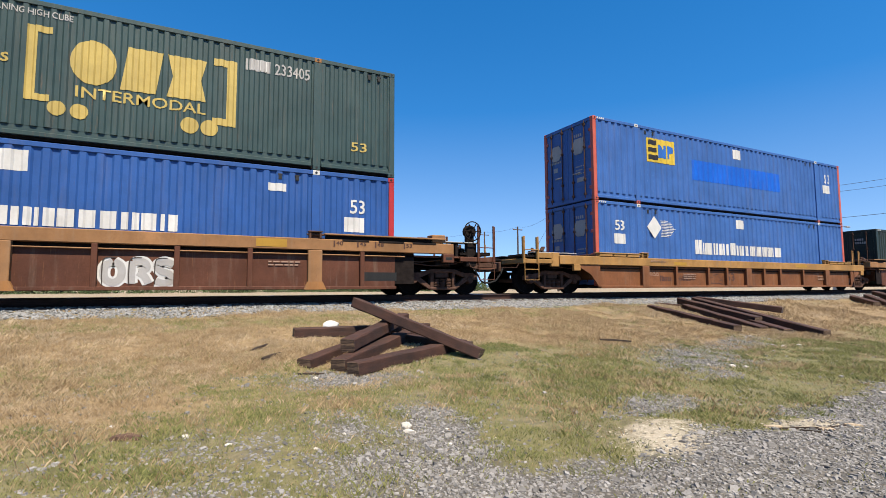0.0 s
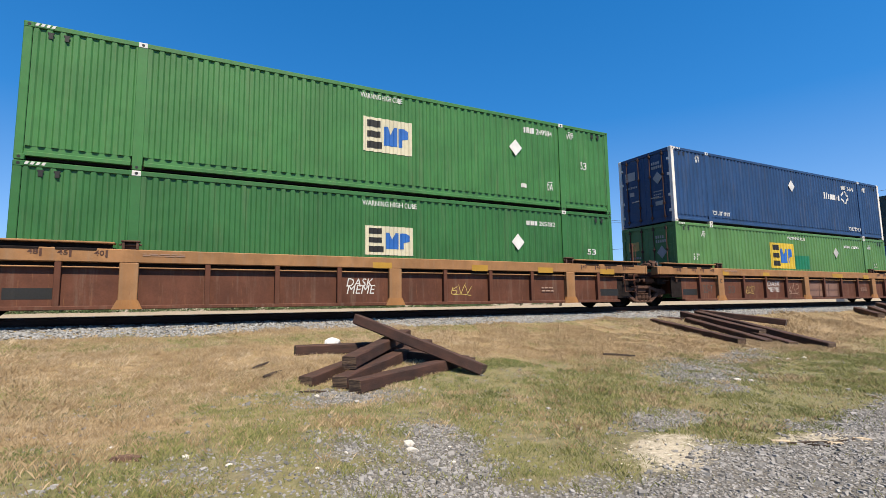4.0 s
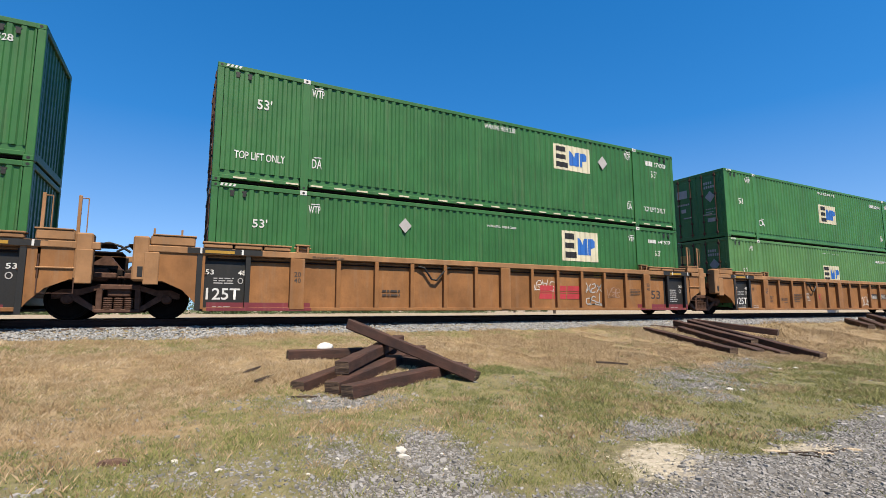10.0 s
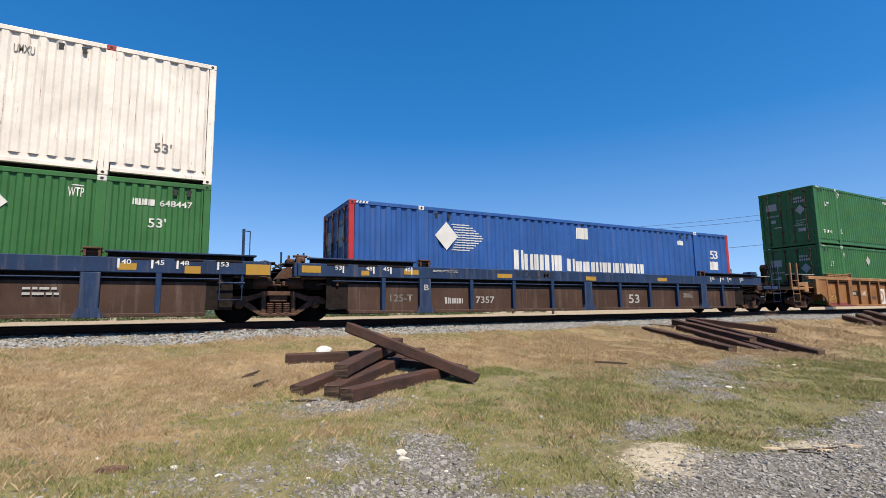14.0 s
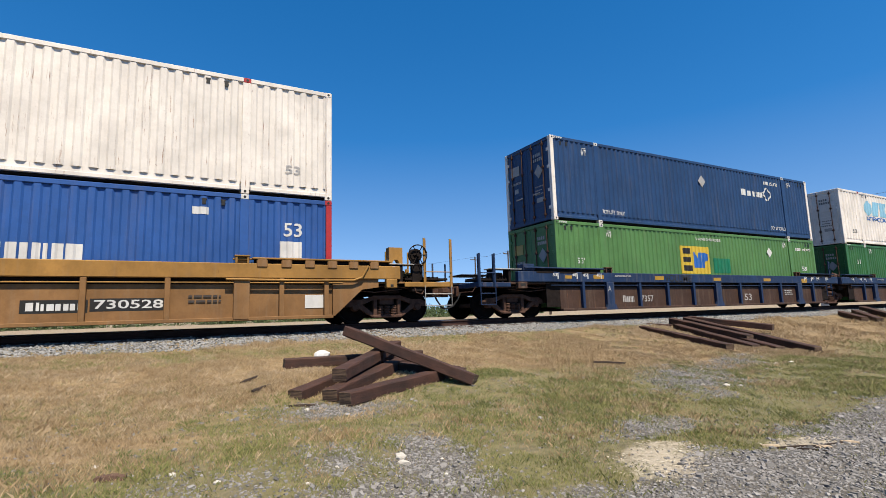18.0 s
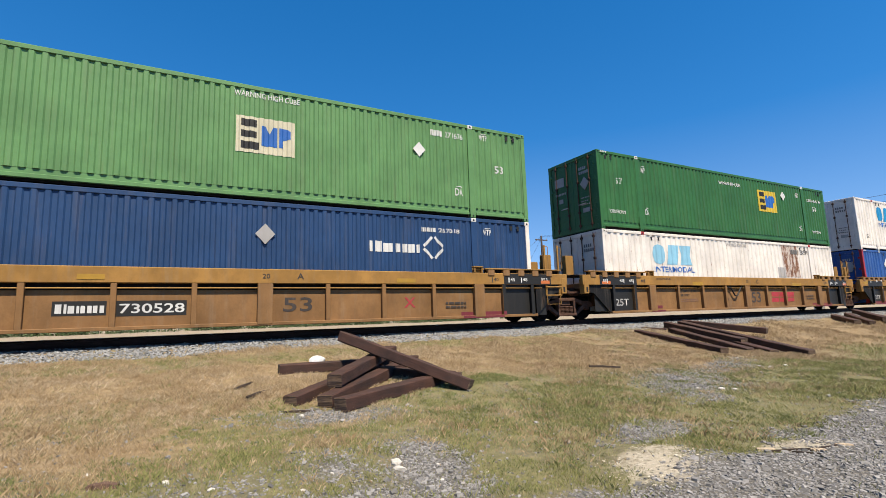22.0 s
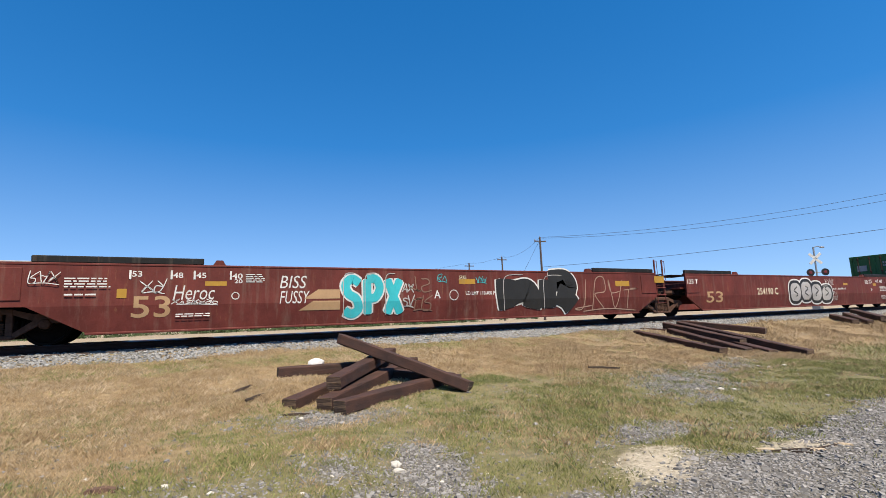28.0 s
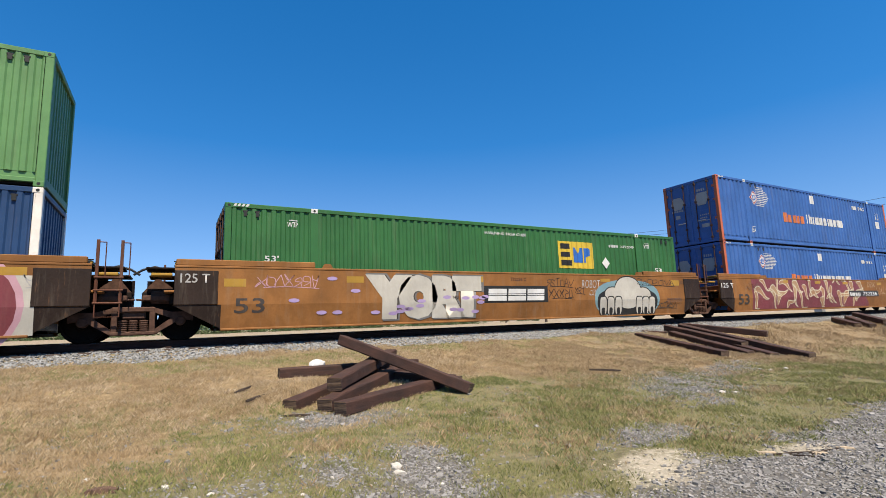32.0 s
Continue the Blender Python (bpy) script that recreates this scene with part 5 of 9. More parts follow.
MARKS["9c"] = [('t', '125-T', 'grey', 1.15, 0.47, 1.81, 0.66), ('t', 'B', 'silver', 2.08, 0.77, 2.22, 0.92), ('b', 4, 'silver', 2.77, 0.41, 3.36, 0.59), ('t', '7357', 'silver', 3.79, 0.42, 4.43, 0.61), ('t', '53', 'silver', 9.98, 0.39, 10.51, 0.69), ('t', 'VOLUME', 'black', 5.11, 1.17, 6.63, 1.39), ('q', 'yellow', 4.47, 1.15, 5.0, 1.27), ('q', 'yellow', 11.35, 1.16, 11.86, 1.28), ('q', 'yellow', -1.17, 1.17, -0.71, 1.34), ('q', 'yellow', 0.32, 1.13, 0.53, 1.25), ('q', 'yellow', 1.49, 1.18, 1.92, 1.31), ('q', 'yellow', 7.93, 1.13, 8.38, 1.26)]
MARKS["10u"] = [('t', 'WARNING HIGH CUBE', 'grey', 7.24, 2.63, 8.78, 2.75), ('t', "53'", 'grey', 14.87, 0.63, 15.21, 0.85), ('p', 'silver', 13.02, 2.58, 13.11, 2.79), ('t', 'UMXU', 'grey', 12.33, 2.36, 12.67, 2.54), ('b', 3, 'paleblue', 2.69, 1.66, 5.31, 2.46), ('t', 'INTERMODAL', 'blue', 2.83, 1.37, 5.21, 1.60), ('t', '53', 'grey', 1.09, 0.61, 1.53, 0.8)]
MARKS["10l"] = [('t', 'WARNING HIGH CUBE', 'white', 7.37, 2.55, 8.87, 2.65), ('e', 'cream', 10.23, 1.58, 11.62, 2.48), ('d', 'white', 12.25, 2.19, 0.23), ('t', 'WTP', 'white', 13.4, 2.4, 13.67, 2.6), ('t', '648447', 'white', 15.04, 2.33, 15.68, 2.47), ('t', "53'", 'white', 14.84, 1.85, 15.18, 2.06), ('t', '53', 'white', 1.1, 1.87, 1.51, 2.11), ('t', 'WTP', 'white', 2.51, 2.44, 2.87, 2.64)]
MARKS["10c"] = [('t', '53', 'silver', 10.07, 0.39, 10.54, 0.68), ('q', 'yellow', 7.88, 1.18, 8.32, 1.32), ('q', 'yellow', 11.22, 1.15, 11.69, 1.28), ('q', 'yellow', 14.37, 1.14, 14.7, 1.28), ('q', 'yellow', 15.59, 1.09, 15.9, 1.25), ('q', 'white', 8.08, 1.09, 8.12, 1.48), ('q', 'yellow', 16.83, 1.09, 17.36, 1.33)]
MARKS["11u"] = [('t', 'WTP', 'white', 1.43, 2.35, 1.69, 2.57), ('t', 'TOP LIFT ONLY', 'white', 2.26, 0.36, 3.38, 0.5), ('d', 'silver', 7.96, 2.09, 0.23), ('b', 4, 'white', 10.67, 1.78, 12.23, 2.06), ('r', 'white', 12.61, 1.96, 0.32), ('t', '256178', 'white', 12.89, 2.41, 13.51, 2.56), ('t', 'WTP', 'white', 14.28, 2.41, 14.58, 2.61), ('t', 'TOP LIFT ONLY', 'white', 12.65, 0.36, 13.82, 0.51)]
MARKS["11l"] = [('t', "53'", 'white', 0.96, 1.48, 1.3, 1.68), ('t', 'WTP', 'white', 2.37, 2.42, 2.63, 2.61), ('t', 'WARNING HIGH CUBE', 'white', 7.22, 2.54, 8.8, 2.65), ('e', 'yellow', 6.25, 1.21, 8.02, 2.29), ('p', 'teal', 8.27, 1.26, 9.37, 1.85), ('d', 'white', 12.25, 2.21, 0.2), ('t', 'WTP', 'white', 13.35, 2.45, 13.67, 2.64), ('t', '642409', 'white', 15.01, 2.37, 15.7, 2.5), ('t', '53', 'white', 14.83, 1.44, 15.21, 1.64)]
MARKS["11c"] = [('b', 4, 'silver', 2.8, 0.41, 3.37, 0.64), ('t', '7357', 'silver', 3.72, 0.41, 4.36, 0.63), ('t', '53', 'silver', 9.88, 0.38, 10.38, 0.65), ('t', 'A', 'silver', 1.99, 0.78, 2.14, 0.96), ('q', 'yellow', 0.15, 1.19, 0.43, 1.29), ('q', 'yellow', 1.37, 1.19, 1.84, 1.32), ('q', 'yellow', 4.37, 1.17, 4.84, 1.31), ('q', 'yellow', 7.74, 1.16, 8.21, 1.28), ('q', 'yellow', 11.14, 1.16, 11.66, 1.28), ('t', 'VOLUME', 'black', 4.88, 1.11, 6.38, 1.38), ('q', 'yellow', 14.11, 1.1, 14.56, 1.28)]
MARKS["12u"] = [('t', "53'", 'grey', 1.01, 0.66, 1.33, 0.87), ('b', 3, 'sky', 2.53, 1.72, 4.99, 2.54), ('t', 'INTERMODAL', 'blue', 2.64, 1.4, 4.98, 1.63), ('t', 'WARNING HIGH CUBE', 'silver', 7.33, 2.63, 8.83, 2.74), ('t', '53', 'silver', 14.89, 0.6, 15.25, 0.82)]
MARKS["12l"] = [('d', 'white', 2.89, 2.11, 0.38), ('L', 'white', 3.14, 1.71, 4.17, 2.52), ('b', 5, 'white', 5.21, 1.24, 7.19, 1.87), ('b', 10, 'white', 7.31, 1.21, 10.96, 1.66), ('p', 'white', 7.82, 2.29, 8.35, 2.7), ('t', '53', 'white', 14.87, 1.93, 15.3, 2.27), ('p', 'white', 14.78, 1.41, 15.3, 1.81), ('p', 'white', 12.86, 2.36, 13.2, 2.53)]
MARKS["12c"] = [('q', 'black', 0.0, 0.19, 1.22, 0.98), ('t', '125T', 'silver', 0.34, 0.44, 1.12, 0.66), ('t', '53', 'darktext', 8.38, 0.43, 9.07, 0.78), ('q', 'black', 9.99, 0.42, 11.06, 0.68), ('b', 4, 'white', 10.07, 0.47, 10.99, 0.63), ('q', 'black', 11.09, 0.44, 12.43, 0.7), ('t', '730528', 'white', 11.16, 0.49, 12.38, 0.67), ('q', 'yellow', -0.91, 1.24, -0.44, 1.42), ('q', 'black', -0.41, 1.12, 1.25, 1.41), ('t', '53', 'white', -0.18, 1.32, -0.02, 1.46), ('t', '48', 'white', 0.5, 1.34, 0.68, 1.47), ('t', '45', 'white', 1.04, 1.35, 1.25, 1.47), ('q', 'maroon2', 0.19, 0.24, 2.69, 0.33), ('q', 'yellow', 3.74, 1.11, 4.41, 1.24), ('t', '20', 'darktext', 2.1, 1.16, 2.26, 1.28)]
MARKS["13u"] = [('t', "53'", 'white', 0.95, 1.71, 1.3, 1.95), ('t', 'TOP LIFT ONLY', 'white', 0.5, 0.6, 1.36, 0.73), ('t', 'WTP', 'white', 2.36, 2.26, 2.6, 2.49), ('t', 'DA', 'white', 2.43, 0.64, 2.63, 0.86), ('t', 'WARNING HIGH CUBE', 'white', 7.2, 2.36, 8.78, 2.5), ('e', 'yellow', 10.09, 1.39, 11.55, 2.38), ('d', 'white', 12.18, 2.26, 0.2), ('t', 'WTP', 'white', 13.37, 2.29, 13.63, 2.48), ('t', 'DA', 'white', 13.36, 0.65, 13.63, 0.85), ('t', '686534', 'white', 14.94, 2.19, 15.64, 2.32), ('t', '53', 'white', 14.79, 1.71, 15.18, 1.95), ('t', 'TOP LIFT ONLY', 'white', 14.51, 0.6, 15.37, 0.73)]
MARKS["13l"] = [('b', 3, 'paleblue', 2.56, 1.70, 4.95, 2.46), ('t', 'INTERMODAL', 'blue', 2.65, 1.41, 4.99, 1.62), ('t', 'WARNING HIGH CUBE', 'silver', 7.27, 2.57, 8.75, 2.71), ('p', 'rustpatch', 11.52, 1.3, 12.85, 2.87), ('p', 'silver', 11.0, 1.29, 11.65, 1.75), ('t', '133599', 'grey', 12.93, 2.39, 13.82, 2.61)]
MARKS["13c"] = [('t', '53', 'darktext', 8.45, 0.42, 9.13, 0.87), ('T', 'red', 9.92, 0.43, 11.8, 0.86), ('q', 'black', 14.77, 0.15, 16.54, 1.04), ('q', 'yellow', 4.42, 1.13, 5.05, 1.27), ('q', 'maroon2', 13.35, 0.19, 14.78, 0.32), ('q', 'maroon2', 2.0, 0.29, 2.73, 0.4), ('q', 'yellow', 11.52, 1.13, 12.27, 1.26), ('q', 'black', -0.67, 0.25, 1.22, 1.18), ('t', '125T', 'silver', 0.17, 0.42, 0.96, 0.66)]
MARKS["14u"] = [('t', 'WARNING HIGH CUBE', 'white', 7.26, 2.59, 8.82, 2.73), ('e', 'cream', 7.32, 1.18, 8.71, 2.09), ('d', 'white', 12.21, 1.89, 0.2), ('t', '271676', 'white', 13.08, 2.39, 13.7, 2.56), ('t', 'WTP', 'white', 14.29, 2.47, 14.57, 2.64), ('t', '53', 'white', 14.82, 1.48, 15.16, 1.72), ('t', 'DA', 'white', 13.38, 0.64, 13.64, 0.87), ('t', "53'", 'white', 0.93, 1.5, 1.3, 1.75), ('t', 'WTP', 'white', 1.47, 2.45, 1.78, 2.64), ('t', 'DA', 'white', 2.39, 0.64, 2.65, 0.86)]
MARKS["14l"] = [('d', 'silver', 8.03, 2.1, 0.23), ('b', 4, 'white', 10.66, 1.78, 12.16, 2.07), ('r', 'white', 12.59, 1.95, 0.34), ('t', '267018', 'white', 12.77, 2.4, 13.47, 2.52), ('t', 'WTP', 'white', 14.29, 2.39, 14.57, 2.56), ('t', 'WTP', 'white', 1.45, 2.39, 1.73, 2.57)]
MARKS["14c"] = [('q', 'black', 4.07, 0.48, 4.96, 0.77), ('b', 4, 'white', 4.11, 0.53, 4.93, 0.71), ('q', 'black', 5.12, 0.45, 6.41, 0.77), ('t', '730528', 'white', 5.18, 0.51, 6.37, 0.71), ('t', '53', 'darktext', 8.44, 0.47, 9.13, 0.81), ('q', 'black', 14.75, 0.2, 16.46, 1.4), ('t', '20', 'darktext', 7.95, 1.25, 8.12, 1.36), ('t', 'A', 'darktext', 8.74, 1.24, 8.9, 1.38), ('q', 'yellow', 4.45, 1.2, 4.91, 1.31), ('q', 'maroon2', 13.35, 0.24, 14.76, 0.35), ('t', 'X', 'red', 11.58, 0.51, 11.92, 0.78), ('q', 'yellow', 11.33, 1.17, 11.88, 1.28), ('q', 'yellow', -1.36, 1.13, -0.88, 1.32), ('q', 'maroon2', 0.12, 0.27, 2.61, 0.35), ('q', 'yellow', 1.02, 1.16, 1.52, 1.29)]
MARKS["15l"] = [('t', 'WTP', 'white', 1.56, 2.42, 1.82, 2.56), ('t', "53'", 'white', 1.02, 1.53, 1.37, 1.72), ('t', 'WARNING HIGH CUBE', 'white', 7.25, 2.59, 8.85, 2.7), ('H', 'white', 6.57, 1.28, 7.8, 2.31), ('b', 3, 'white', 8.35, 1.66, 9.10, 1.98), ('b', 5, 'white', 8.08, 1.29, 9.49, 1.66), ('t', '510890', 'white', 12.95, 2.34, 13.75, 2.52), ('t', '53', 'white', 14.87, 1.5, 15.23, 1.68)]
MARKS["15c"] = [('g', 'BTG', 2.72, 0.34, 7.42, 1.46), ('g', 'FUSSY', 9.19, 0.27, 14.53, 1.46), ('t', '40', 'white', 2.07, 1.28, 2.28, 1.41), ('t', '20', 'white', 2.11, 1.19, 2.29, 1.3), ('t', '45', 'white', 1.32, 1.32, 1.52, 1.45), ('t', '53', 'silver', 0.09, 0.42, 0.86, 0.93), ('t', '53', 'white', 0.07, 1.27, 0.27, 1.39)]
MARKS["16c"] = [('t', '125 T', 'white', -0.86, 1.2, -0.2, 1.38), ('t', '53', 'tan', 0.29, 0.47, 1.36, 0.91), ('t', '254190 C', 'cream', 3.81, 0.75, 5.41, 1.04), ('g', 'silver', 6.41, 0.30, 10.16, 1.45), ('t', 'LD LMT 118,500 PER UNIT', 'white', 10.27, 0.92, 11.68, 1.02), ('q', 'yellow', 14.68, 1.12, 15.02, 1.25), ('q', 'yellow', 16.51, 1.25, 16.92, 1.44), ('t', '40', 'white', 14.26, 1.34, 14.46, 1.45), ('t', '45', 'white', 14.99, 1.32, 15.23, 1.42), ('t', '48', 'white', 15.47, 1.29, 15.7, 1.42), ('t', '53', 'white', 16.25, 1.28, 16.46, 1.39), ('t', '20', 'white', 14.3, 1.22, 14.47, 1.32)]
MARKS["17c"] = [('t', '53', 'tan', 0.77, 0.48, 1.48, 0.93), ('t', '53', 'white', 0.76, 1.33, 0.94, 1.45), ('t', '48', 'white', 1.51, 1.31, 1.7, 1.43), ('t', '45', 'white', 1.95, 1.31, 2.15, 1.43), ('t', '40', 'white', 2.68, 1.3, 2.9, 1.42), ('t', '20', 'white', 2.73, 1.2, 2.9, 1.29), ('q', 'yellow', 2.13, 1.14, 2.57, 1.24), ('s', 'cyan', 5.2, 0.25, 6.89, 1.5), ('s', 'black', 10.0, 0.28, 13.07, 1.51), ('t', 'Heroc', 'white', 1.52, 0.84, 2.33, 1.15), ('w', 'white', 1.5, 0.74, 2.4, 0.86), ('t', 'BISS', 'white', 3.72, 1.08, 4.35, 1.38), ('t', 'FUSSY', 'white', 3.72, 0.72, 4.42, 1.02), ('w', 'wash', 13.07, 0.3, 15.88, 1.46), ('t', 'A', 'white', 7.82, 0.79, 8.02, 1.02), ('t', 'LD LMT 118,400 PER', 'white', 8.84, 0.86, 9.99, 0.98)]
MARKS["17c"] += [('q', 'yellow', 8.63, 1.19, 9.17, 1.33), ('q', 'yellow', 14.88, 1.12, 15.57, 1.3), ('q', 'yellow', 16.87, 1.24, 17.4, 1.48), ('a', 'tan', 4.33, 0.55, 5.17, 1.05), ('o2', 'white', 8.3, 0.73, 8.59, 1.03), ('w', 'white', -0.92, 1.18, -0.43, 1.46)]
MARKS["18u"] = [('D', 'white', 2.77, 2.12, 3.09, 2.58), ('L', 'white', 2.98, 1.73, 3.98, 2.67), ('b', 5, 'orange', 5.09, 1.17, 7.02, 1.62), ('b', 10, 'white', 7.19, 1.21, 10.83, 1.67), ('p', 'white', 7.69, 2.26, 8.16, 2.69), ('t', '53', 'white', 14.72, 1.91, 15.17, 2.3), ('p', 'white', 14.65, 1.42, 15.17, 1.81), ('t', 'DA', 'white', 2.39, 0.51, 2.61, 0.72), ('t', '896025', 'white', 12.75, 2.31, 13.56, 2.5), ('p', 'white', 12.23, 2.31, 12.6, 2.51)]
MARKS["18l"] = [('D', 'white', 2.81, 2.12, 3.11, 2.5), ('L', 'white', 3.03, 1.77, 3.98, 2.5), ('b', 5, 'orange', 5.12, 1.26, 7.02, 1.6), ('b', 10, 'white', 7.16, 1.22, 10.86, 1.63), ('p', 'white', 7.7, 2.28, 8.15, 2.65), ('t', '53', 'white', 14.72, 1.87, 15.18, 2.22), ('p', 'white', 14.69, 1.5, 15.16, 1.76), ('t', '898335', 'white', 12.77, 2.27, 13.55, 2.41), ('p', 'white', 12.26, 2.3, 12.61, 2.45)]
MARKS["18c"] = [('f', 'maroon', 1.31, 0.26, 11.79, 1.53), ('q', 'black', 9.72, 0.74, 12.97, 1.04), ('b', 4, 'white', 9.8, 0.78, 10.91, 0.97), ('t', '732236', 'white', 11.18, 0.78, 12.76, 0.98), ('q', 'yellow', 3.79, 1.38, 4.19, 1.51), ('q', 'yellow', 6.51, 1.36, 6.95, 1.49), ('q', 'yellow', 9.19, 1.35, 9.71, 1.47), ('q', 'yellow', 12.91, 1.33, 13.43, 1.47), ('q', 'yellow', 15.33, 1.27, 15.95, 1.49)]
MARKS["19l"] = [('t', 'WTP', 'white', 1.47, 2.39, 1.73, 2.52), ('t', "53'", 'white', 0.95, 1.52, 1.28, 1.67), ('t', 'WARNING HIGH CUBE', 'white', 7.27, 2.54, 8.86, 2.63), ('e', 'yellow', 10.15, 1.57, 11.71, 2.47), ('d', 'white', 12.29, 1.78, 0.18), ('t', '275599', 'white', 13.08, 2.35, 13.77, 2.44), ('t', 'WTP', 'white', 14.3, 2.38, 14.63, 2.52), ('t', '53', 'white', 14.83, 1.51, 15.2, 1.66)]
MARKS["19c"] = [('t', '125 T', 'silver', -0.81, 1.22, -0.23, 1.42), ('t', '53', 'darktext', 0.28, 0.54, 0.94, 0.88), ('g', 'YORT', 3.38, 0.29, 6.91, 1.48), ('q', 'black', 7.0, 0.69, 9.39, 1.19), ('T', 'white', 7.1, 0.75, 9.25, 1.1), ('G', 'silver', 11.51, 0.22, 14.5, 1.52), ('q', 'yellow', 0.06, 1.14, 0.52, 1.32), ('q', 'yellow', 2.89, 1.25, 3.34, 1.41), ('q', 'yellow', 6.55, 1.29, 6.99, 1.46), ('q', 'white', -0.25, 0.85, -0.06, 1.05)]
MARKS["2c"] = [('b', 4, 'white', 2.71, 0.38, 3.39, 0.58), ('t', '728137', 'white', 3.66, 0.37, 4.61, 0.59), ('s2', 'silver', 9.58, 0.22, 10.98, 0.87), ('w', 'white', 6.79, 0.45, 7.59, 0.83), ('w', 'wash', 5.38, 0.3, 6.04, 0.62), ('q', 'yellow', -0.25, 1.11, 0.83, 1.31), ('q', 'yellow', 4.81, 1.1, 5.47, 1.29), ('t', 'B', 'brownink', 1.95, 0.74, 2.08, 0.9), ('q', 'yellow', 2.2, 1.08, 2.61, 1.23), ('q', 'yellow', 12.56, 1.17, 13.25, 1.36)]
MARKS["3c"] = [('t', '125-T', 'darktext', 1.11, 0.45, 1.8, 0.77), ('t', '53', 'darktext', 2.71, 0.45, 3.13, 0.72), ('w', 'gold', 3.83, 0.43, 4.38, 0.76), ('t', 'DASK', 'white', 5.3, 0.73, 6.2, 0.93), ('t', 'MEME', 'white', 5.26, 0.50, 6.15, 0.70), ('w', 'wash', 6.76, 0.4, 7.56, 0.88), ('q', 'yellow', 2.25, 1.13, 2.64, 1.31), ('q', 'yellow', 4.85, 1.14, 5.29, 1.28), ('q', 'yellow', 10.17, 1.13, 11.08, 1.31), ('T', 'darkwash', 8.38, 0.3, 10.75, 0.84), ('t', 'C', 'darktext', 2.04, 0.83, 2.15, 0.99), ('q', 'yellow', 12.97, 1.11, 13.45, 1.28)]
MARKS["4c"] = [('t', 'DASK', 'white', 6.75, 0.65, 7.45, 0.86), ('t', 'MEME', 'white', 6.76, 0.47, 7.51, 0.69), ('w', 'gold', 9.73, 0.43, 10.37, 0.77), ('q', 'yellow', 10.33, 1.1, 10.86, 1.27), ('q', 'yellow', 12.66, 1.09, 13.23, 1.25), ('q', 'yellow', 7.4, 1.12, 7.92, 1.27), ('q', 'yellow', 15.18, 1.08, 15.81, 1.25)]
MARKS["5c"] = [('b', 4, 'wash', 2.44, 0.75, 2.89, 0.91), ('t', '657212', 'wash', 3.13, 0.74, 3.75, 0.91), ('t', '20', 'darktext', 1.92, 0.97, 2.05, 1.08), ('t', '40', 'darktext', 1.93, 0.82, 2.06, 0.93), ('t', 'MORON J', 'white', 5.07, 0.88, 6.11, 1.10), ('w', 'wash', 4.18, 0.58, 4.63, 1.05), ('w', 'silver', 7.15, 0.45, 7.52, 1.06), ('T', 'wash', 11.2, 0.62, 12.74, 0.95), ('t', '53', 'darktext', 13.18, 0.61, 13.69, 0.95), ('q', 'yellow', 1.39, 1.31, 1.85, 1.43), ('q', 'yellow', 5.06, 1.26, 5.53, 1.41), ('q', 'yellow', 8.5, 1.25, 9.21, 1.41), ('q', 'yellow', 12.06, 1.26, 12.61, 1.4), ('t', '20', 'darktext', 13.98, 0.88, 14.17, 1.01), ('t', '40', 'darktext', 13.97, 0.76, 14.16, 0.87), ('q', 'yellow', 16.99, 1.25, 17.75, 1.39)]
MARKS["6c"] = [('t', '20', 'darktext', 1.93, 0.97, 2.09, 1.09), ('t', '40', 'darktext', 1.93, 0.83, 2.09, 0.94), ('t', '789445', 'silver', 12.12, 0.71, 12.84, 0.92), ('q', 'black', 11.28, 0.68, 12.89, 0.94), ('b', 4, 'silver', 11.31, 0.71, 11.88, 0.9), ('w', 'white', 10.18, 0.37, 11.25, 1.06), ('w', 'gold', 14.23, 0.45, 14.65, 0.8), ('q', 'maroon2', 13.6, 0.2, 15.92, 0.34), ('t', '20', 'darktext', 13.89, 0.89, 14.07, 1.04), ('t', '40', 'darktext', 13.9, 0.72, 14.08, 0.87), ('q', 'yellow', 11.48, 1.3, 11.91, 1.45), ('w', 'white', 15.23, 0.38, 15.77, 0.87), ('q', 'white', 16.04, 0.52, 16.21, 0.72), ('q', 'yellow', 14.19, 1.26, 14.67, 1.4), ('t', '125T', 'white', 0.13, 0.39, 0.8, 0.66), ('q', 'black', -0.13, 0.18, 0.87, 1.11)]
MARKS["7c"] = [('t', '20', 'darktext', 1.93, 0.97, 2.09, 1.09), ('t', '40', 'darktext', 1.93, 0.83, 2.09, 0.94), ('q', 'black', 15.01, 0.17, 16.09, 1.13), ('t', '53', 'darktext', 14.34, 0.56, 14.82, 0.86), ('q', 'maroon2', 13.64, 0.19, 16.01, 0.37), ('t', '20', 'darktext', 13.97, 0.97, 14.12, 1.1), ('t', '40', 'darktext', 13.98, 0.83, 14.12, 0.95), ('T', 'red', 9.32, 0.52, 10.98, 0.94), ('w', 'white', 8.98, 0.78, 9.94, 1.2), ('w', 'silver', 11.26, 0.34, 11.96, 1.1), ('w', 'wash', 12.18, 0.59, 12.83, 0.93), ('q', 'yellow', 11.63, 1.26, 12.08, 1.44), ('q', 'yellow', 8.13, 1.32, 8.62, 1.48), ('q', 'yellow', 14.21, 1.27, 14.68, 1.41), ('q', 'black', -0.04, 0.18, 0.86, 1.14), ('t', '125T', 'white', 0.06, 0.42, 0.76, 0.68), ('q', 'maroon2', 0.08, 0.18, 2.35, 0.36)]
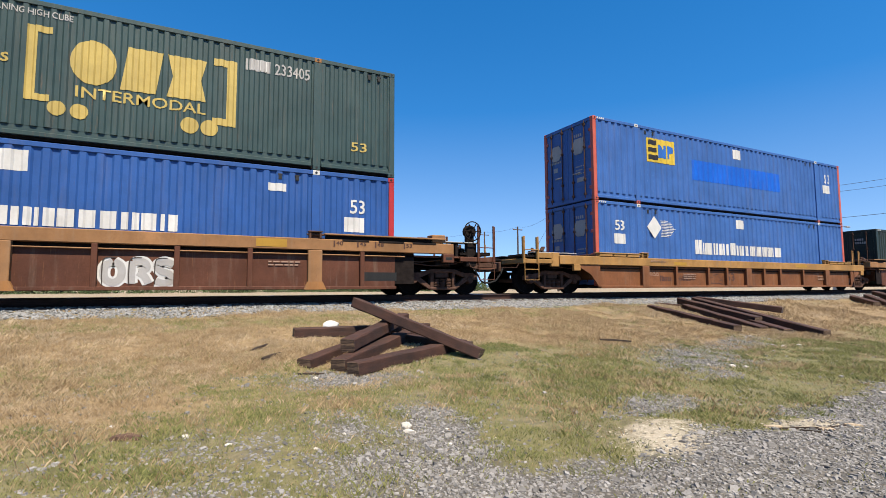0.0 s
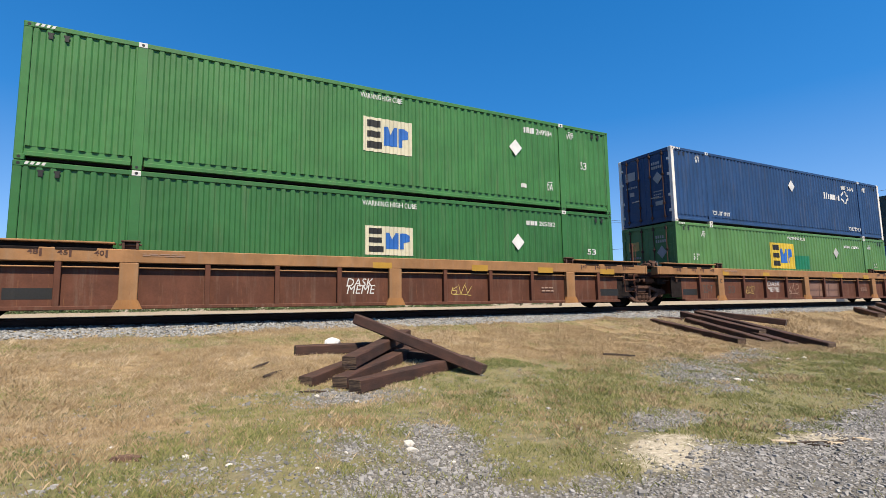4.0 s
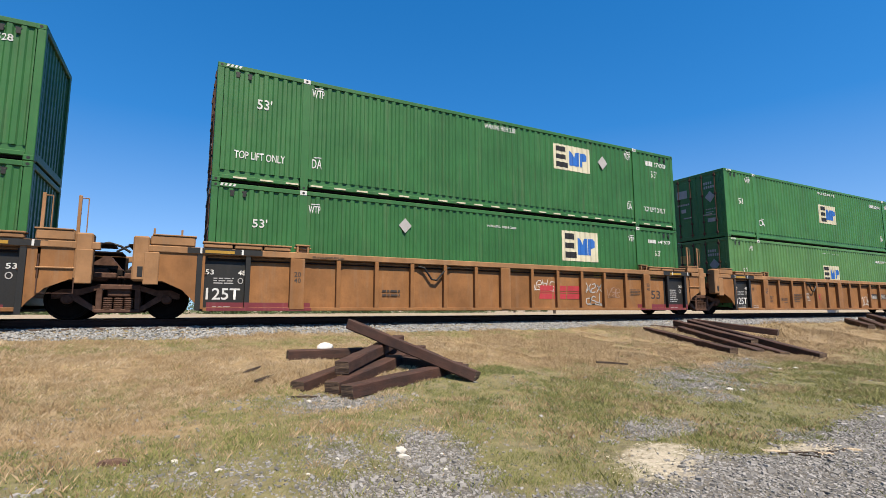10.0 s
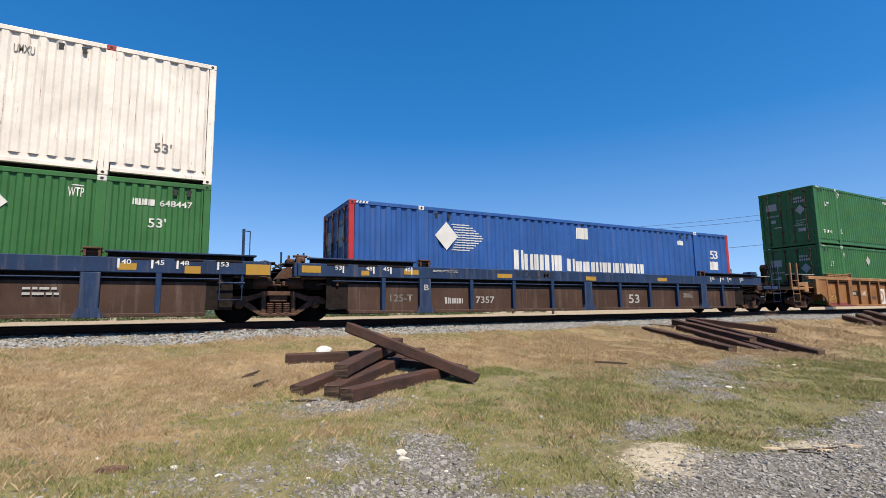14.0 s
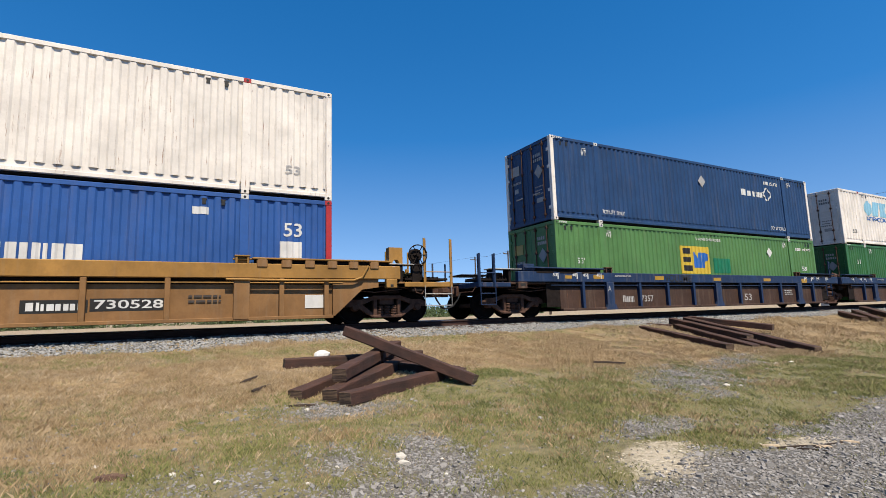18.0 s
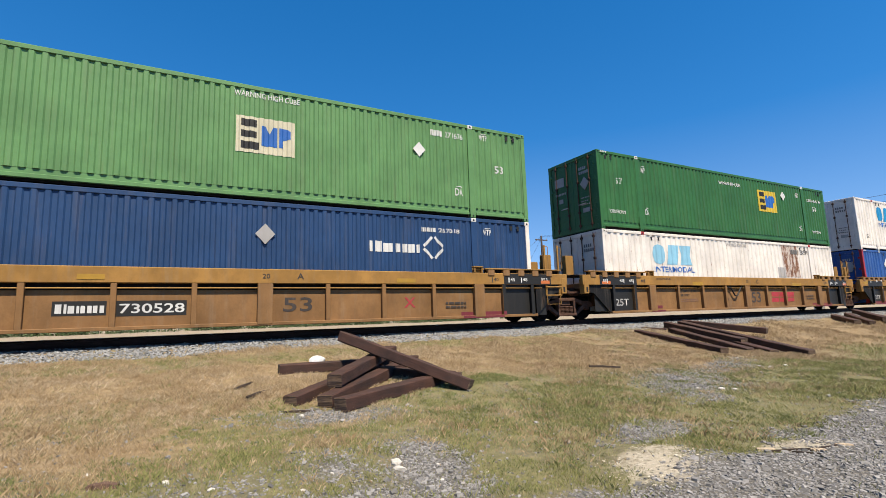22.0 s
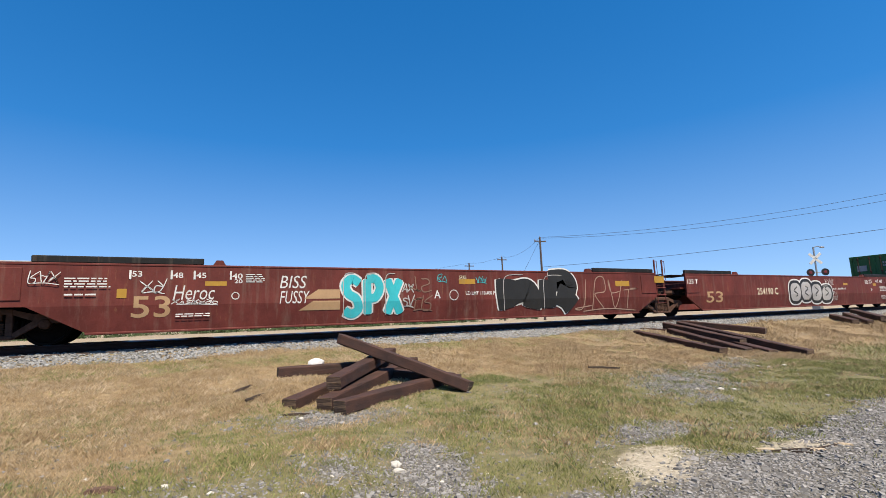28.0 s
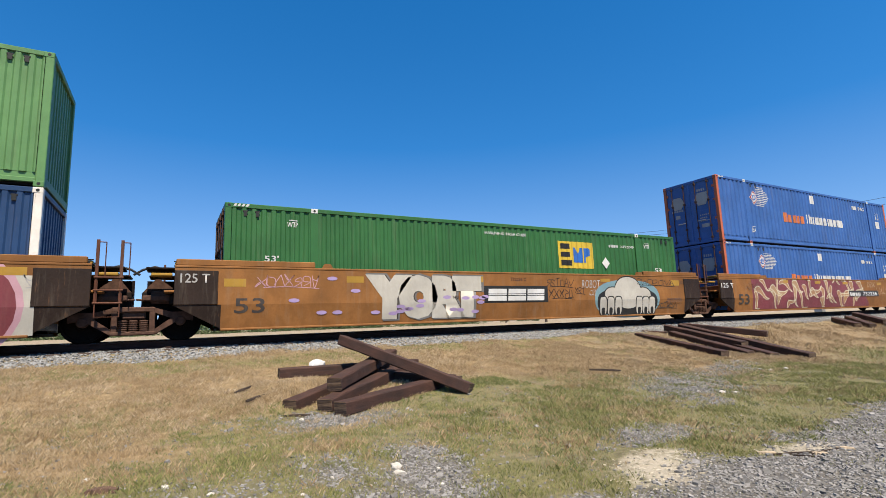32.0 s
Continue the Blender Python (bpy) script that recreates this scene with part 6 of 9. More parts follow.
MARKS["8c"] = [('t', '20', 'darktext', 1.93, 0.97, 2.09, 1.09), ('t', '40', 'darktext', 1.93, 0.83, 2.09, 0.94), ('q', 'black', 2.25, 0.68, 2.98, 0.92), ('b', 4, 'silver', 2.26, 0.72, 2.78, 0.89), ('t', '789445', 'white', 3.06, 0.68, 3.8, 0.9), ('g', 'DERSE', 4.92, 0.24, 9.82, 1.08), ('w', 'white', 10.93, 0.22, 11.74, 0.98), ('w', 'white', 11.95, 0.58, 12.67, 0.98), ('w', 'darktext', 4.16, 0.55, 4.76, 0.98), ('q', 'black', 15.12, 0.11, 16.03, 1.14), ('t', '53', 'darktext', 14.31, 0.56, 14.79, 0.86), ('q', 'maroon2', 13.69, 0.15, 15.84, 0.3), ('q', 'yellow', 4.0, 1.31, 4.44, 1.48), ('q', 'yellow', 6.87, 1.29, 7.28, 1.43), ('p2', 'white', 4.72, 0.27, 9.62, 1.06)]
MARKS["1c"] = [('t', '53', 'brownink', 6.75, 0.42, 7.25, 0.72), ('w', 'brownink', 5.62, 0.3, 6.5, 0.78), ('w', 'wash', 2.2, 0.6, 2.9, 0.8), ('b', 4, 'brownink', 2.94, 0.4, 3.61, 0.6), ('t', '468251', 'brownink', 3.78, 0.42, 4.76, 0.61), ('q', 'yellow', 3.57, 0.97, 4.25, 1.09), ('q', 'yellow', 11.36, 1.01, 12.26, 1.15)]
MARKS["20c"] = [('q', 'bone', 14.3, 0.2, 16.1, 1.34), ('o', 'rose', 13.9, 0.26, 15.95, 1.28), ('o', 'maroon', 14.0, 0.33, 15.84, 1.16), ('o', 'rose', 14.9, 0.55, 15.35, 0.85), ('q', 'yellow', 15.0, 1.34, 15.95, 1.5), ('w', 'white', 16.25, 0.8, 16.75, 1.4), ('w', 'silver', 15.9, 1.1, 16.4, 1.5)]

EXTRA = {}
EXTRA["15c"] = [('w', 'silver', 16.17, 1.21, 16.82, 1.46), ('t', 'NO. 36 BRAKE BEAMS', 'white', 16.49, 1.24, 17.1, 1.3), ('m', 3, 'white', 16.45, 1.04, 17.02, 1.2), ('t', 'L 200-5', 'white', 16.52, 0.84, 16.93, 0.95), ('t', 'EMPTY LOAD 60%', 'white', 16.58, 0.75, 17.21, 0.82), ('t', '5/8" ADJ. BLOCK', 'white', 16.59, 0.65, 17.22, 0.72), ('q', 'yellow', 17.05, 0.96, 17.22, 1.15), ('q', 'orange', 17.37, 1.26, 17.79, 1.45), ('m', 2, 'wash', 17.38, 1.01, 17.8, 1.22), ('t', 'JACK', 'white', 17.61, 0.84, 17.78, 0.91), ('t', 'B-END', 'white', 18.73, 0.86, 18.96, 0.93), ('o2', 'white', 15.67, 0.98, 15.89, 1.23), ('m', 2, 'wash', 15.37, 0.57, 16.16, 0.64), ('m', 1, 'wash', 15.7, 0.39, 16.17, 0.42), ('w', 'white', 14.77, 0.76, 15.49, 1.33), ('t', '53', 'white', 15.86, 1.27, 16.09, 1.38)]
EXTRA["15c"] += [('t', '48', 'white', 15.1, 1.28, 15.32, 1.38), ('t', '45', 'white', 14.66, 1.27, 14.85, 1.37), ('q', 'orange', 14.06, 1.04, 14.54, 1.18), ('t', 'TOO COLD', 'black', 7.52, 1.05, 7.9, 1.26), ('t', '254190 B', 'cream', 8.0, 1.32, 8.51, 1.41), ('b', 4, 'cream', 7.67, 1.33, 7.92, 1.42), ('o2', 'white', 8.21, 0.74, 8.53, 1.06), ('t', '5', 'pink', 7.7, 0.27, 8.28, 0.91), ('q', 'orange', 8.01, 1.09, 8.31, 1.19), ('t', '125 T', 'white', -0.86, 1.16, -0.19, 1.33), ('o2', 'white', 0.8, 0.67, 1.43, 1.27), ('q', 'yellow', -0.17, 0.82, -0.01, 1.0), ('t', '48', 'white', 0.88, 1.28, 1.06, 1.41), ('q', 'yellow', 1.62, 1.07, 2.11, 1.2)]
EXTRA["16c"] = [('t', '110', 'white', 14.375, 0.905, 14.475, 0.965), ('m', 4, 'white', 15.43, 0.86, 16.45, 1.15), ('m', 3, 'white', 15.43, 0.44, 16.13, 0.63), ('q', 'yellow', 11.42, 1.16, 11.87, 1.26), ('t', 'IM A', 'silver', 10.26, 0.70, 10.62, 0.88), ('t', 'UNCLE', 'silver', 10.23, 0.42, 10.75, 0.64), ('w', 'white', 9.62, 1.2, 10.48, 1.5), ('o2', 'white', 14.35, 0.86, 14.5, 1.01), ('m', 4, 'white', 13.79, 1.22, 14.17, 1.45), ('w', 'maroon2', 15.82, 1.21, 16.25, 1.43)]
EXTRA["17c"] = [('m', 4, 'white', -0.36, 1.11, 0.4, 1.33), ('m', 1, 'white', -0.35, 0.95, 0.17, 1.02), ('q', 'yellow', 0.51, 0.89, 0.68, 1.08), ('w', 'white', 0.92, 0.99, 1.37, 1.4), ('m', 2, 'white', 1.58, 0.48, 2.24, 0.57), ('o2', 'white', 2.67, 0.83, 2.84, 1.0), ('w', 'silver', 6.88, 0.58, 7.19, 1.31), ('w', 'darkwash', 7.12, 0.48, 7.76, 1.45), ('t', '254190 A', 'cream', 8.63, 1.32, 8.88, 1.43), ('w', 'cyan', 7.93, 1.25, 8.24, 1.47), ('w', 'cyan', 9.2, 1.23, 9.56, 1.42), ('m', 5, 'white', 2.97, 1.22, 3.38, 1.43)]
EXTRA["18c"] = [('t', 'DESK', 'tan', 11.77, 1.21, 12.69, 1.47), ('w', 'tan', 12.81, 0.84, 14.1, 1.33), ('q', 'yellow', 6.8, 1.39, 7.03, 1.51), ('m', 3, 'cream', 16.43, 1.16, 17.16, 1.41), ('q', 'cream', 17.29, 1.07, 17.74, 1.35), ('q', 'black', 17.32, 1.11, 17.7, 1.31), ('m', 4, 'darkwash', 16.44, 0.66, 17.13, 0.98), ('w', 'darkwash', 14.37, 0.95, 15.25, 1.34), ('t', '53', 'brownink', 15.8, 1.27, 16.0, 1.41), ('t', '48', 'brownink', 15.23, 1.27, 15.43, 1.4), ('t', '45', 'brownink', 14.61, 1.27, 14.8, 1.4), ('t', '125 T', 'white', -0.86, 1.16, -0.03, 1.35)]
EXTRA["19c"] = [('w', 'rose', 0.75, 1.12, 2.2, 1.46), ('w', 'black', 9.34, 1.16, 10.48, 1.48), ('w', 'black', 9.42, 0.79, 10.49, 1.16), ('t', 'ROBOT', 'silver', 10.84, 1.13, 11.68, 1.4), ('w', 'silver', 11.17, 0.89, 11.48, 1.13), ('w', 'black', 10.52, 0.94, 10.97, 1.17), ('t', '732236 C', 'brownink', 7.98, 1.34, 8.56, 1.44), ('q', 'yellow', 11.71, 1.34, 12.16, 1.45), ('q', 'yellow', 15.32, 1.23, 15.77, 1.43), ('w', 'black', 13.45, 1.21, 15.51, 1.49), ('w', 'darktext', 14.45, 0.41, 15.58, 0.71), ('t', '53', 'darktext', 15.87, 1.29, 16.04, 1.39), ('m', 5, 'darkwash', 15.03, 0.62, 15.87, 0.79)]
KNEE = 0.74


def knee_fit(me):
    """Lays a flat mark of a smooth-sided car onto its knee."""
    bm = bmesh.new()
    bm.from_mesh(me)
    bmesh.ops.bisect_plane(bm, geom=bm.verts[:] + bm.edges[:] + bm.faces[:], plane_co=(0, 0, KNEE), plane_no=(0, 0, 1))
    for v in bm.verts:
        if v.co.z < KNEE:
            v.co.y += 0.08 * (KNEE - v.co.z) / (KNEE - 0.16)
    bm.to_mesh(me)
    bm.free()


def ribbon(b, pts, w):
    """A stroke of paint of width w through points of the xz plane."""
    n = len(b.v)
    for i, (u, v) in enumerate(pts):
        a, e = pts[max(i - 1, 0)], pts[min(i + 1, len(pts) - 1)]
        du, dv = e[0] - a[0], e[1] - a[1]
        l = math.hypot(du, dv) or 1
        k = w * (0.55 if i in (0, len(pts) - 1) else 1) / 2
        b.v += [(u - dv / l * k, 0, v + du / l * k), (u + dv / l * k, 0, v - du / l * k)]
    for i in range(len(pts) - 1):
        b.f.append((n + 2 * i, n + 2 * i + 1, n + 2 * i + 3, n + 2 * i + 2))
        b.m.append(0)


def oval(b, cu, cv, ru, rv, n=22, power=1.0):
    pts = []
    for i in range(n):
        a = 2 * math.pi * i / n
        c, s = math.cos(a), math.sin(a)
        pts.append((cu + ru * math.copysign(abs(c) ** power, c), 0, cv + rv * math.copysign(abs(s) ** power, s)))
    b.add(pts, [tuple(range(n))])


def ring(b, cu, cv, ru, rv, w, n=22):
    v = []
    for i in range(n):
        a = 2 * math.pi * i / n
        v += [(cu + ru * math.cos(a), 0, cv + rv * math.sin(a)), (cu + (ru - w) * math.cos(a), 0, cv + (rv - w) * math.sin(a))]
    b.add(v, [(2 * i, 2 * i + 1, (2 * i + 3) % (2 * n), (2 * i + 2) % (2 * n)) for i in range(n)])


def rect(b, u0, v0, u1, v1):
    b.add([(u0, 0, v0), (u1, 0, v0), (u1, 0, v1), (u0, 0, v1)], [(0, 1, 2, 3)])


STROKES = ([(0.1, 0.0), (0.2, 0.9), (0.7, 1.0), (0.75, 0.6), (0.25, 0.5), (0.8, 0.05)], [(0.8, 0.9), (0.3, 1.0), (0.15, 0.65), (0.7, 0.4), (0.6, 0.05), (0.1, 0.1)], [(0.05, 0.9), (0.5, 0.1), (0.55, 0.2), (0.95, 1.0)],
           [(0.1, 0.8), (0.9, 0.95), (0.5, 0.85), (0.45, 0.0)], [(0.7, 0.8), (0.2, 0.7), (0.2, 0.1), (0.75, 0.15), (0.75, 0.9), (0.85, 0.0)], [(0.1, 0.9), (0.9, 0.05), (0.5, 0.5), (0.1, 0.0), (0.9, 0.95)],
           [(0.15, 0.0), (0.5, 1.0), (0.85, 0.0), (0.7, 0.4), (0.2, 0.35)])


def smooth_line(pts, n=5):
    """Points of a smooth stroke through the given ones."""
    out = []
    for i in range(len(pts) - 1):
        p0, p1, p2, p3 = pts[max(i - 1, 0)], pts[i], pts[i + 1], pts[min(i + 2, len(pts) - 1)]
        for q in range(n):
            t = q / n
            out.append(tuple(0.5 * (2 * b + (c - a) * t + (2 * a - 5 * b + 4 * c - d) * t * t + (3 * b - a - 3 * c + d) * t ** 3) for a, b, c, d in zip(p0, p1, p2, p3)))
    return out + [pts[-1]]


def scrawl(b, u0, v0, u1, v1, seed, w):
    """Rows of quick sprayed strokes, with no letters meant."""
    rnd = random.Random(seed)
    rows = 2 if v1 - v0 > 0.42 and u1 - u0 < 1.3 * (v1 - v0) else 1
    h = (v1 - v0) / rows
    for r in range(rows):
        n = max(2, min(7, round((u1 - u0) / (0.62 * h))))
        step = (u1 - u0) / n
        for i in range(n):
            lean, up, mx, mz = rnd.uniform(0.0, 0.3), rnd.uniform(0.55, 0.95), rnd.random() < 0.5, rnd.random() < 0.5
            pts = [(u0 + step * (i - 0.12 + 1.25 * p + lean * (q - 0.5)) + rnd.uniform(-0.09, 0.09) * step, v0 + r * h + h * (0.04 + up * q + rnd.uniform(-0.05, 0.05))) for p, q in ((1 - p if mx else p, 1 - q if mz else q) for p, q in rnd.choice(STROKES))]
            ribbon(b, smooth_line(pts), w)
    ribbon(b, smooth_line([(u0 + 0.1 * (u1 - u0), v0), (u0 + 0.5 * (u1 - u0), v0 + 0.06 * h), (u1, v0 - 0.02)]), w)


FAT = dict(S=[[(0.85, 0.80), (0.5, 0.90), (0.2, 0.76), (0.34, 0.56), (0.68, 0.44), (0.80, 0.22), (0.5, 0.10), (0.14, 0.18)]],
           P=[[(0.24, 0.08), (0.22, 0.5), (0.22, 0.9)], [(0.22, 0.88), (0.62, 0.9), (0.82, 0.70), (0.62, 0.48), (0.24, 0.44)]],
           X=[[(0.2, 0.9), (0.5, 0.5), (0.85, 0.08)], [(0.85, 0.9), (0.5, 0.5), (0.18, 0.08)]],
           U=[[(0.16, 0.92), (0.16, 0.5), (0.22, 0.1)], [(0.3, 0.5), (0.66, 0.6), (0.80, 0.35), (0.78, 0.08)]],
           R=[[(0.2, 0.08), (0.2, 0.5), (0.22, 0.9)], [(0.24, 0.85), (0.66, 0.88), (0.78, 0.66), (0.5, 0.5)], [(0.45, 0.5), (0.70, 0.35), (0.88, 0.08)]],
           O=[[(0.5, 0.88), (0.2, 0.7), (0.2, 0.3), (0.5, 0.12), (0.8, 0.3), (0.8, 0.7), (0.52, 0.88)]])


def post_places(style):
    """Places of the slim side posts of a ribbed or plain car."""
    n, us = style["bays"], []
    mids = style.get("mids", (2.12, 8.02, 13.92))
    for a, e in (mids[:2], mids[1:]):
        us += [a + (e - a) * i / n for i in range(1, n)]
    return us + style.get("extra", [])


def mark_all():
    for key, rows in MARKS.items():
        no, place = int(key[:-1]), key[-1]
        car, lower, upper = U[no]
        root = {"c": car, "l": lower, "u": upper}[place]
        style = None
        if place == "c":
            for nm, st in STYLES.items():
                if CAR_STYLE[no] == nm:
                    style = st
        rows = [r for r in rows if r[0] == "q" and r[1] in ("black", "maroon2")] + [r for r in rows if not (r[0] == "q" and r[1] in ("black", "maroon2"))] if no not in (18,) else rows
        if style and style["kind"] == "rib":      # the black panels reach up to the chord
            rows = [(*r[:5], style["under"] - 0.03) if r[:2] == ("q", "black") and r[5] - r[3] > 0.7 else r for r in rows]
        for i, row in enumerate(rows):
            lift = 0.002 + 0.0004 * i + (0.008 if key == "18c" and i else 0.0)
            kind = row[0]
            nums = [q for q in row if isinstance(q, float)]
            if place != "c":
                y = -CW / 2 + 0.008 - lift * 0.5
            elif style["kind"] == "smooth":
                y = -SIDE - lift * 0.6 - (0.028 if nums[0] < -0.3 or nums[0] > CL + 0.3 else 0.0)
            else:
                u0, v0, u1, v1 = nums
                on_post = u1 - u0 < 0.5 and min(abs((u0 + u1) / 2 - q) for q in (2.12, 8.02, 13.92)) < 0.2
                on_chord = (v0 + v1) / 2 > style["under"] - 0.01
                y = (-SIDE if on_chord else -SIDE - 0.012 if on_post else -SIDE + DEEP) - lift
            add_mark(root, kind, row, nums, y, place, style, no * 31 + i)
            if place == "c" and row[:2] == ("q", "maroon2") and style["kind"] in ("rib", "plain"):
                b = Build()
                rect(b, max(nums[0], A0), 0.172, min(nums[2], A1), 0.238)
                put("sill_stripe", b.mesh("sill_stripe", MAT["p_maroon2"], fix=False), root, (0, -SIDE - 0.002, 0))
            if place == "c" and row[:2] == ("q", "black") and style["kind"] == "rib" and nums[3] - nums[1] > 0.7:
                for ob in root.children:
                    if ob.name.startswith("side_post") and nums[0] - 0.15 < ob.location.x < nums[2] + 0.15:
                        ob.data = cached("black_post", lambda: Build().box(-0.055, 0.055, -SIDE + 0.004, -SIDE + DEEP + 0.001, 0.215, style["under"], 0.01).mesh("side_post", MAT["car_black"]))
            if place == "c" and kind == "q" and row[1] in ("black", "maroon2") and style["kind"] in ("rib", "plain") and nums[1] < 0.4:
                # the paint runs on over the posts
                for u in post_places(style):
                    if nums[0] - 0.12 < u < nums[2] + 0.12:
                        b = Build()
                        rect(b, u - 0.05, nums[1], u + 0.05, nums[3])
                        put("painted_panel", b.mesh("painted_panel", MAT["p_" + row[1]], fix=False), root, (0, -SIDE + 0.001 - (0.001 if row[1] == "maroon2" else 0.0), 0))
            if place != "c" and kind == "t" and len(row[1]) == 6 and row[1].isdigit():
                w = nums[2] - nums[0]
                block_row(root, nums[0] - 0.80 * w, nums[1], nums[0] - 0.12 * w, nums[3], 4, row[2], y, i, (0, 1, 2, 3))


TAGS = ("DASK", "MEME", "Heroc", "BISS", "FUSSY", "DESK", "ROBOT", "TOO COLD", "MORON J", "IM A", "UNCLE")


def add_mark(root, kind, row, nums, y, place, style, seed):
    smooth = style is not None and style["kind"] == "smooth"
    ON = 0.010 + 0.5 * (-CW / 2 + 0.008 - y)

    def lay(name, b, colour, dy=0.0):
        me = b.mesh(name, MAT["p_" + colour], fix=False)
        if place != "c":
            return put(name, wrap(me, root["rib"], 0.0, ON + dy), root)
        if smooth:
            knee_fit(me)
        return put(name, me, root, (0, y - dy, 0))

    if kind == "t":
        body, colour, u0, v0, u1, v1 = row[1], row[2], *nums
        tag = body in TAGS
        me = text_mesh(body, MAT["p_" + colour], abs(v1 - v0), abs(u1 - u0), -0.002 if tag else 0.012, 0.22 if tag else 0.0)
        if place != "c":
            put("lettering", wrap(me, root["rib"], u0, ON), root, (u0, 0, v0))
        elif smooth and v0 < KNEE:
            me = me.copy()
            me.transform(Matrix.Translation((0, 0, v0)))
            knee_fit(me)
            put("lettering", me, root, (u0, y, 0))
        else:
            put("lettering", me, root, (u0, y, v0))
        if body in ("WTP", "DA"):
            b = Build()
            rect(b, u0 + (u1 - u0) * 0.2, v1 + 0.03, u0 + (u1 - u0) * 0.95, v1 + 0.055)
            lay("over_bar", b, colour)
        return
    if kind in "dr":
        colour, u, v, r = row[1], *nums
        if kind == "d":
            diamond(root, u, v, r, colour)
        else:
            b = Build()
            for s, e in ((0, 1), (1, 2), (2, 3), (3, 4)):
                p = [(u + r, v), (u, v + r), (u - r, v), (u, v - r)]
                a, c = p[s], p[e % 4]
                ribbon(b, [(a[0] * 0.9 + c[0] * 0.1, a[1] * 0.9 + c[1] * 0.1), (a[0] * 0.1 + c[0] * 0.9, a[1] * 0.1 + c[1] * 0.9)], r * 0.42)
            lay("logo_ring", b, colour)
        return
    u0, v0, u1, v1 = nums
    colour = row[2] if kind in "bm" else row[1]
    w, h = u1 - u0, v1 - v0
    b = Build()
    if kind == "p":
        panel(root, u0, v0, u1, v1, colour, lift=0.004 + 0.004 * (seed % 2))
    elif kind == "e":
        panel(root, u0, v0, u1, v1, colour, "logo_panel", lift=0.009)
        for q0, q1 in ((0.10, 0.30), (0.42, 0.60), (0.72, 0.92)):
            rect(b, u0 + 0.08 * w, v0 + q0 * h, u0 + (0.38 if q0 < 0.4 else 0.34) * w, v0 + q1 * h)
        put("logo_mark", wrap(b.mesh("logo_mark", MAT["p_black"], fix=False), root["rib"], 0.0, 0.014), root)
        b = Build()
        for pts in ([(0.42, 0.22), (0.69, 0.22), (0.69, 0.78), (0.62, 0.78), (0.555, 0.56), (0.49, 0.78), (0.42, 0.78)], [(0.72, 0.22), (0.79, 0.22), (0.79, 0.44), (0.92, 0.50), (0.92, 0.72), (0.85, 0.78), (0.72, 0.78)]):
            b.add([(u0 + p * w, 0, v0 + q * h) for p, q in pts], [tuple(range(len(pts)))])
        put("logo_mark", wrap(b.mesh("logo_mark", MAT["p_blue"], fix=False), root["rib"], 0.0, 0.014), root)
    elif kind == "b":
        block_row(root, u0, v0, u1, v1, row[1], colour, y, seed)
    elif kind == "T":
        # three leaning slabs, slit across, on a darker board
        if colour == "darkwash":
            rect(b, u0 - 0.12, v0 - 0.03, u1 + 0.12, v1 + 0.05)
            lay("logo_board", b, "brownink")
        for i in range(3):
            a, e = u0 + w * (i + 0.04) / 3, u0 + w * (i + 0.96) / 3
            for q0, q1 in ((0.0, 0.40), (0.46, 0.54), (0.60, 1.0)):
                k = Build()
                k.add([(p + 0.10 * h * q, 0, v0 + h * q) for p, q in ((a, q0), (e, q0), (e, q1), (a, q1))], [(0, 1, 2, 3)])
                lay("logo_block", k, colour, 0.002)
    elif kind == "m":
        bars(root, u0, v0, u1, v1, row[1], row[2], y)
    elif kind == "q":
        rect(b, u0, v0, u1, v1)
        if colour == "yellow":
            lay("reflector", b, "amber")
            return
        lay("painted_panel" if colour in ("black", "maroon2") else "label_plate", b, colour)
    elif kind == "L":
        n = 11
        for i in range(n):
            v = v0 + h * (i + 0.5) / n
            k = abs((i + 0.5) / n - 0.5)
            rect(b, u0 - w * 0.1 + w * 0.42 * (0.5 - k), v - h * 0.018, u1 - w * 1.25 * k ** 1.2 + 0.02 * w, v + h * 0.018)
        lay("logo_stripe", b, colour)
    elif kind in "[]":
        t = w * 0.42
        a, e = (u0, u0 + t) if kind == "[" else (u1 - t, u1)
        rect(b, a, v0, e, v1)
        c, d = (e, u1) if kind == "[" else (u0, a)
        rect(b, c, v0, d, v0 + t * 0.8)
        rect(b, c, v1 - t * 0.8, d, v1)
        lay("logo_bracket", b, colour)
    elif kind == "o":
        oval(b, (u0 + u1) / 2, (v0 + v1) / 2, w / 2, w / 2)
        lay("logo_dot", b, colour)
    elif kind == "o2":
        ring(b, (u0 + u1) / 2, (v0 + v1) / 2, w / 2, h / 2, 0.02)
        lay("round_stencil", b, colour)
    elif kind == "D":
        cu, cv, r = u0, v0, abs(u1 - u0)
        for s, col, dy in ((1.0, "white", 0), (0.90, "red", 0.002), (0.74, "white", 0.004)):
            b = Build()
            b.add([(cu - r * s, 0, cv), (cu, 0, cv - r * s * 1.05), (cu + r * s, 0, cv), (cu, 0, cv + r * s * 1.05)], [(0, 1, 2, 3)])
            lay("logo_diamond", b, col, dy)
        b = Build()
        oval(b, cu, cv, r * 0.4, r * 0.4)
        lay("logo_globe", b, "blue", 0.006)
        b = Build()
        for k in (-0.18, 0.02, 0.2):
            oval(b, cu + r * 0.08, cv + r * k, r * 0.2, r * 0.06, 10)
        lay("logo_globe", b, "white", 0.008)
    elif kind == "H":
        m = (u0 + u1) / 2
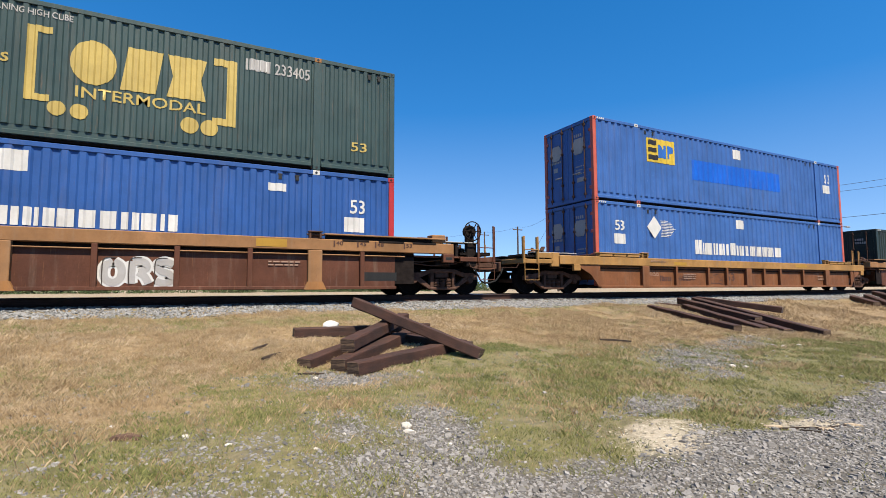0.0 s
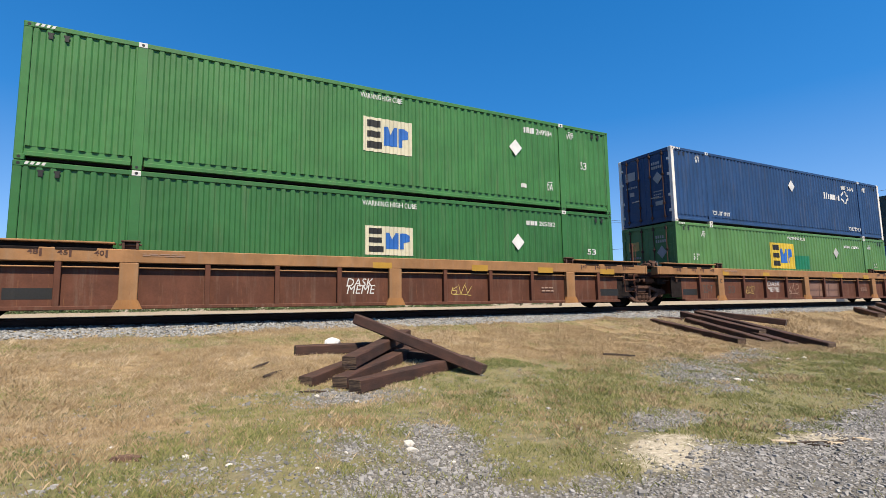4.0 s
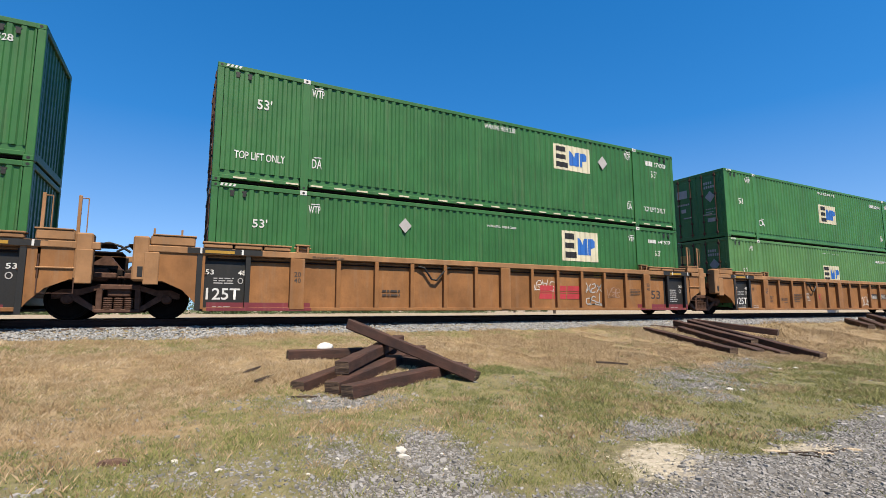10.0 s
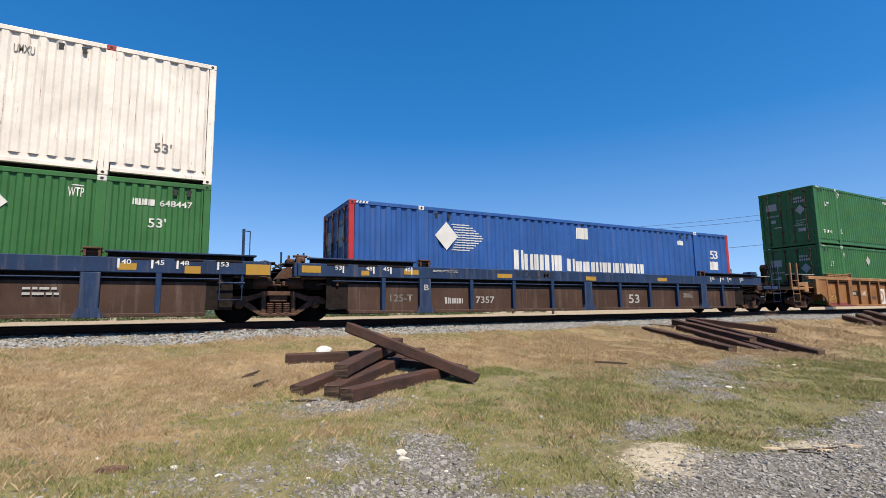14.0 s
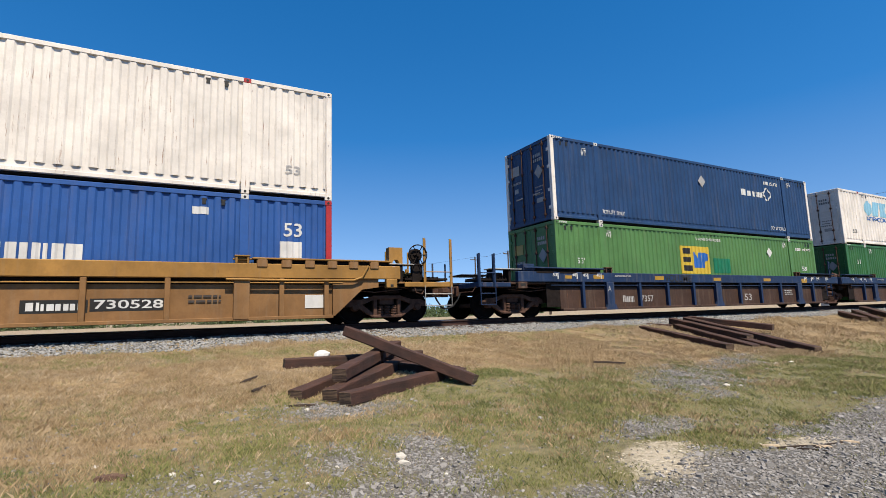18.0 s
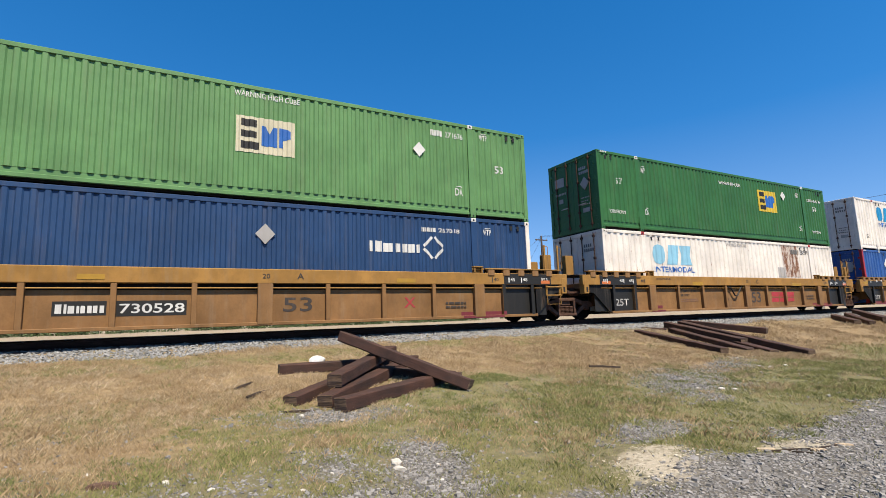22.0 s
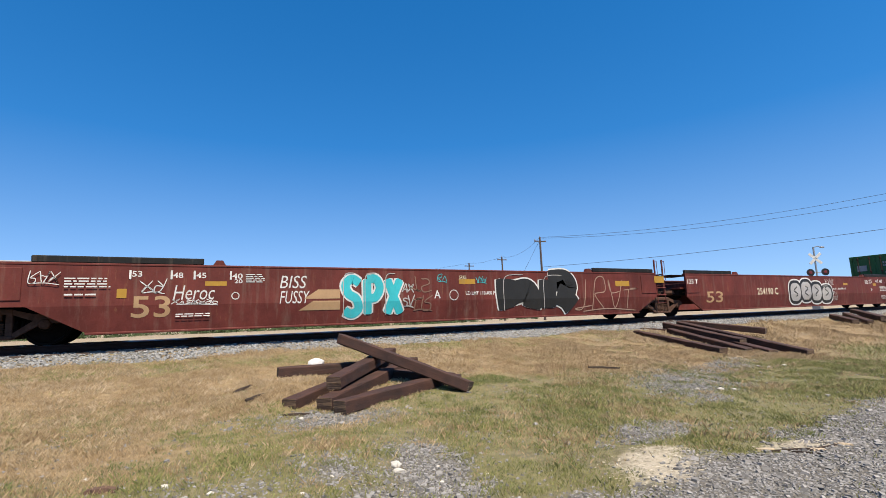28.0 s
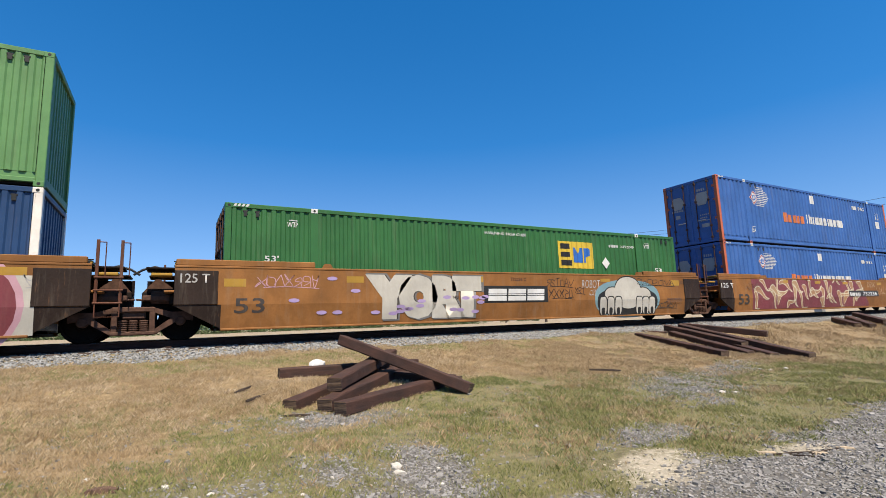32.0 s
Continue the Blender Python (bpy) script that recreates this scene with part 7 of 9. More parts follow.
        b.add([(u0, 0, v0), (u1, 0, v0), (u1, 0, v0 + h * 0.72), (m, 0, v1), (u0, 0, v0 + h * 0.72)], [(0, 1, 2, 3, 4)])
        lay("logo_house", b, "white")
        b = Build()
        for a, e in ((0.24, 0.32), (0.37, 0.47), (0.60, 0.70), (0.73, 0.80)):
            rect(b, u0 + w * a, v0, u0 + w * e, v0 + h * 0.34)
            rect(b, u0 + w * a, v0 + h * 0.38, u0 + w * e, v0 + h * 0.70)
        lay("logo_house_mark", b, "pinkred", 0.003)
    elif kind == "S":
        n = 26
        rect(b, -0.30, 0.115, 0.0, 0.155)
        dash = b.mesh("reflector_dash", MAT["p_" + colour], fix=False)
        for i in range(n):
            put("reflector_dash", dash, root, (CL - 0.3 - i * 0.60, -CW / 2 - 0.002, 0))
    elif kind == "a":
        for a, e in ((0.0, 0.45), (0.55, 1.0)):
            k = 0.25 * w
            b.add([(u0 + k * a - 0.2 * w, 0, v0 + h * a), (u1, 0, v0 + h * a), (u1, 0, v0 + h * e), (u0 + k * e + 0.1 * w, 0, v0 + h * e)], [(0, 1, 2, 3)])
        lay("logo_swoosh", b, colour)
    elif kind == "w":
        scrawl(b, u0, v0, u1, v1, seed, max(0.016, min(0.034, h * 0.05)))
        lay("spray_tag", b, colour)
    elif kind in ("s", "s2"):
        word = {"cyan": "SPX", "black": "UR"}.get(colour, "ORS")
        g = w / len(word)
        thick = (0.30 if kind == "s" else 0.24) * min(g, h) * (1.9 if colour == "black" else 1.3)
        line = "silver" if kind == "s" else "darktext"
        for layer, (grow, col) in enumerate(((0.09, "white"), (0.0, colour))):
            for i, ch in enumerate(word):
                for k, part_ in enumerate(FAT[ch]):
                    b = Build()
                    ribbon(b, smooth_line([(u0 + g * (i + p), v0 + h * (0.06 + 0.88 * q)) for p, q in part_], 7), thick + grow)
                    lay("spray_letter", b, col, 0.0016 * layer + 0.0004 * (k + 3 * i) + 0.004 * layer)
        for i in range(len(word)):
            b = Build()
            ribbon(b, smooth_line([(u0 + g * (i + 0.12), v0 + h * 0.10), (u0 + g * (i + 0.10), v0 + h * 0.5), (u0 + g * (i + 0.16), v0 + h * 0.92), (u0 + g * (i + 0.6), v0 + h * 0.97)]), 0.022)
            lay("spray_outline", b, line, 0.0105)
    elif kind == "G":
        # a pale sprayed dome over six rounded stumps, with a blue haze
        b = Build()
        oval(b, (u0 + u1) / 2, v0 + h * 0.42, w * 0.54, h * 0.50, 30, 0.8)
        lay("spray_haze", b, "haze")
        b = Build()
        oval(b, (u0 + u1) / 2, v0 + h * 0.34, w * 0.50, h * 0.36, 30, 0.7)
        lay("spray_backing", b, "black", 0.001)
        for grow, col, dy in ((0.035, "black", 0.002), (0.0, "bone", 0.003)):
            b = Build()
            oval(b, u0 + w * 0.5, v0 + h * 0.58, w * 0.22 + grow, h * 0.42 + grow, 30, 0.9)
            lay("spray_dome", b, col, dy)
            for k in (0.25, 0.75):
                b = Build()
                oval(b, u0 + w * k, v0 + h * 0.52, w * 0.13 + grow, h * 0.20 + grow, 24, 0.9)
                lay("spray_dome", b, col, dy - 0.0003)
            for k in (0.09, 0.21, 0.33, 0.68, 0.79, 0.90):
                b = Build()
                oval(b, u0 + w * k, v0 + h * 0.24, w * 0.052 + grow, h * 0.23 + grow, 24, 0.55)
                lay("spray_stump", b, col, dy + 0.002)
        for k in (0.09, 0.21, 0.33, 0.68, 0.79, 0.90):
            b = Build()
            oval(b, u0 + w * k, v0 + h * 0.10, w * 0.026, h * 0.10, 16, 0.6)
            lay("spray_stump", b, "black", 0.0065)
    elif kind == "f":
        b = Build()
        rnd = random.Random(8)
        n = 40
        lo, hi = [], []
        for k in range(n + 1):
            u = u0 + w * k / n
            lo.append((u, 0, v0 + 0.0))
            hi.append((u, 0, v1 - h * 0.85 * max(0.0, (k - n + 5) / 5)))
        b.add(lo + hi, [(k, k + 1, n + 2 + k, n + 1 + k) for k in range(n)])
        lay("sprayed_ground", b, "maroon")
        q = 0
        while q < 30:
            cu, cv = u0 + 0.3 + (w - 0.9) * (q + rnd.random()) / 30, v0 + h * ((q * 0.37 + 0.12) % 1.0 * 0.84 + 0.08)
            L, fat, a, bend = rnd.uniform(0.7, 1.4), rnd.uniform(0.09, 0.22), rnd.choice((-1.1, -0.8, -0.5, -0.3, 0.6)) + rnd.uniform(-0.15, 0.15), rnd.uniform(-0.3, 0.3)
            up, dn, mid = [], [], []
            for k in range(15):
                s = k / 14
                p, r = (s - 0.5) * L, bend * math.sin(2.6 * s) + 0.10 * math.sin(6.0 * s)
                e = fat * math.sin(math.pi * s ** 0.6) * (1 - 0.4 * s)
                c, z = math.cos(a), math.sin(a)
                for out, f in ((up, e), (dn, -e), (mid, 0)):
                    out.append((min(max(cu + p * c - (r + f) * z, u0), u1 + 0.2), min(max(cv + p * z + (r + f) * c, v0 + 0.02), v1 - 0.015)))
            b = Build()
            b.add([(x, 0, z) for x, z in up + dn], [(k, k + 1, 16 + k, 15 + k) for k in range(14)])
            lay("sprayed_flame", b, rnd.choice(("tan", "flame", "flame")), 0.0006 + q * 0.00006)
            b = Build()
            ribbon(b, up, 0.040)
            ribbon(b, dn, 0.028)
            lay("sprayed_flame_edge", b, "cream", 0.0032 + q * 0.00004)
            q += 1
    elif kind == "g":
        graffiti(root, row[1], u0, v0, u1, v1, y, smooth, lay)


def graffiti(root, word, u0, v0, u1, v1, y, smooth, lay):
    w, h = u1 - u0, v1 - v0

    def big(body, colour, du, thick, dy, a=u0, e=u1, grow=0.0):
        me = text_mesh(body, MAT["p_" + colour], h + 2 * grow, (e - a) + 2 * grow, thick).copy()
        me.transform(Matrix.Translation((0, 0, v0 - grow)))
        if smooth:
            knee_fit(me)
        put("sprayed_letters", me, root, (a - grow + du, y - dy, 0))
    def letter(ch, a, e, z0, z1, slant, front, low, cut, rim=0.055):
        """One fat outlined letter, two-toned, leaning."""
        lean = Matrix(((1, 0, slant, 0), (0, 1, 0, 0), (0, 0, 1, 0), (0, 0, 0, 1)))
        for colour, grow, dx, dy in (("darkpurple", 0.11, 0.05, 0.003), ("white", 0.02, 0.0, 0.005), (front, 0.0, 0.0, 0.006), (low, 0.0, 0.0, 0.007)):
            me = text_mesh(ch, MAT["p_" + colour], z1 - z0 + 2 * grow, e - a + 2 * grow, rim + grow * 0.8).copy()
            if colour == low:
                bm = bmesh.new()
                bm.from_mesh(me)
                bmesh.ops.bisect_plane(bm, geom=bm.verts[:] + bm.edges[:] + bm.faces[:], plane_co=(0, 0, (z1 - z0) * cut), plane_no=(0.06, 0, 1), clear_outer=True)
                bm.to_mesh(me)
                bm.free()
            me.transform(lean)
            me.transform(Matrix.Translation((0, 0, z0 - grow)))
            if smooth:
                knee_fit(me)
            put("sprayed_letter", me, root, (a - grow + dx - slant * 0.4, y - dy, 0))

    def poly(name, pts, colour, dy, under=None):
        bm = bmesh.new()
        bm.faces.new([bm.verts.new((p, 0, q)) for p, q in pts])
        bmesh.ops.triangulate(bm, faces=bm.faces)
        if under is not None:
            bmesh.ops.bisect_plane(bm, geom=bm.verts[:] + bm.edges[:] + bm.faces[:], plane_co=(0, 0, under), plane_no=(0.04, 0, 1), clear_outer=True)
        me = bpy.data.meshes.new(name)
        bm.to_mesh(me)
        bm.free()
        me.materials.append(MAT["p_" + colour])
        if smooth:
            knee_fit(me)
        put(name, me, root, (0, y - dy, 0))

    def fat(shape, holes, a, e, z0, z1, dy):
        """A fat sprayed letter drawn by its outline: dark rim, pale head, purple body, deep foot."""
        pts = [(a + (e - a) * p, z0 + (z1 - z0) * q) for p, q in shape]
        b = Build()
        ribbon(b, pts + pts[:2], 0.09)
        lay("sprayed_rim", b, "darkpurple", dy)
        poly("sprayed_letter", [(p + 0.06, max(q - 0.03, 0.25)) for p, q in pts], "darkpurple", dy + 0.0004)
        poly("sprayed_letter", pts, "lilac", dy + 0.001)
        poly("sprayed_letter", pts, "purple", dy + 0.0015, z0 + (z1 - z0) * 0.50)
        poly("sprayed_letter", pts, "violet", dy + 0.002, z0 + (z1 - z0) * 0.20)
        for hole in holes:
            poly("sprayed_hole", [(a + (e - a) * p, z0 + (z1 - z0) * q) for p, q in hole], "darkpurple", dy + 0.0025)
        for k in (0, 3, 6):
            b = Build()
            ribbon(b, [(p * 0.98 + 0.02 * (a + e) / 2, q - 0.03) for p, q in pts[k:k + 2]], 0.022)
            lay("sprayed_shine", b, "white", dy + 0.003)

    def blobs(name, rows, colour, dy):
        for cu, cv, ru, rv in rows:
            b = Build()
            oval(b, u0 + cu * w, min(max(v0 + cv * h, 0.24 + rv), 1.53 - rv), ru, rv, 24, 0.9)
            lay(name, b, colour, dy)
    if word == "BTG":
        b = Build()
        rnd = random.Random(2)
        top, low = [], []
        for k in range(25):
            u = u0 - 0.5 + (w + 0.9) * k / 24
            top.append((u, 0, 1.44 + 0.05 * math.sin(2.1 * k) - (0.5 if k in (0, 24) else 0)))
            low.append((u, 0, 0.26))
        b.add(low + top, [(k, k + 1, 26 + k, 25 + k) for k in range(24)])
        lay("spray_backing", b, "darkpurple")
        blobs("spray_cloud", ((-0.08, 0.15, 0.40, 0.20), (-0.16, 0.05, 0.30, 0.14), (-0.05, 0.80, 0.35, 0.16), (0.30, 0.98, 0.50, 0.10), (1.06, 0.80, 0.42, 0.26), (1.14, 0.65, 0.30, 0.22), (1.23, 0.20, 0.42, 0.22), (1.32, 0.45, 0.22, 0.22), (1.36, 0.16, 0.30, 0.18)), "mint", 0.001)
        for k, q, s in ((0.02, 0.75, 1), (0.33, 0.30, 1), (0.37, 0.86, -1), (0.52, 0.40, 1), (0.56, 0.92, -1), (0.98, 0.55, 1), (1.02, 0.25, 1)):
            b = Build()
            c, z = u0 + w * k, v0 + h * q
            b.add([(c - 0.24, 0, max(z - 0.14, 0.26)), (c + 0.22, 0, max(z - 0.05, 0.28)), (c + 0.26, 0, min(z + 0.20 * s, 1.5)), (c - 0.02, 0, min(z + 0.04, 1.5))], [(0, 1, 2, 3)])
            lay("spray_point", b, "acid", 0.0175)
        fat([(0.06, 0.78), (0.30, 0.97), (0.86, 0.93), (0.97, 0.74), (0.90, 0.58), (0.74, 0.50), (0.98, 0.38), (1.0, 0.06), (0.45, 0.0), (-0.08, 0.0), (-0.02, 0.18), (0.20, 0.22), (0.24, 0.46), (0.04, 0.52)],
            [[(0.44, 0.66), (0.70, 0.66), (0.64, 0.54), (0.42, 0.54)], [(0.48, 0.30), (0.68, 0.27), (0.62, 0.14), (0.47, 0.13)]], 2.80, 4.66, 0.28, 1.50, 0.003)
        fat([(0.02, 0.97), (0.5, 1.0), (0.98, 0.90), (0.90, 0.62), (0.70, 0.48), (0.66, 0.66), (0.52, 0.68), (0.52, 0.26), (0.98, 0.28), (1.0, 0.06), (0.12, 0.0), (0.16, 0.22), (0.32, 0.26), (0.32, 0.64), (0.04, 0.60)],
            [], 4.46, 6.12, 0.28, 1.50, 0.0075)
        fat([(0.05, 0.84), (0.42, 1.0), (0.84, 0.84), (0.72, 0.55), (0.50, 0.52), (0.52, 0.66), (0.30, 0.66), (0.26, 0.36), (0.56, 0.26), (0.62, 0.50), (0.78, 0.58), (1.0, 0.16), (0.98, 0.04), (0.20, 0.0), (-0.04, 0.30), (0.10, 0.56)],
            [], 6.04, 8.00, 0.26, 1.50, 0.012)
        blobs("spray_spot", ((0.14, 0.70, 0.15, 0.08), (0.42, 0.86, 0.16, 0.07), (0.53, 0.80, 0.14, 0.07), (0.74, 0.72, 0.14, 0.08), (0.90, 0.62, 0.13, 0.07)), "pink", 0.0165)
    elif word == "FUSSY":
        blobs("spray_cloud", ((-0.03, 0.78, 0.30, 0.13), (0.06, 0.92, 0.30, 0.12), (0.16, 0.98, 0.25, 0.10), (0.62, 0.95, 0.40, 0.10), (0.97, 0.20, 0.50, 0.20), (1.02, 0.42, 0.32, 0.20), (1.0, 0.66, 0.20, 0.18), (-0.08, 0.30, 0.35, 0.24), (-0.03, 0.50, 0.2, 0.2)), "mint", 0.001)
        for k, q in ((0.02, 0.45), (0.22, 0.90), (0.30, 0.12), (0.43, 0.10), (0.62, 0.12), (0.83, 0.88), (0.96, 0.05)):
            b = Build()
            c, z = u0 + w * k, v0 + h * q
            b.add([(c - 0.22, 0, max(z - 0.10, 0.25)), (c + 0.18, 0, max(z - 0.08, 0.25)), (c + 0.20, 0, min(z + 0.12, 1.5)), (c - 0.12, 0, min(z + 0.10, 1.5))], [(0, 1, 2, 3)])
            lay("spray_point", b, "acid", 0.0175)
        for i, ch in enumerate(word):
            a = u0 + w * (0.0, 0.20, 0.40, 0.59, 0.78)[i]
            letter(ch, a, a + w * 0.225, v0 + (0.0, 0.03, -0.02, 0.02, 0.05)[i], v1 - (0.06, 0.10, 0.0, 0.12, 0.02)[i], (0.10, -0.06, 0.08, -0.05, 0.12)[i], "rose", "purple", 0.36, 0.11)
    elif word == "YORT":
        big(word, "grey", 0.05, 0.15, 0.001, grow=0.04)
        big(word, "darktext", 0.0, 0.145, 0.002, grow=0.0)
        big(word, "bone", 0.0, 0.13, 0.003)
        b = Build()
        rnd = random.Random(4)
        for i in range(22):
            cu = u0 + rnd.uniform(-2.2, 1.15 * w)
            oval(b, cu, v0 + rnd.uniform(0.1, 0.55 if cu > u0 else 0.95) * h, 0.13, 0.05, 12)
        lay("spray_spots", b, "lilac", 0.005)
    elif word == "DERSE":
        n = 5
        b = Build()
        step = w / n
        for i in range(n):
            rect(b, u0 + i * step + 0.09, v0 + 0.02, u0 + (i + 1) * step - 0.09, v1 - 0.04)
        lay("spray_white_block", b, "white")
        for i, ch in enumerate(word):
            me = text_mesh(ch, MAT["p_wash"], h * 0.72, step * 0.56, 0.03)
            put("sprayed_letters", me, root, (u0 + i * step + step * 0.22, y - 0.003, v0 + h * 0.12))
    elif word == "silver":
        n = 4
        for grow, col, dy in ((0.06, "white", 0.0), (0.0, "black", 0.0015), (-0.13, "silver", 0.003)):
            for i in range(n):
                b = Build()
                c, lo, hi = u0 + w * (i + 0.5) / n, v0 + h * (0.0, 0.06, 0.0, 0.0)[i], v1 - h * (0.06, 0.0, 0.10, 0.22)[i]
                oval(b, c, (lo + hi) / 2, w / n * 0.60 + grow, (hi - lo) / 2 + grow, 28, 0.72)
                lay("spray_bubble", b, col, dy + 0.0002 * i)
        for i in range(n):
            c = u0 + w * (i + 0.5) / n
            b = Build()
            rnd = random.Random(60 + i)
            for q in range(16):
                z = v0 + h * (0.16 + 0.038 * q)
                g = w / n * rnd.uniform(0.20, 0.36)
                rect(b, c - g, z, c + g * rnd.uniform(0.6, 1.0), z + 0.012)
            lay("spray_hatch", b, "bone", 0.0045)
            b = Build()
            ribbon(b, [(c + w / n * 0.16 * math.sin(0.9 * q + 1.7 * i), v0 + h * (0.30 + 0.045 * q)) for q in range(10)], 0.06)
            lay("spray_outline", b, "black", 0.0052)


def door_print(root, body):
    """Placards and small print on the door end."""
    ink = MAT["p_grey"] if body == "white" else MAT["p_silver"]
    rnd = random.Random(int(root.location.x))

    def row(cells):
        b = Build()
        for y0, z0, y1, z1 in cells:
            b.add([(0, y0, z0), (0, y0, z1), (0, y1, z1), (0, y1, z0)], [(0, 1, 2, 3)])
        put("door_lettering", b.mesh("door_lettering", ink, fix=False), root, (BX + 0.014, 0, 0))["kind"] = "stuff"
    for k in range(2):
        row([(-0.425 - 0.10 * i, 2.34 - 0.17 * k, -0.36 - 0.10 * i, 2.45 - 0.17 * k) for i in range(4 + k)])
    for z, n in ((1.25, 5), (1.12, 4), (0.99, 5)):
        ys = [-0.40 - 0.09 * i for i in range(n)]
        row([(y - rnd.uniform(0.05, 0.075), z, y, z + 0.045) for y in ys])
    row([(0.95 - 0.085 * i - 0.06, 1.62, 0.95 - 0.085 * i, 1.70) for i in range(7)])
    for y, z, w in ((-0.80, 0.72, 0.34), (0.55, 1.30, 0.22)):
        p = Build().box(0.0, 0.008, y, y + w, z, z + 0.16)
        put("door_sticker", p.mesh("door_sticker", MAT["p_silver"]), root, (BX + 0.012, 0, 0))
    if body.startswith("green") or body == "navyblue":
        p = Build().prism([(-0.62, 1.85), (-0.40, 1.60), (-0.62, 1.35), (-0.84, 1.60)], 0, 0.0, 0.012)
        put("door_placard", p.mesh("door_placard", MAT["p_silver"]), root, (BX, 0, 0.2))
        p = Build().box(0.0, 0.010, 0.45, 0.95, 1.95, 2.3)
        put("door_logo", p.mesh("door_logo", MAT["p_gold"] if body == "green2" else MAT["p_silver"]), root, (BX + 0.008, 0, 0))
    elif body.startswith("royal"):
        for y in (0.62, -0.55):
            p = Build().prism([(y - 0.34, 2.0), (y - 0.17, 1.72), (y + 0.17, 1.72), (y + 0.34, 2.0), (y + 0.17, 2.28), (y - 0.17, 2.28)], 0, 0.0, 0.01)
            put("door_logo", p.mesh("door_logo", MAT["p_silver"]), root, (BX + 0.006, 0, 0))


MAT["p_pinkred"] = paint("marking_pinkred", (0.388, 0.0626, 0.100), rust=0.05, rough=0.5)
def chord_scale(no):
    """Container-length ticks and figures at both ends of a top chord."""
    car, st = U[no][0], STYLES[CAR_STYLE[no]]
    ink = {"BLUE": "white", "MUST": "darktext", "BROWN": "brownink", "RIBTAN": "darktext"}[CAR_STYLE[no]]
    z0, z1 = st["under"] + 0.10, st["top"] - 0.03
    if st["kind"] == "rib":
        z0, z1 = st["under"] - 0.24, st["under"] - 0.06
    y = (-SIDE if st["kind"] != "rib" else -SIDE + DEEP) - 0.007
    if st["kind"] == "plain":
        z0, z1 = z0 - 0.04, z1 - 0.10
    for side_, us in ((1, (-0.15, 0.65, 1.12, 1.72)), (-1, (CL + 0.15, CL - 0.65, CL - 1.12, CL - 1.72))):
        for u, body in zip(us, ("53", "48", "45", "40")):
            if (no, side_) in ((13, 1), (13, -1), (14, -1)):
                ink = "white" if body != "40" else "darktext"
            b = Build()
            rect(b, u - 0.02, z0, u + 0.02, z1)
            put("length_tick", b.mesh("length_tick", MAT["p_" + ink], fix=False), car, (0, y, 0))
            put("lettering", text_mesh(body, MAT["p_" + ink], 0.10, 0.17, 0.012), car, (u - 0.21 if side_ > 0 else u + 0.05, y, z1 - 0.11))


def car_prints(no):
    """Unreadable stencils on a car's side."""
    car, st = U[no][0], STYLES[CAR_STYLE[no]]
    rnd = random.Random(no)
    smooth = st["kind"] == "smooth"
    y = -SIDE - 0.018 if smooth else -SIDE + DEEP - 0.022
    ink = {"RED": "white", "OCHRE": "darkwash", "BLUE": "silver", "MUST": "darktext", "BROWN": "wash", "RIBBED": "wash", "RUST": "wash", "RIBTAN": "darktext"}[CAR_STYLE[no]]
    spots = () if smooth else (4.2, 13.3) if st["kind"] == "rib" else (12.85,)
    for u in spots:
        z = rnd.uniform(0.86, 1.1) if smooth else rnd.uniform(0.45, 0.75)
        bars(car, u, z, u + rnd.uniform(0.45, 0.75), z + rnd.uniform(0.14, 0.26), rnd.choice((2, 3, 4)), ink, y)
    zc = st["top"] - 0.13 if not smooth else st["top"] - 0.14
    if not smooth:
        bars(car, 2.35, zc, 3.2, zc + 0.07, 2, ink, -SIDE - 0.012)


for key_, more_ in EXTRA.items():
    MARKS[key_] = MARKS.get(key_, []) + more_
for no_ in (6, 7, 8):
    # black-painted chord ends with white ticks, small print on the black panels
    for a_, t_ in ((-0.35, (-0.1, 0.75)), (CL - 1.2, (CL - 0.75, CL + 0.1))):
        if (no_, a_ > 0) in ((6, True), (8, False)):
            continue
        lo_ = 0.0 if a_ < 0 else CL - 0.98
        MARKS["%dc" % no_] += [("q", "black", a_, 1.43, a_ + 1.55, 1.552), ("q", "yellow", a_ + 0.35, 1.445, a_ + 0.95, 1.51), ("q", "white", t_[0], 1.43, t_[0] + 0.04, 1.552), ("q", "white", t_[1], 1.43, t_[1] + 0.04, 1.552),
                               ("t", "53" if a_ < 0 else "48", "white", lo_ + 0.03, 0.98, lo_ + 0.20, 1.09), ("t", "48" if a_ < 0 else "53", "white", lo_ + 0.70, 0.98, lo_ + 0.87, 1.09), ("m", 3 if a_ < 0 else 7, "silver", lo_ + 0.2, 0.78 if a_ < 0 else 0.46, lo_ + 0.62, 0.94),
                               ("m", 2, "silver", lo_ + 0.2, 0.22, lo_ + 0.6, 0.29), ("o2", "silver", lo_ + 0.7, 0.78, lo_ + 0.82, 0.92)]
for key_, a_ in (("13c", -0.5), ("13c", CL - 1.3), ("14c", CL - 1.3)):
    MARKS[key_] += [("q", "black", a_, 1.135, a_ + 1.8, 1.462), ("q", "orange", a_ + (0.1 if a_ < 0 else 1.4), 1.16, a_ + (0.5 if a_ < 0 else 1.75), 1.26)]
for key_, us_ in (("15c", (0.02, 1.27)), ("17c", (0.71, 1.46, 1.90, 2.63)), ("16c", (14.52, 15.28, 15.74, 16.50))):
    # length ticks
    MARKS[key_] += [("q", "white", u_, 1.28, u_ + 0.04, 1.47) for u_ in us_]
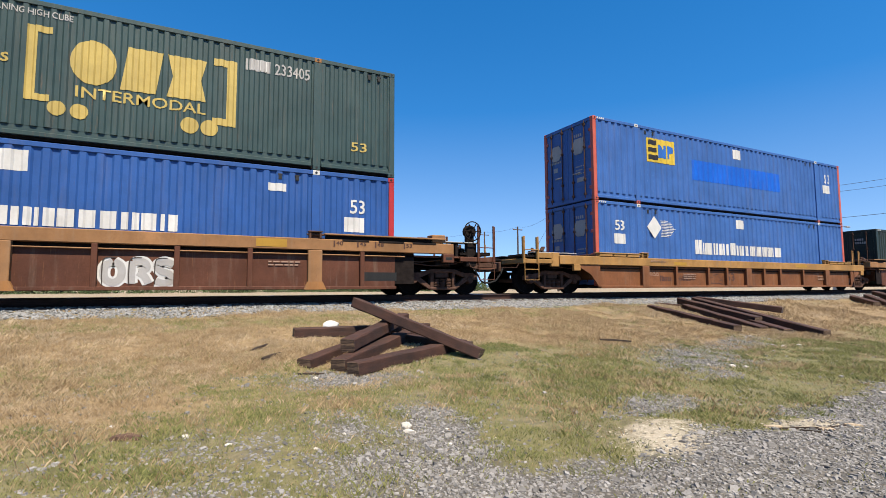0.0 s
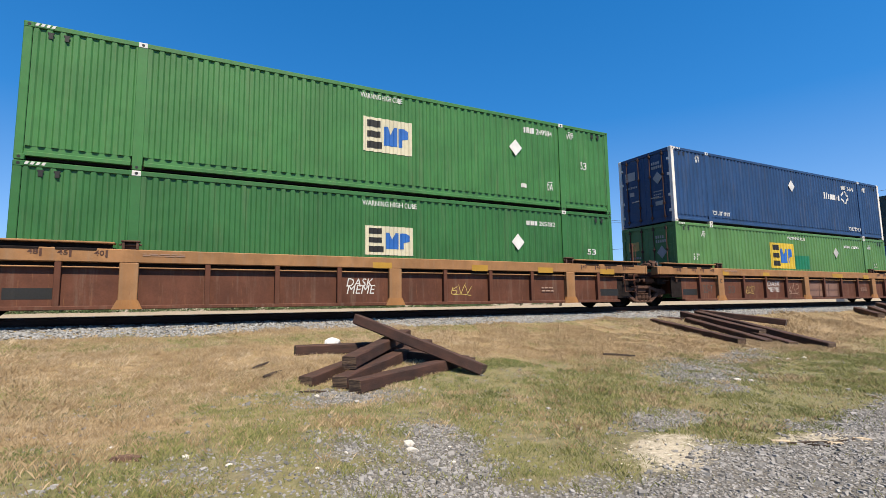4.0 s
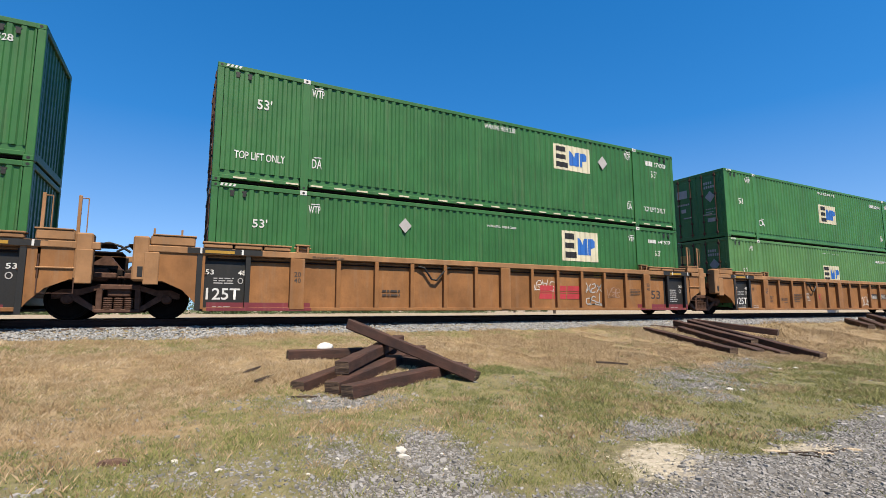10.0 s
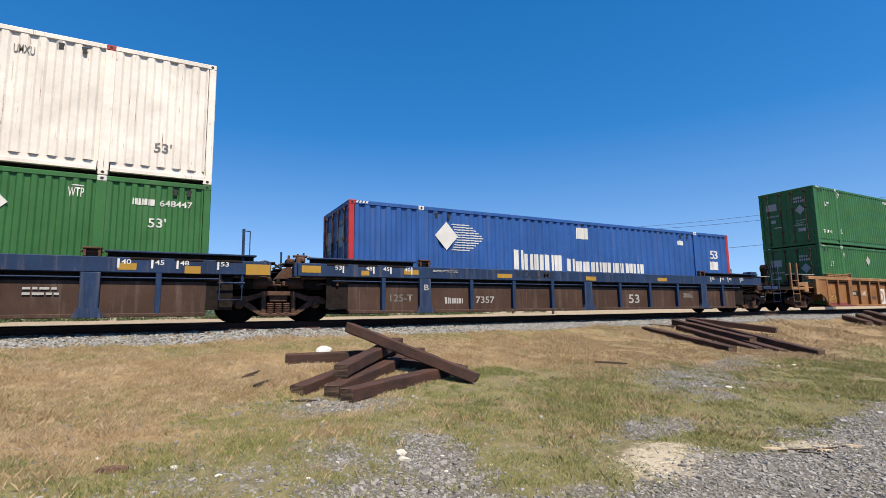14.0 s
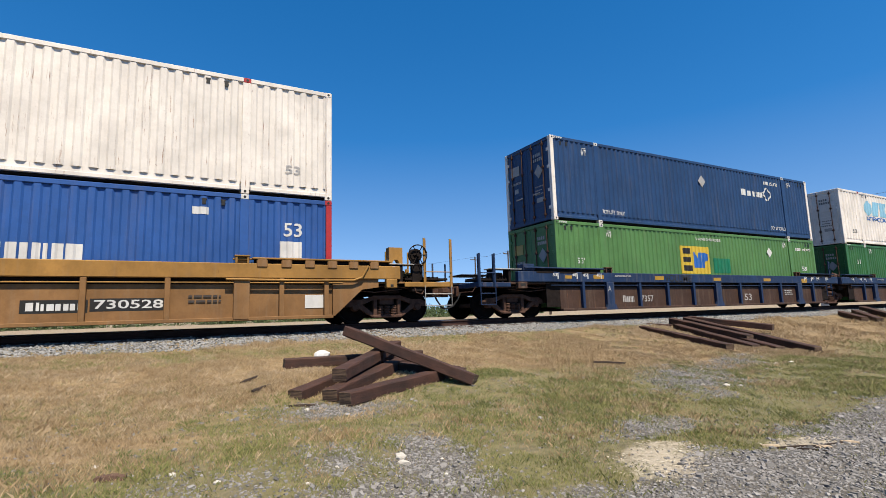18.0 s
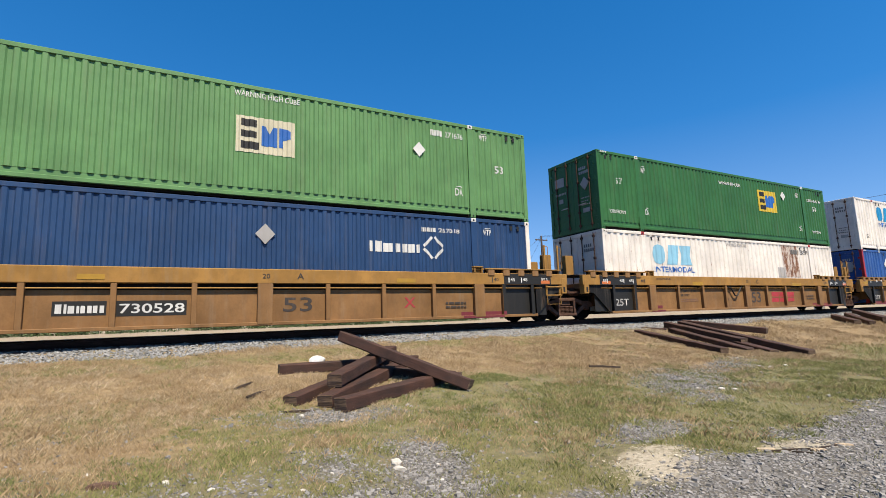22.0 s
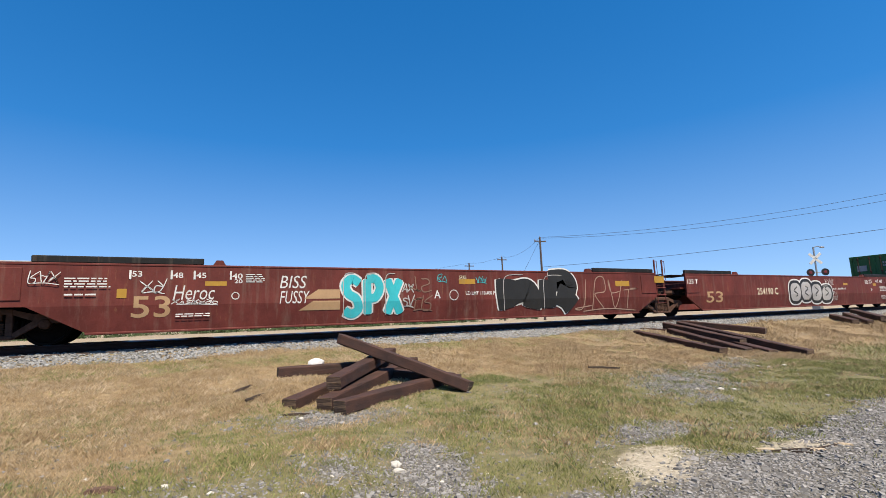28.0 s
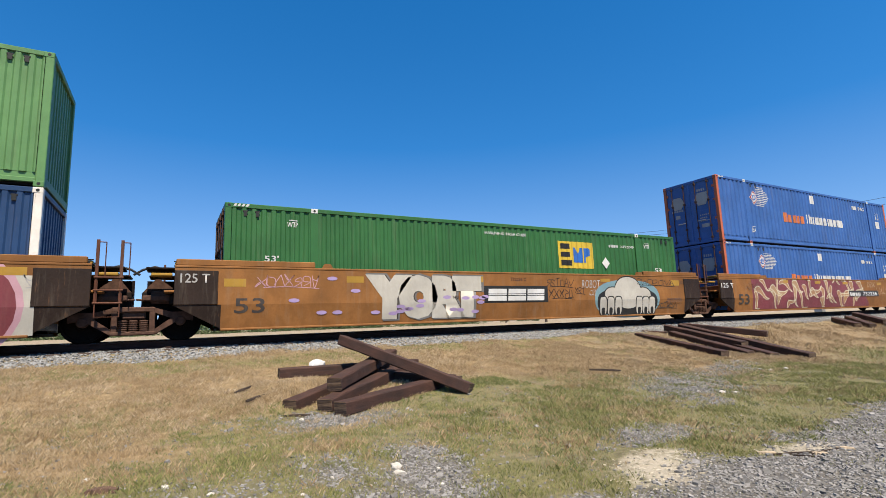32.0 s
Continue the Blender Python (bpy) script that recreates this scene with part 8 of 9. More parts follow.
for no_ in (2, 3, 4):
    # open tool boxes at the ends of the brown cars: their shaded insides painted flat black
    MARKS["%dc" % no_] = MARKS.get("%dc" % no_, []) + [("q", "black", 0.08, 0.38, 0.86, 0.60), ("q", "black", CL - 0.92, 0.38, CL - 0.02, 0.60)]
MARKS["18c"] += [("t", "53", "darktext", 0.28, 0.48, 1.05, 0.90), ("w", "darkwash", 0.9, 1.1, 2.0, 1.42)]
for row_ in [('t', '45', 'darktext', 1.21, 0.97, 1.37, 1.08), ('t', 'IL 53\'1"', 'darktext', 2.34, 0.63, 2.72, 0.75), ('t', 'IW 8\'9"', 'darktext', 2.35, 0.48, 2.66, 0.58), ('t', 'LD LMT 117800', 'darktext', 3.14, 0.55, 3.75, 0.68), ('m', 1, 'darktext', 3.49, 0.47, 3.75, 0.52), ('m', 2, 'darktext', 4.11, 0.51, 4.7, 0.69), ('m', 6, 'silver', 5.12, 0.57, 5.58, 0.94), ('t', 'X', 'red', 6.24, 0.61, 6.52, 0.88), ('m', 2, 'darktext', 5.99, 0.7, 6.16, 0.81), ('m', 2, 'silver', 1.22, 0.26, 1.6, 0.37), ('m', 2, 'silver', 0.43, 0.24, 0.73, 0.37), ('m', 1, 'darktext', 6.35, 1.36, 7.44, 1.43)]:
    MARKS["6c"].append(row_)
MARKS["8c"] += [("q", "maroon2", 0.2, 0.18, 2.3, 0.33), ("w", "gold", 0.12, 0.45, 0.85, 0.85), ("q", "white", -0.42, 0.45, -0.25, 0.66)]
MARKS["13c"] += [("t", "LD LMT 118,100", "darktext", 3.75, 0.86, 4.75, 0.95), ("t", "PER UNIT", "darktext", 3.75, 0.72, 4.35, 0.81), ("m", 2, "darkwash", 3.75, 0.52, 4.85, 0.66), ("t", "C", "darktext", 8.7, 1.22, 8.85, 1.38), ("t", "20", "darktext", 7.95, 1.25, 8.12, 1.36), ("t", "H", "darktext", 6.72, 0.52, 6.80, 0.62)]
mark_all()
for no_ in range(1, 21):
    car_prints(no_)
for no_ in (2, 3, 4, 9, 10, 11, 13, 14):
    chord_scale(no_)
for no, (car, lo, up) in U.items():
    for box_ in (lo, up):
        if box_ is not None:
            door_print(box_, box_["paint"])

# ---- ground: one sheet from the gravel at the camera up to the track and on to the horizon ----
PROFILE = [(-400, -1.3), (4, -1.22), (6.5, -1.02), (8, -0.85), (10.3, -0.52), (11.4, -0.345), (12.0, -0.265), (12.25, -0.215), (12.6, -0.19), (14.5, -0.185), (15.0, -0.22), (15.9, -0.42), (18, -0.36), (26, -0.30), (4000, -0.30)]
PY, PZ = np.array([p[0] for p in PROFILE]), np.array([p[1] for p in PROFILE])


def ground_z(x, y):
    """Height of the ground; arrays or numbers."""
    z = np.interp(y, PY, PZ)
    near = np.clip((11.2 - y) / 2.0, 0, 1) * np.clip((60 - np.abs(x)) / 30, 0, 1)
    z = z + near * (0.030 * np.sin(1.3 * x + 0.7 * y) * np.sin(0.9 * y - 0.5 * x + 1) + 0.018 * np.sin(3.1 * x - 2.2 * y + 2) + 0.010 * np.sin(6.3 * x + 5.1 * y))
    return z


def lattice(x, y, k):
    """Smooth random field, -1 to 1, on a unit lattice."""
    ix, iy = np.floor(x), np.floor(y)
    fx, fy = x - ix, y - iy
    fx, fy = fx * fx * (3 - 2 * fx), fy * fy * (3 - 2 * fy)

    def corner(a, b):
        h = np.sin(a * 127.1 + b * 311.7 + k * 74.7) * 43758.5453
        return (h - np.floor(h)) * 2 - 1
    lo = corner(ix, iy) * (1 - fx) + corner(ix + 1, iy) * fx
    hi = corner(ix, iy + 1) * (1 - fx) + corner(ix + 1, iy + 1) * fx
    return lo * (1 - fy) + hi * fy


def wobble(x, y, s, k):
    q = s / 2.6
    x, y = np.asarray(x, float), np.asarray(y, float)
    return 0.85 * lattice(x * q + 0.4 * y * q, y * q - 0.3 * x * q, k) + 0.55 * lattice(x * q * 2.1 - 0.7 * y * q, y * q * 2.1 + 0.7 * x * q, k + 5)


def blob(x, y, cx, cy, rx, ry, turn=0.0, soft=0.4):
    c, s = math.cos(radians(turn)), math.sin(radians(turn))
    u, w = ((x - cx) * c + (y - cy) * s) / rx, (-(x - cx) * s + (y - cy) * c) / ry
    d = np.sqrt(u * u + w * w) + 0.26 * wobble(x, y, 2.6, cx + cy) + 0.20 * wobble(x, y, 7.3, cx - cy) + 0.14 * wobble(x, y, 17.0, cx)
    return np.clip((1 + soft - d) / (2 * soft), 0, 1)


def covers(x, y):
    """Shares of bare gravel, pale chips, green grass and dry grass at a place."""
    w1, w2, w3 = wobble(x, y, 1.1, 0.3), wobble(x, y, 2.7, 1.9), wobble(x, y, 8.0, 0.9)
    # gravel lane at the foot, wider to the right
    edge = 3.05 + 0.07 * np.clip(x - 4.0, 0, 14) + 0.16 * w1 + 0.14 * w2 + 0.08 * w3 + 1.15 * np.clip((2.75 - x) / 1.3, 0, 1)
    gravel = np.clip((edge - y) / 0.45 + 0.5, 0, 1)
    gravel = np.maximum(gravel, 0.95 * blob(x, y, 2.2, 4.55, 0.42, 0.95, -12))
    gravel = np.maximum(gravel, 0.70 * blob(x, y, 0.6, 4.75, 1.3, 0.45, 8))
    gravel = np.maximum(gravel, 0.80 * blob(x, y, 1.75, 6.60, 1.05, 0.36, -15))
    gravel = np.maximum(gravel, 0.75 * blob(x, y, 8.0, 5.8, 1.15, 0.80, 25))
    gravel = np.maximum(gravel, 0.65 * blob(x, y, 9.6, 6.5, 2.2, 0.40, 8))
    gravel = np.maximum(gravel, 0.75 * blob(x, y, 5.0, 4.2, 0.75, 0.28, 10))
    gravel = np.maximum(gravel, 0.40 * blob(x, y, -0.7, 6.9, 0.5, 0.25, 0))
    gravel = gravel * (1 - 0.55 * np.clip((1.7 - x) / 0.8, 0, 1))
    gravel = np.clip(gravel + 0.25 * w3 * (gravel > 0.05) * (gravel < 0.95), 0, 1)
    pale = np.maximum(blob(x, y, 3.98, 3.28, 0.58, 0.32, 28, 0.55), np.maximum(0.8 * blob(x, y, 5.75, 2.9, 0.5, 0.2, -25), 0.22 * blob(x, y, 1.45, 4.15, 0.45, 0.25, 20)))
    pale = np.maximum(pale, 0.15 * blob(x, y, 2.4, 4.9, 0.35, 0.25, 0))
    dry = np.clip((y - (6.75 + 0.75 * np.clip((x - 2.6) / 1.2, 0, 1) * np.clip((9.5 - x) / 2.0, 0, 1) + 0.6 * w1 + 0.5 * w2 + 0.2 * w3)) / 1.4 + 0.5, 0, 1)
    dry = np.maximum(dry, np.clip((1.7 - x + 0.6 * w2 + 0.3 * w3) / 1.6, 0, 1) * np.clip((y - 5.0) / 1.2, 0, 1))
    dry = dry * (1 - 0.60 * blob(x, y, -1.4, 7.6, 1.5, 0.7, 0, 0.8)) * (1 - 0.55 * blob(x, y, -0.9, 5.0, 1.6, 0.6, 0, 0.7)) * (1 - 0.7 * blob(x, y, 0.75, 4.9, 0.55, 0.35, 0, 0.5)) * (1 - 0.9 * blob(x, y, 4.75, 7.4, 0.5, 0.25, 0)) * (1 - 0.7 * blob(x, y, 5.3, 7.3, 1.3, 0.40, 0)) * (1 - 0.55 * blob(x, y, 1.5, 10.6, 2.5, 0.5, 0)) * (1 - 0.5 * blob(x, y, 9.0, 9.0, 2.0, 0.35, 0))
    dry = np.clip(dry + 0.22 * np.clip(w2 + 0.3 * w3, 0, 1) * (y > 4.2), 0, 1)
    dry = dry * (1 - 0.55 * np.clip((y - 10.1 + 0.5 * w1) / 0.5, 0, 1) * np.clip(0.55 + 0.6 * w2, 0, 1))
    green = np.clip(1 - dry, 0, 1)
    return gravel, pale, green, dry


def grid_mesh(name, xs, ys, m):
    X, Y = np.meshgrid(xs, ys)
    Z = ground_z(X, Y)
    nx, ny = len(xs), len(ys)
    me = bpy.data.meshes.new(name)
    co = np.stack([X, Y, Z], -1).reshape(-1, 3).astype(np.float32)
    i = (np.arange(ny - 1)[:, None] * nx + np.arange(nx - 1)[None, :]).ravel()
    q = np.stack([i, i + 1, i + nx + 1, i + nx], -1).ravel()
    me.vertices.add(len(co))
    me.vertices.foreach_set("co", co.ravel())
    me.loops.add(len(q))
    me.loops.foreach_set("vertex_index", q.astype(np.int32))
    me.polygons.add(len(i))
    me.polygons.foreach_set("loop_start", (np.arange(len(i)) * 4).astype(np.int32))
    me.update(calc_edges=True)
    me.polygons.foreach_set("use_smooth", [True] * len(i))
    g, p, gr, d = covers(X, Y)
    g = np.where(Y > 11.0, 0, g)
    p, d = np.where(Y > 17, 0.58, p), np.where(Y > 17, 1, d)
    for nm, val in (("gravel", g), ("chips", p), ("dry", d)):
        a = me.attributes.new(nm, "FLOAT", "POINT")
        a.data.foreach_set("value", val.ravel().astype(np.float32))
    me.materials.append(m)
    me.validate()
    return me


def ground_material():
    m, nt, nn, ln, bsdf = nodes_of("mixed_verge")

    def attr(nm):
        a = nn.new("ShaderNodeAttribute")
        a.attribute_name = nm
        return a.outputs["Fac"]
    big, mid, fine = noise_of(nt, 1.3, 5), noise_of(nt, 9, 5, 0.7), noise_of(nt, 70, 4, 0.75)
    soil = mixer(nt, ramp(nt, mid, 0.35, 0.65), (0.093, 0.0735, 0.054), (0.165, 0.132, 0.0989))
    straw = mixer(nt, ramp(nt, mid, 0.35, 0.65), (0.140, 0.095, 0.0445), (0.262, 0.188, 0.103))
    greens = mixer(nt, ramp(nt, mid, 0.35, 0.7), (0.078, 0.073, 0.0268), (0.174, 0.151, 0.067))
    turf = mixer(nt, attr("dry"), greens, straw)
    turf = mixer(nt, times_node(nt, ramp(nt, big, 0.5, 0.72), 0.6), turf, soil)
    vor = nn.new("ShaderNodeTexVoronoi")
    vor.inputs["Scale"].default_value = 30
    tc = nn.new("ShaderNodeTexCoord")
    ln.new(tc.outputs["Object"], vor.inputs["Vector"])
    rnd = nn.new("ShaderNodeSeparateColor")
    ln.new(vor.outputs["Color"], rnd.inputs[0])
    stones = mixer(nt, rnd.outputs[0], (0.098, 0.088, 0.074), (0.185, 0.168, 0.148))
    stones = mixer(nt, ramp(nt, vor.outputs["Distance"], 0.25, 0.6), stones, (0.066, 0.060, 0.053))
    c = mixer(nt, ramp(nt, attr("gravel"), 0.25, 0.75), turf, stones)
    pale = mixer(nt, ramp(nt, fine, 0.35, 0.65), (0.269, 0.226, 0.162), (0.409, 0.366, 0.291))
    c = mixer(nt, ramp(nt, times_node(nt, attr("chips"), mid), 0.22, 0.45), c, pale)
    c = mixer(nt, times_node(nt, ramp(nt, fine, 0.5, 0.7), 0.35), c, (0.0626, 0.0532, 0.0376))
    ln.new(c, bsdf.inputs["Base Color"])
    bsdf.inputs["Roughness"].default_value = 0.95
    bump_of(nt, bsdf, fine, 0.6, 0.02)
    return m


MAT["ground"] = ground_material()
xs = np.concatenate([-4000 + np.arange(10) * 395, np.arange(-40, -6, 1.0), np.arange(-6, 16, 0.10), np.arange(16, 40, 0.4), np.arange(40, 120, 4), np.array([160, 260, 500, 1000, 2000, 4000])])
ys = np.concatenate([np.array([-4000, -1000, -300, -100, -40, -20, -10, -5]), np.arange(-3, 1.5, 0.5), np.arange(1.5, 12.2, 0.10), np.arange(12.2, 19, 0.4), np.arange(19, 60, 4), np.array([80, 140, 300, 800, 2000, 4000])])
tagged(new("ground", grid_mesh("ground", xs, ys, MAT["ground"])), "dry grass verge with gravel patches rising to the track", "ground", kind="structure")


def scatter(name, n, box, keep, shape, m, label, category, seed, parent=None):
    """Many small pieces in one mesh. shape: (verts k x 3, faces f x c); keep(x, y, rng) -> size or 0."""
    rng = np.random.default_rng(seed)
    x, y = rng.uniform(box[0], box[1], n), rng.uniform(box[2], box[3], n)
    size = keep(x, y, rng)
    ok = size > 0
    x, y, size = x[ok], y[ok], size[ok]
    k = len(x)
    base, faces = np.array(shape[0], float), np.array(shape[1])
    a = rng.uniform(0, 2 * np.pi, k)
    ca, sa = np.cos(a), np.sin(a)
    v = np.repeat(base[None], k, 0) * size[:, None, None]
    v *= rng.uniform(0.65, 1.35, (k, 1, 3))
    v += rng.normal(0, 0.10, v.shape) * size[:, None, None]
    tilt = rng.normal(0, 0.35, k)
    vy = v[..., 1] * np.cos(tilt)[:, None] - v[..., 2] * np.sin(tilt)[:, None]
    vz = v[..., 1] * np.sin(tilt)[:, None] + v[..., 2] * np.cos(tilt)[:, None]
    out = np.empty_like(v)
    out[..., 0] = v[..., 0] * ca[:, None] - vy * sa[:, None] + x[:, None]
    out[..., 1] = v[..., 0] * sa[:, None] + vy * ca[:, None] + y[:, None]
    out[..., 2] = vz + ground_z(x, y)[:, None]
    return raw_mesh(name, out.reshape(-1, 3), (faces[None] + (np.arange(k) * len(base))[:, None, None]).reshape(-1, faces.shape[1]), m, label, category)


def raw_mesh(name, co, faces, m, label, category):
    me = bpy.data.meshes.new(name)
    me.vertices.add(len(co))
    me.vertices.foreach_set("co", np.asarray(co, np.float32).ravel())
    c = faces.shape[1]
    me.loops.add(faces.size)
    me.loops.foreach_set("vertex_index", faces.astype(np.int32).ravel())
    me.polygons.add(len(faces))
    me.polygons.foreach_set("loop_start", (np.arange(len(faces)) * c).astype(np.int32))
    me.update(calc_edges=True)
    me.shade_flat()
    me.materials.append(m)
    return tagged(new(name, me), label, category, kind="stuff")


def stone_material(name, lo, hi):
    m, nt, nn, ln, bsdf = nodes_of(name)
    g = nn.new("ShaderNodeNewGeometry")
    r = g.outputs["Random Per Island"]
    c = mixer(nt, r, lo, hi)
    f = ramp(nt, noise_of(nt, 60, 4), 0.3, 0.7)
    ln.new(mixer(nt, times_node(nt, f, 0.4), c, shade(lo, 0.8)), bsdf.inputs["Base Color"])
    bsdf.inputs["Roughness"].default_value = 0.9
    return m


def blade_material(name, lo, hi):
    m, nt, nn, ln, bsdf = nodes_of(name)
    g = nn.new("ShaderNodeNewGeometry")
    c = mixer(nt, g.outputs["Random Per Island"], lo, hi)
    big = ramp(nt, noise_of(nt, 1.7, 5, 0.65), 0.35, 0.65)
    c = mixer(nt, times_node(nt, big, 0.42), c, (lo[0] * 1.0, lo[1] * 0.84, lo[2] * 0.7))
    mid = ramp(nt, noise_of(nt, 5.0, 3), 0.45, 0.7)
    c = mixer(nt, times_node(nt, mid, 0.35), c, shade(hi, 1.1))
    ln.new(c, bsdf.inputs["Base Color"])
    bsdf.inputs["Roughness"].default_value = 0.75
    return m


STONE = ([(1, 0, 0.15), (-1, 0.1, 0.1), (0.1, 0.9, 0.2), (-0.1, -0.9, 0.15), (0.1, 0.05, 0.75), (0, 0, -0.4)],
         [(0, 2, 4), (2, 1, 4), (1, 3, 4), (3, 0, 4), (2, 0, 5), (1, 2, 5), (3, 1, 5), (0, 3, 5)])
# a blocky broken stone
CRUSHED = ([(-0.8, -0.7, -0.4), (0.75, -0.8, -0.4), (0.85, 0.7, -0.4), (-0.7, 0.75, -0.4), (-0.6, -0.55, 0.5), (0.65, -0.5, 0.6), (0.5, 0.6, 0.55), (-0.65, 0.5, 0.45)],
           [(4, 5, 6, 7), (0, 1, 5, 4), (1, 2, 6, 5), (2, 3, 7, 6), (3, 0, 4, 7)])
MAT["ballast"] = stone_material("grey_ballast_stone", (0.08411, 0.08411, 0.08351), (0.2821, 0.2821, 0.2769))
MAT["gravel"] = stone_material("grey_crushed_gravel", (0.094, 0.089, 0.084), (0.270, 0.258, 0.247))
MAT["blade_dry"] = blade_material("dry_grass", (0.170, 0.112, 0.050), (0.425, 0.322, 0.192))
MAT["blade_green"] = blade_material("green_grass", (0.076, 0.091, 0.020), (0.278, 0.270, 0.096))


MAT["chip"] = stone_material("pale_wood_chips", (0.280, 0.237, 0.167), (0.441, 0.409, 0.334))
CHIP = ([(1, -0.35, 0.08), (1, 0.35, 0.1), (-1, 0.3, 0.12), (-1, -0.3, 0.05)], [(0, 1, 2, 3)])
scatter("wood_chips", 26000, (0.8, 6.6, 2.4, 5.2), lambda x, y, rng: np.where(rng.random(len(x)) < covers(x, y)[1] ** 1.5, rng.uniform(0.006, 0.020, len(x)), 0), CHIP, MAT["chip"], "pale scattered wood chips on the gravel", "wood chips", 9)


def keep_gravel(x, y, rng):
    g, p, gr, d = covers(x, y)
    return np.where((rng.random(len(x)) < (g * 0.95 + 0.03)) & (rng.random(len(x)) > p * 0.8), rng.uniform(0.007, 0.019, len(x)) * (1 + (rng.random(len(x)) < 0.06)), 0)


scatter("gravel", 150000, (-2.5, 13, 1.6, 7.4), keep_gravel, CRUSHED, MAT["gravel"], "loose grey-brown crushed gravel at the verge", "gravel", 5)
scatter("ballast", 48000, (-9, 60, 11.15, 12.70), lambda x, y, rng: np.where(y > 11.25 + 0.16 * wobble(x, y, 1.9, 2), rng.uniform(0.020, 0.045, len(x)), 0), STONE, MAT["ballast"], "pale grey crushed stone ballast of the track", "ballast", 6)
scatter("ballast", 9000, (-9, 60, 12.95, 15.2), lambda x, y, rng: rng.uniform(0.022, 0.045, len(x)), STONE, MAT["ballast"], "pale grey crushed stone between the rails", "ballast", 7)


def grass(name, n, box, want, height, m, label, seed):
    rng = np.random.default_rng(seed)
    x, y = rng.uniform(box[0], box[1], n), rng.uniform(box[2], box[3], n)
    ok = rng.random(n) < want(x, y)
    x, y = x[ok], y[ok]
    k = len(x)
    tuft = np.clip(0.75 + 0.5 * wobble(x, y, 2.4, seed) + 0.45 * wobble(x, y, 9.0, seed + 1), 0.22, 1.9)
    h = height * tuft * rng.uniform(0.5, 1.3, k)
    a, lean = rng.uniform(0, 2 * np.pi, k), rng.uniform(0.12, 0.85, k)
    w = rng.uniform(0.0008, 0.0016, k) * (1 + 0.05 * np.hypot(x, y))
    dx, dy = np.cos(a), np.sin(a)
    px, py = -np.sin(a + 0.6), np.cos(a + 0.6)
    z = ground_z(x, y) - 0.008
    co = np.empty((k, 4, 3))
    for i, (s, t) in enumerate(((-1, 0), (1, 0), (0.5, 0.6), (0, 1))):
        b = lean * h * t * t
        co[:, i, 0], co[:, i, 1], co[:, i, 2] = x + px * w * s + dx * b, y + py * w * s + dy * b, z + h * t * np.sqrt(np.clip(1 - (lean * t * 0.55) ** 2, 0.12, 1))
    f = np.array([(0, 1, 2), (0, 2, 3)])
    return raw_mesh(name, co.reshape(-1, 3), (f[None] + (np.arange(k) * 4)[:, None, None]).reshape(-1, 3), m, label, "grass")


def want_dry(x, y):
    g, p, gr, d = covers(x, y)
    return np.clip(d * 1.0 + 0.10, 0, 1) * (1 - 0.92 * g) * (1 - p) * np.clip((11.5 + 0.25 * wobble(x, y, 1.9, 2) - y) / 0.4, 0, 1)


def want_green(x, y):
    g, p, gr, d = covers(x, y)
    return np.clip(gr * (1.0 + 0.4 * wobble(x, y, 1.5, 4)) + 0.05, 0, 1) * (1 - 0.93 * g) * (1 - p) * np.clip((11.5 - y) / 0.4, 0, 1)


grass("dry_grass", 560000, (-5, 14, 3.2, 11.6), want_dry, 0.058, MAT["blade_dry"], "dry straw-coloured grass on the bank", 11)
grass("dry_grass", 110000, (14, 40, 3.5, 11.6), want_dry, 0.10, MAT["blade_dry"], "dry straw-coloured grass further along the bank", 12)
grass("green_grass", 470000, (-4, 14, 1.8, 11.4), want_green, 0.046, MAT["blade_green"], "short patchy green grass in the verge", 13)
grass("green_grass", 40000, (14, 40, 3.0, 8.0), want_green, 0.08, MAT["blade_green"], "short patchy green grass further along", 14)


def tufts(name, clumps, box, want, height, spread, m, label, seed):
    """Clumps of longer blades that lean outwards."""
    rng = np.random.default_rng(seed)
    cx, cy = rng.uniform(box[0], box[1], clumps), rng.uniform(box[2], box[3], clumps)
    ok = rng.random(clumps) < want(cx, cy)
    cx, cy = cx[ok], cy[ok]
    n = rng.integers(25, 70, len(cx))
    i = np.repeat(np.arange(len(cx)), n)
    k = len(i)
    size = rng.uniform(0.5, 1.25, len(cx))[i]
    a, r = rng.uniform(0, 2 * np.pi, k), np.sqrt(rng.random(k)) * spread * size
    x, y = cx[i] + np.cos(a) * r, cy[i] + np.sin(a) * r
    h = height * size * rng.uniform(0.5, 1.2, k)
    lean = rng.uniform(0.1, 0.9, k)
    a = a + rng.normal(0, 0.7, k)
    w = rng.uniform(0.0007, 0.0014, k) * (1 + 0.05 * np.hypot(x, y))
    dx, dy, px, py = np.cos(a), np.sin(a), -np.sin(a + 0.6), np.cos(a + 0.6)
    z = ground_z(x, y) - 0.008
    co = np.empty((k, 4, 3))
    for j, (s, t) in enumerate(((-1, 0), (1, 0), (0.5, 0.6), (0, 1))):
        b = lean * h * t * t
        co[:, j, 0], co[:, j, 1], co[:, j, 2] = x + px * w * s + dx * b, y + py * w * s + dy * b, z + h * t * np.sqrt(np.clip(1 - (lean * t * 0.55) ** 2, 0.12, 1))
    f = np.array([(0, 1, 2), (0, 2, 3)])
    return raw_mesh(name, co.reshape(-1, 3), (f[None] + (np.arange(k) * 4)[:, None, None]).reshape(-1, 3), m, label, "grass")


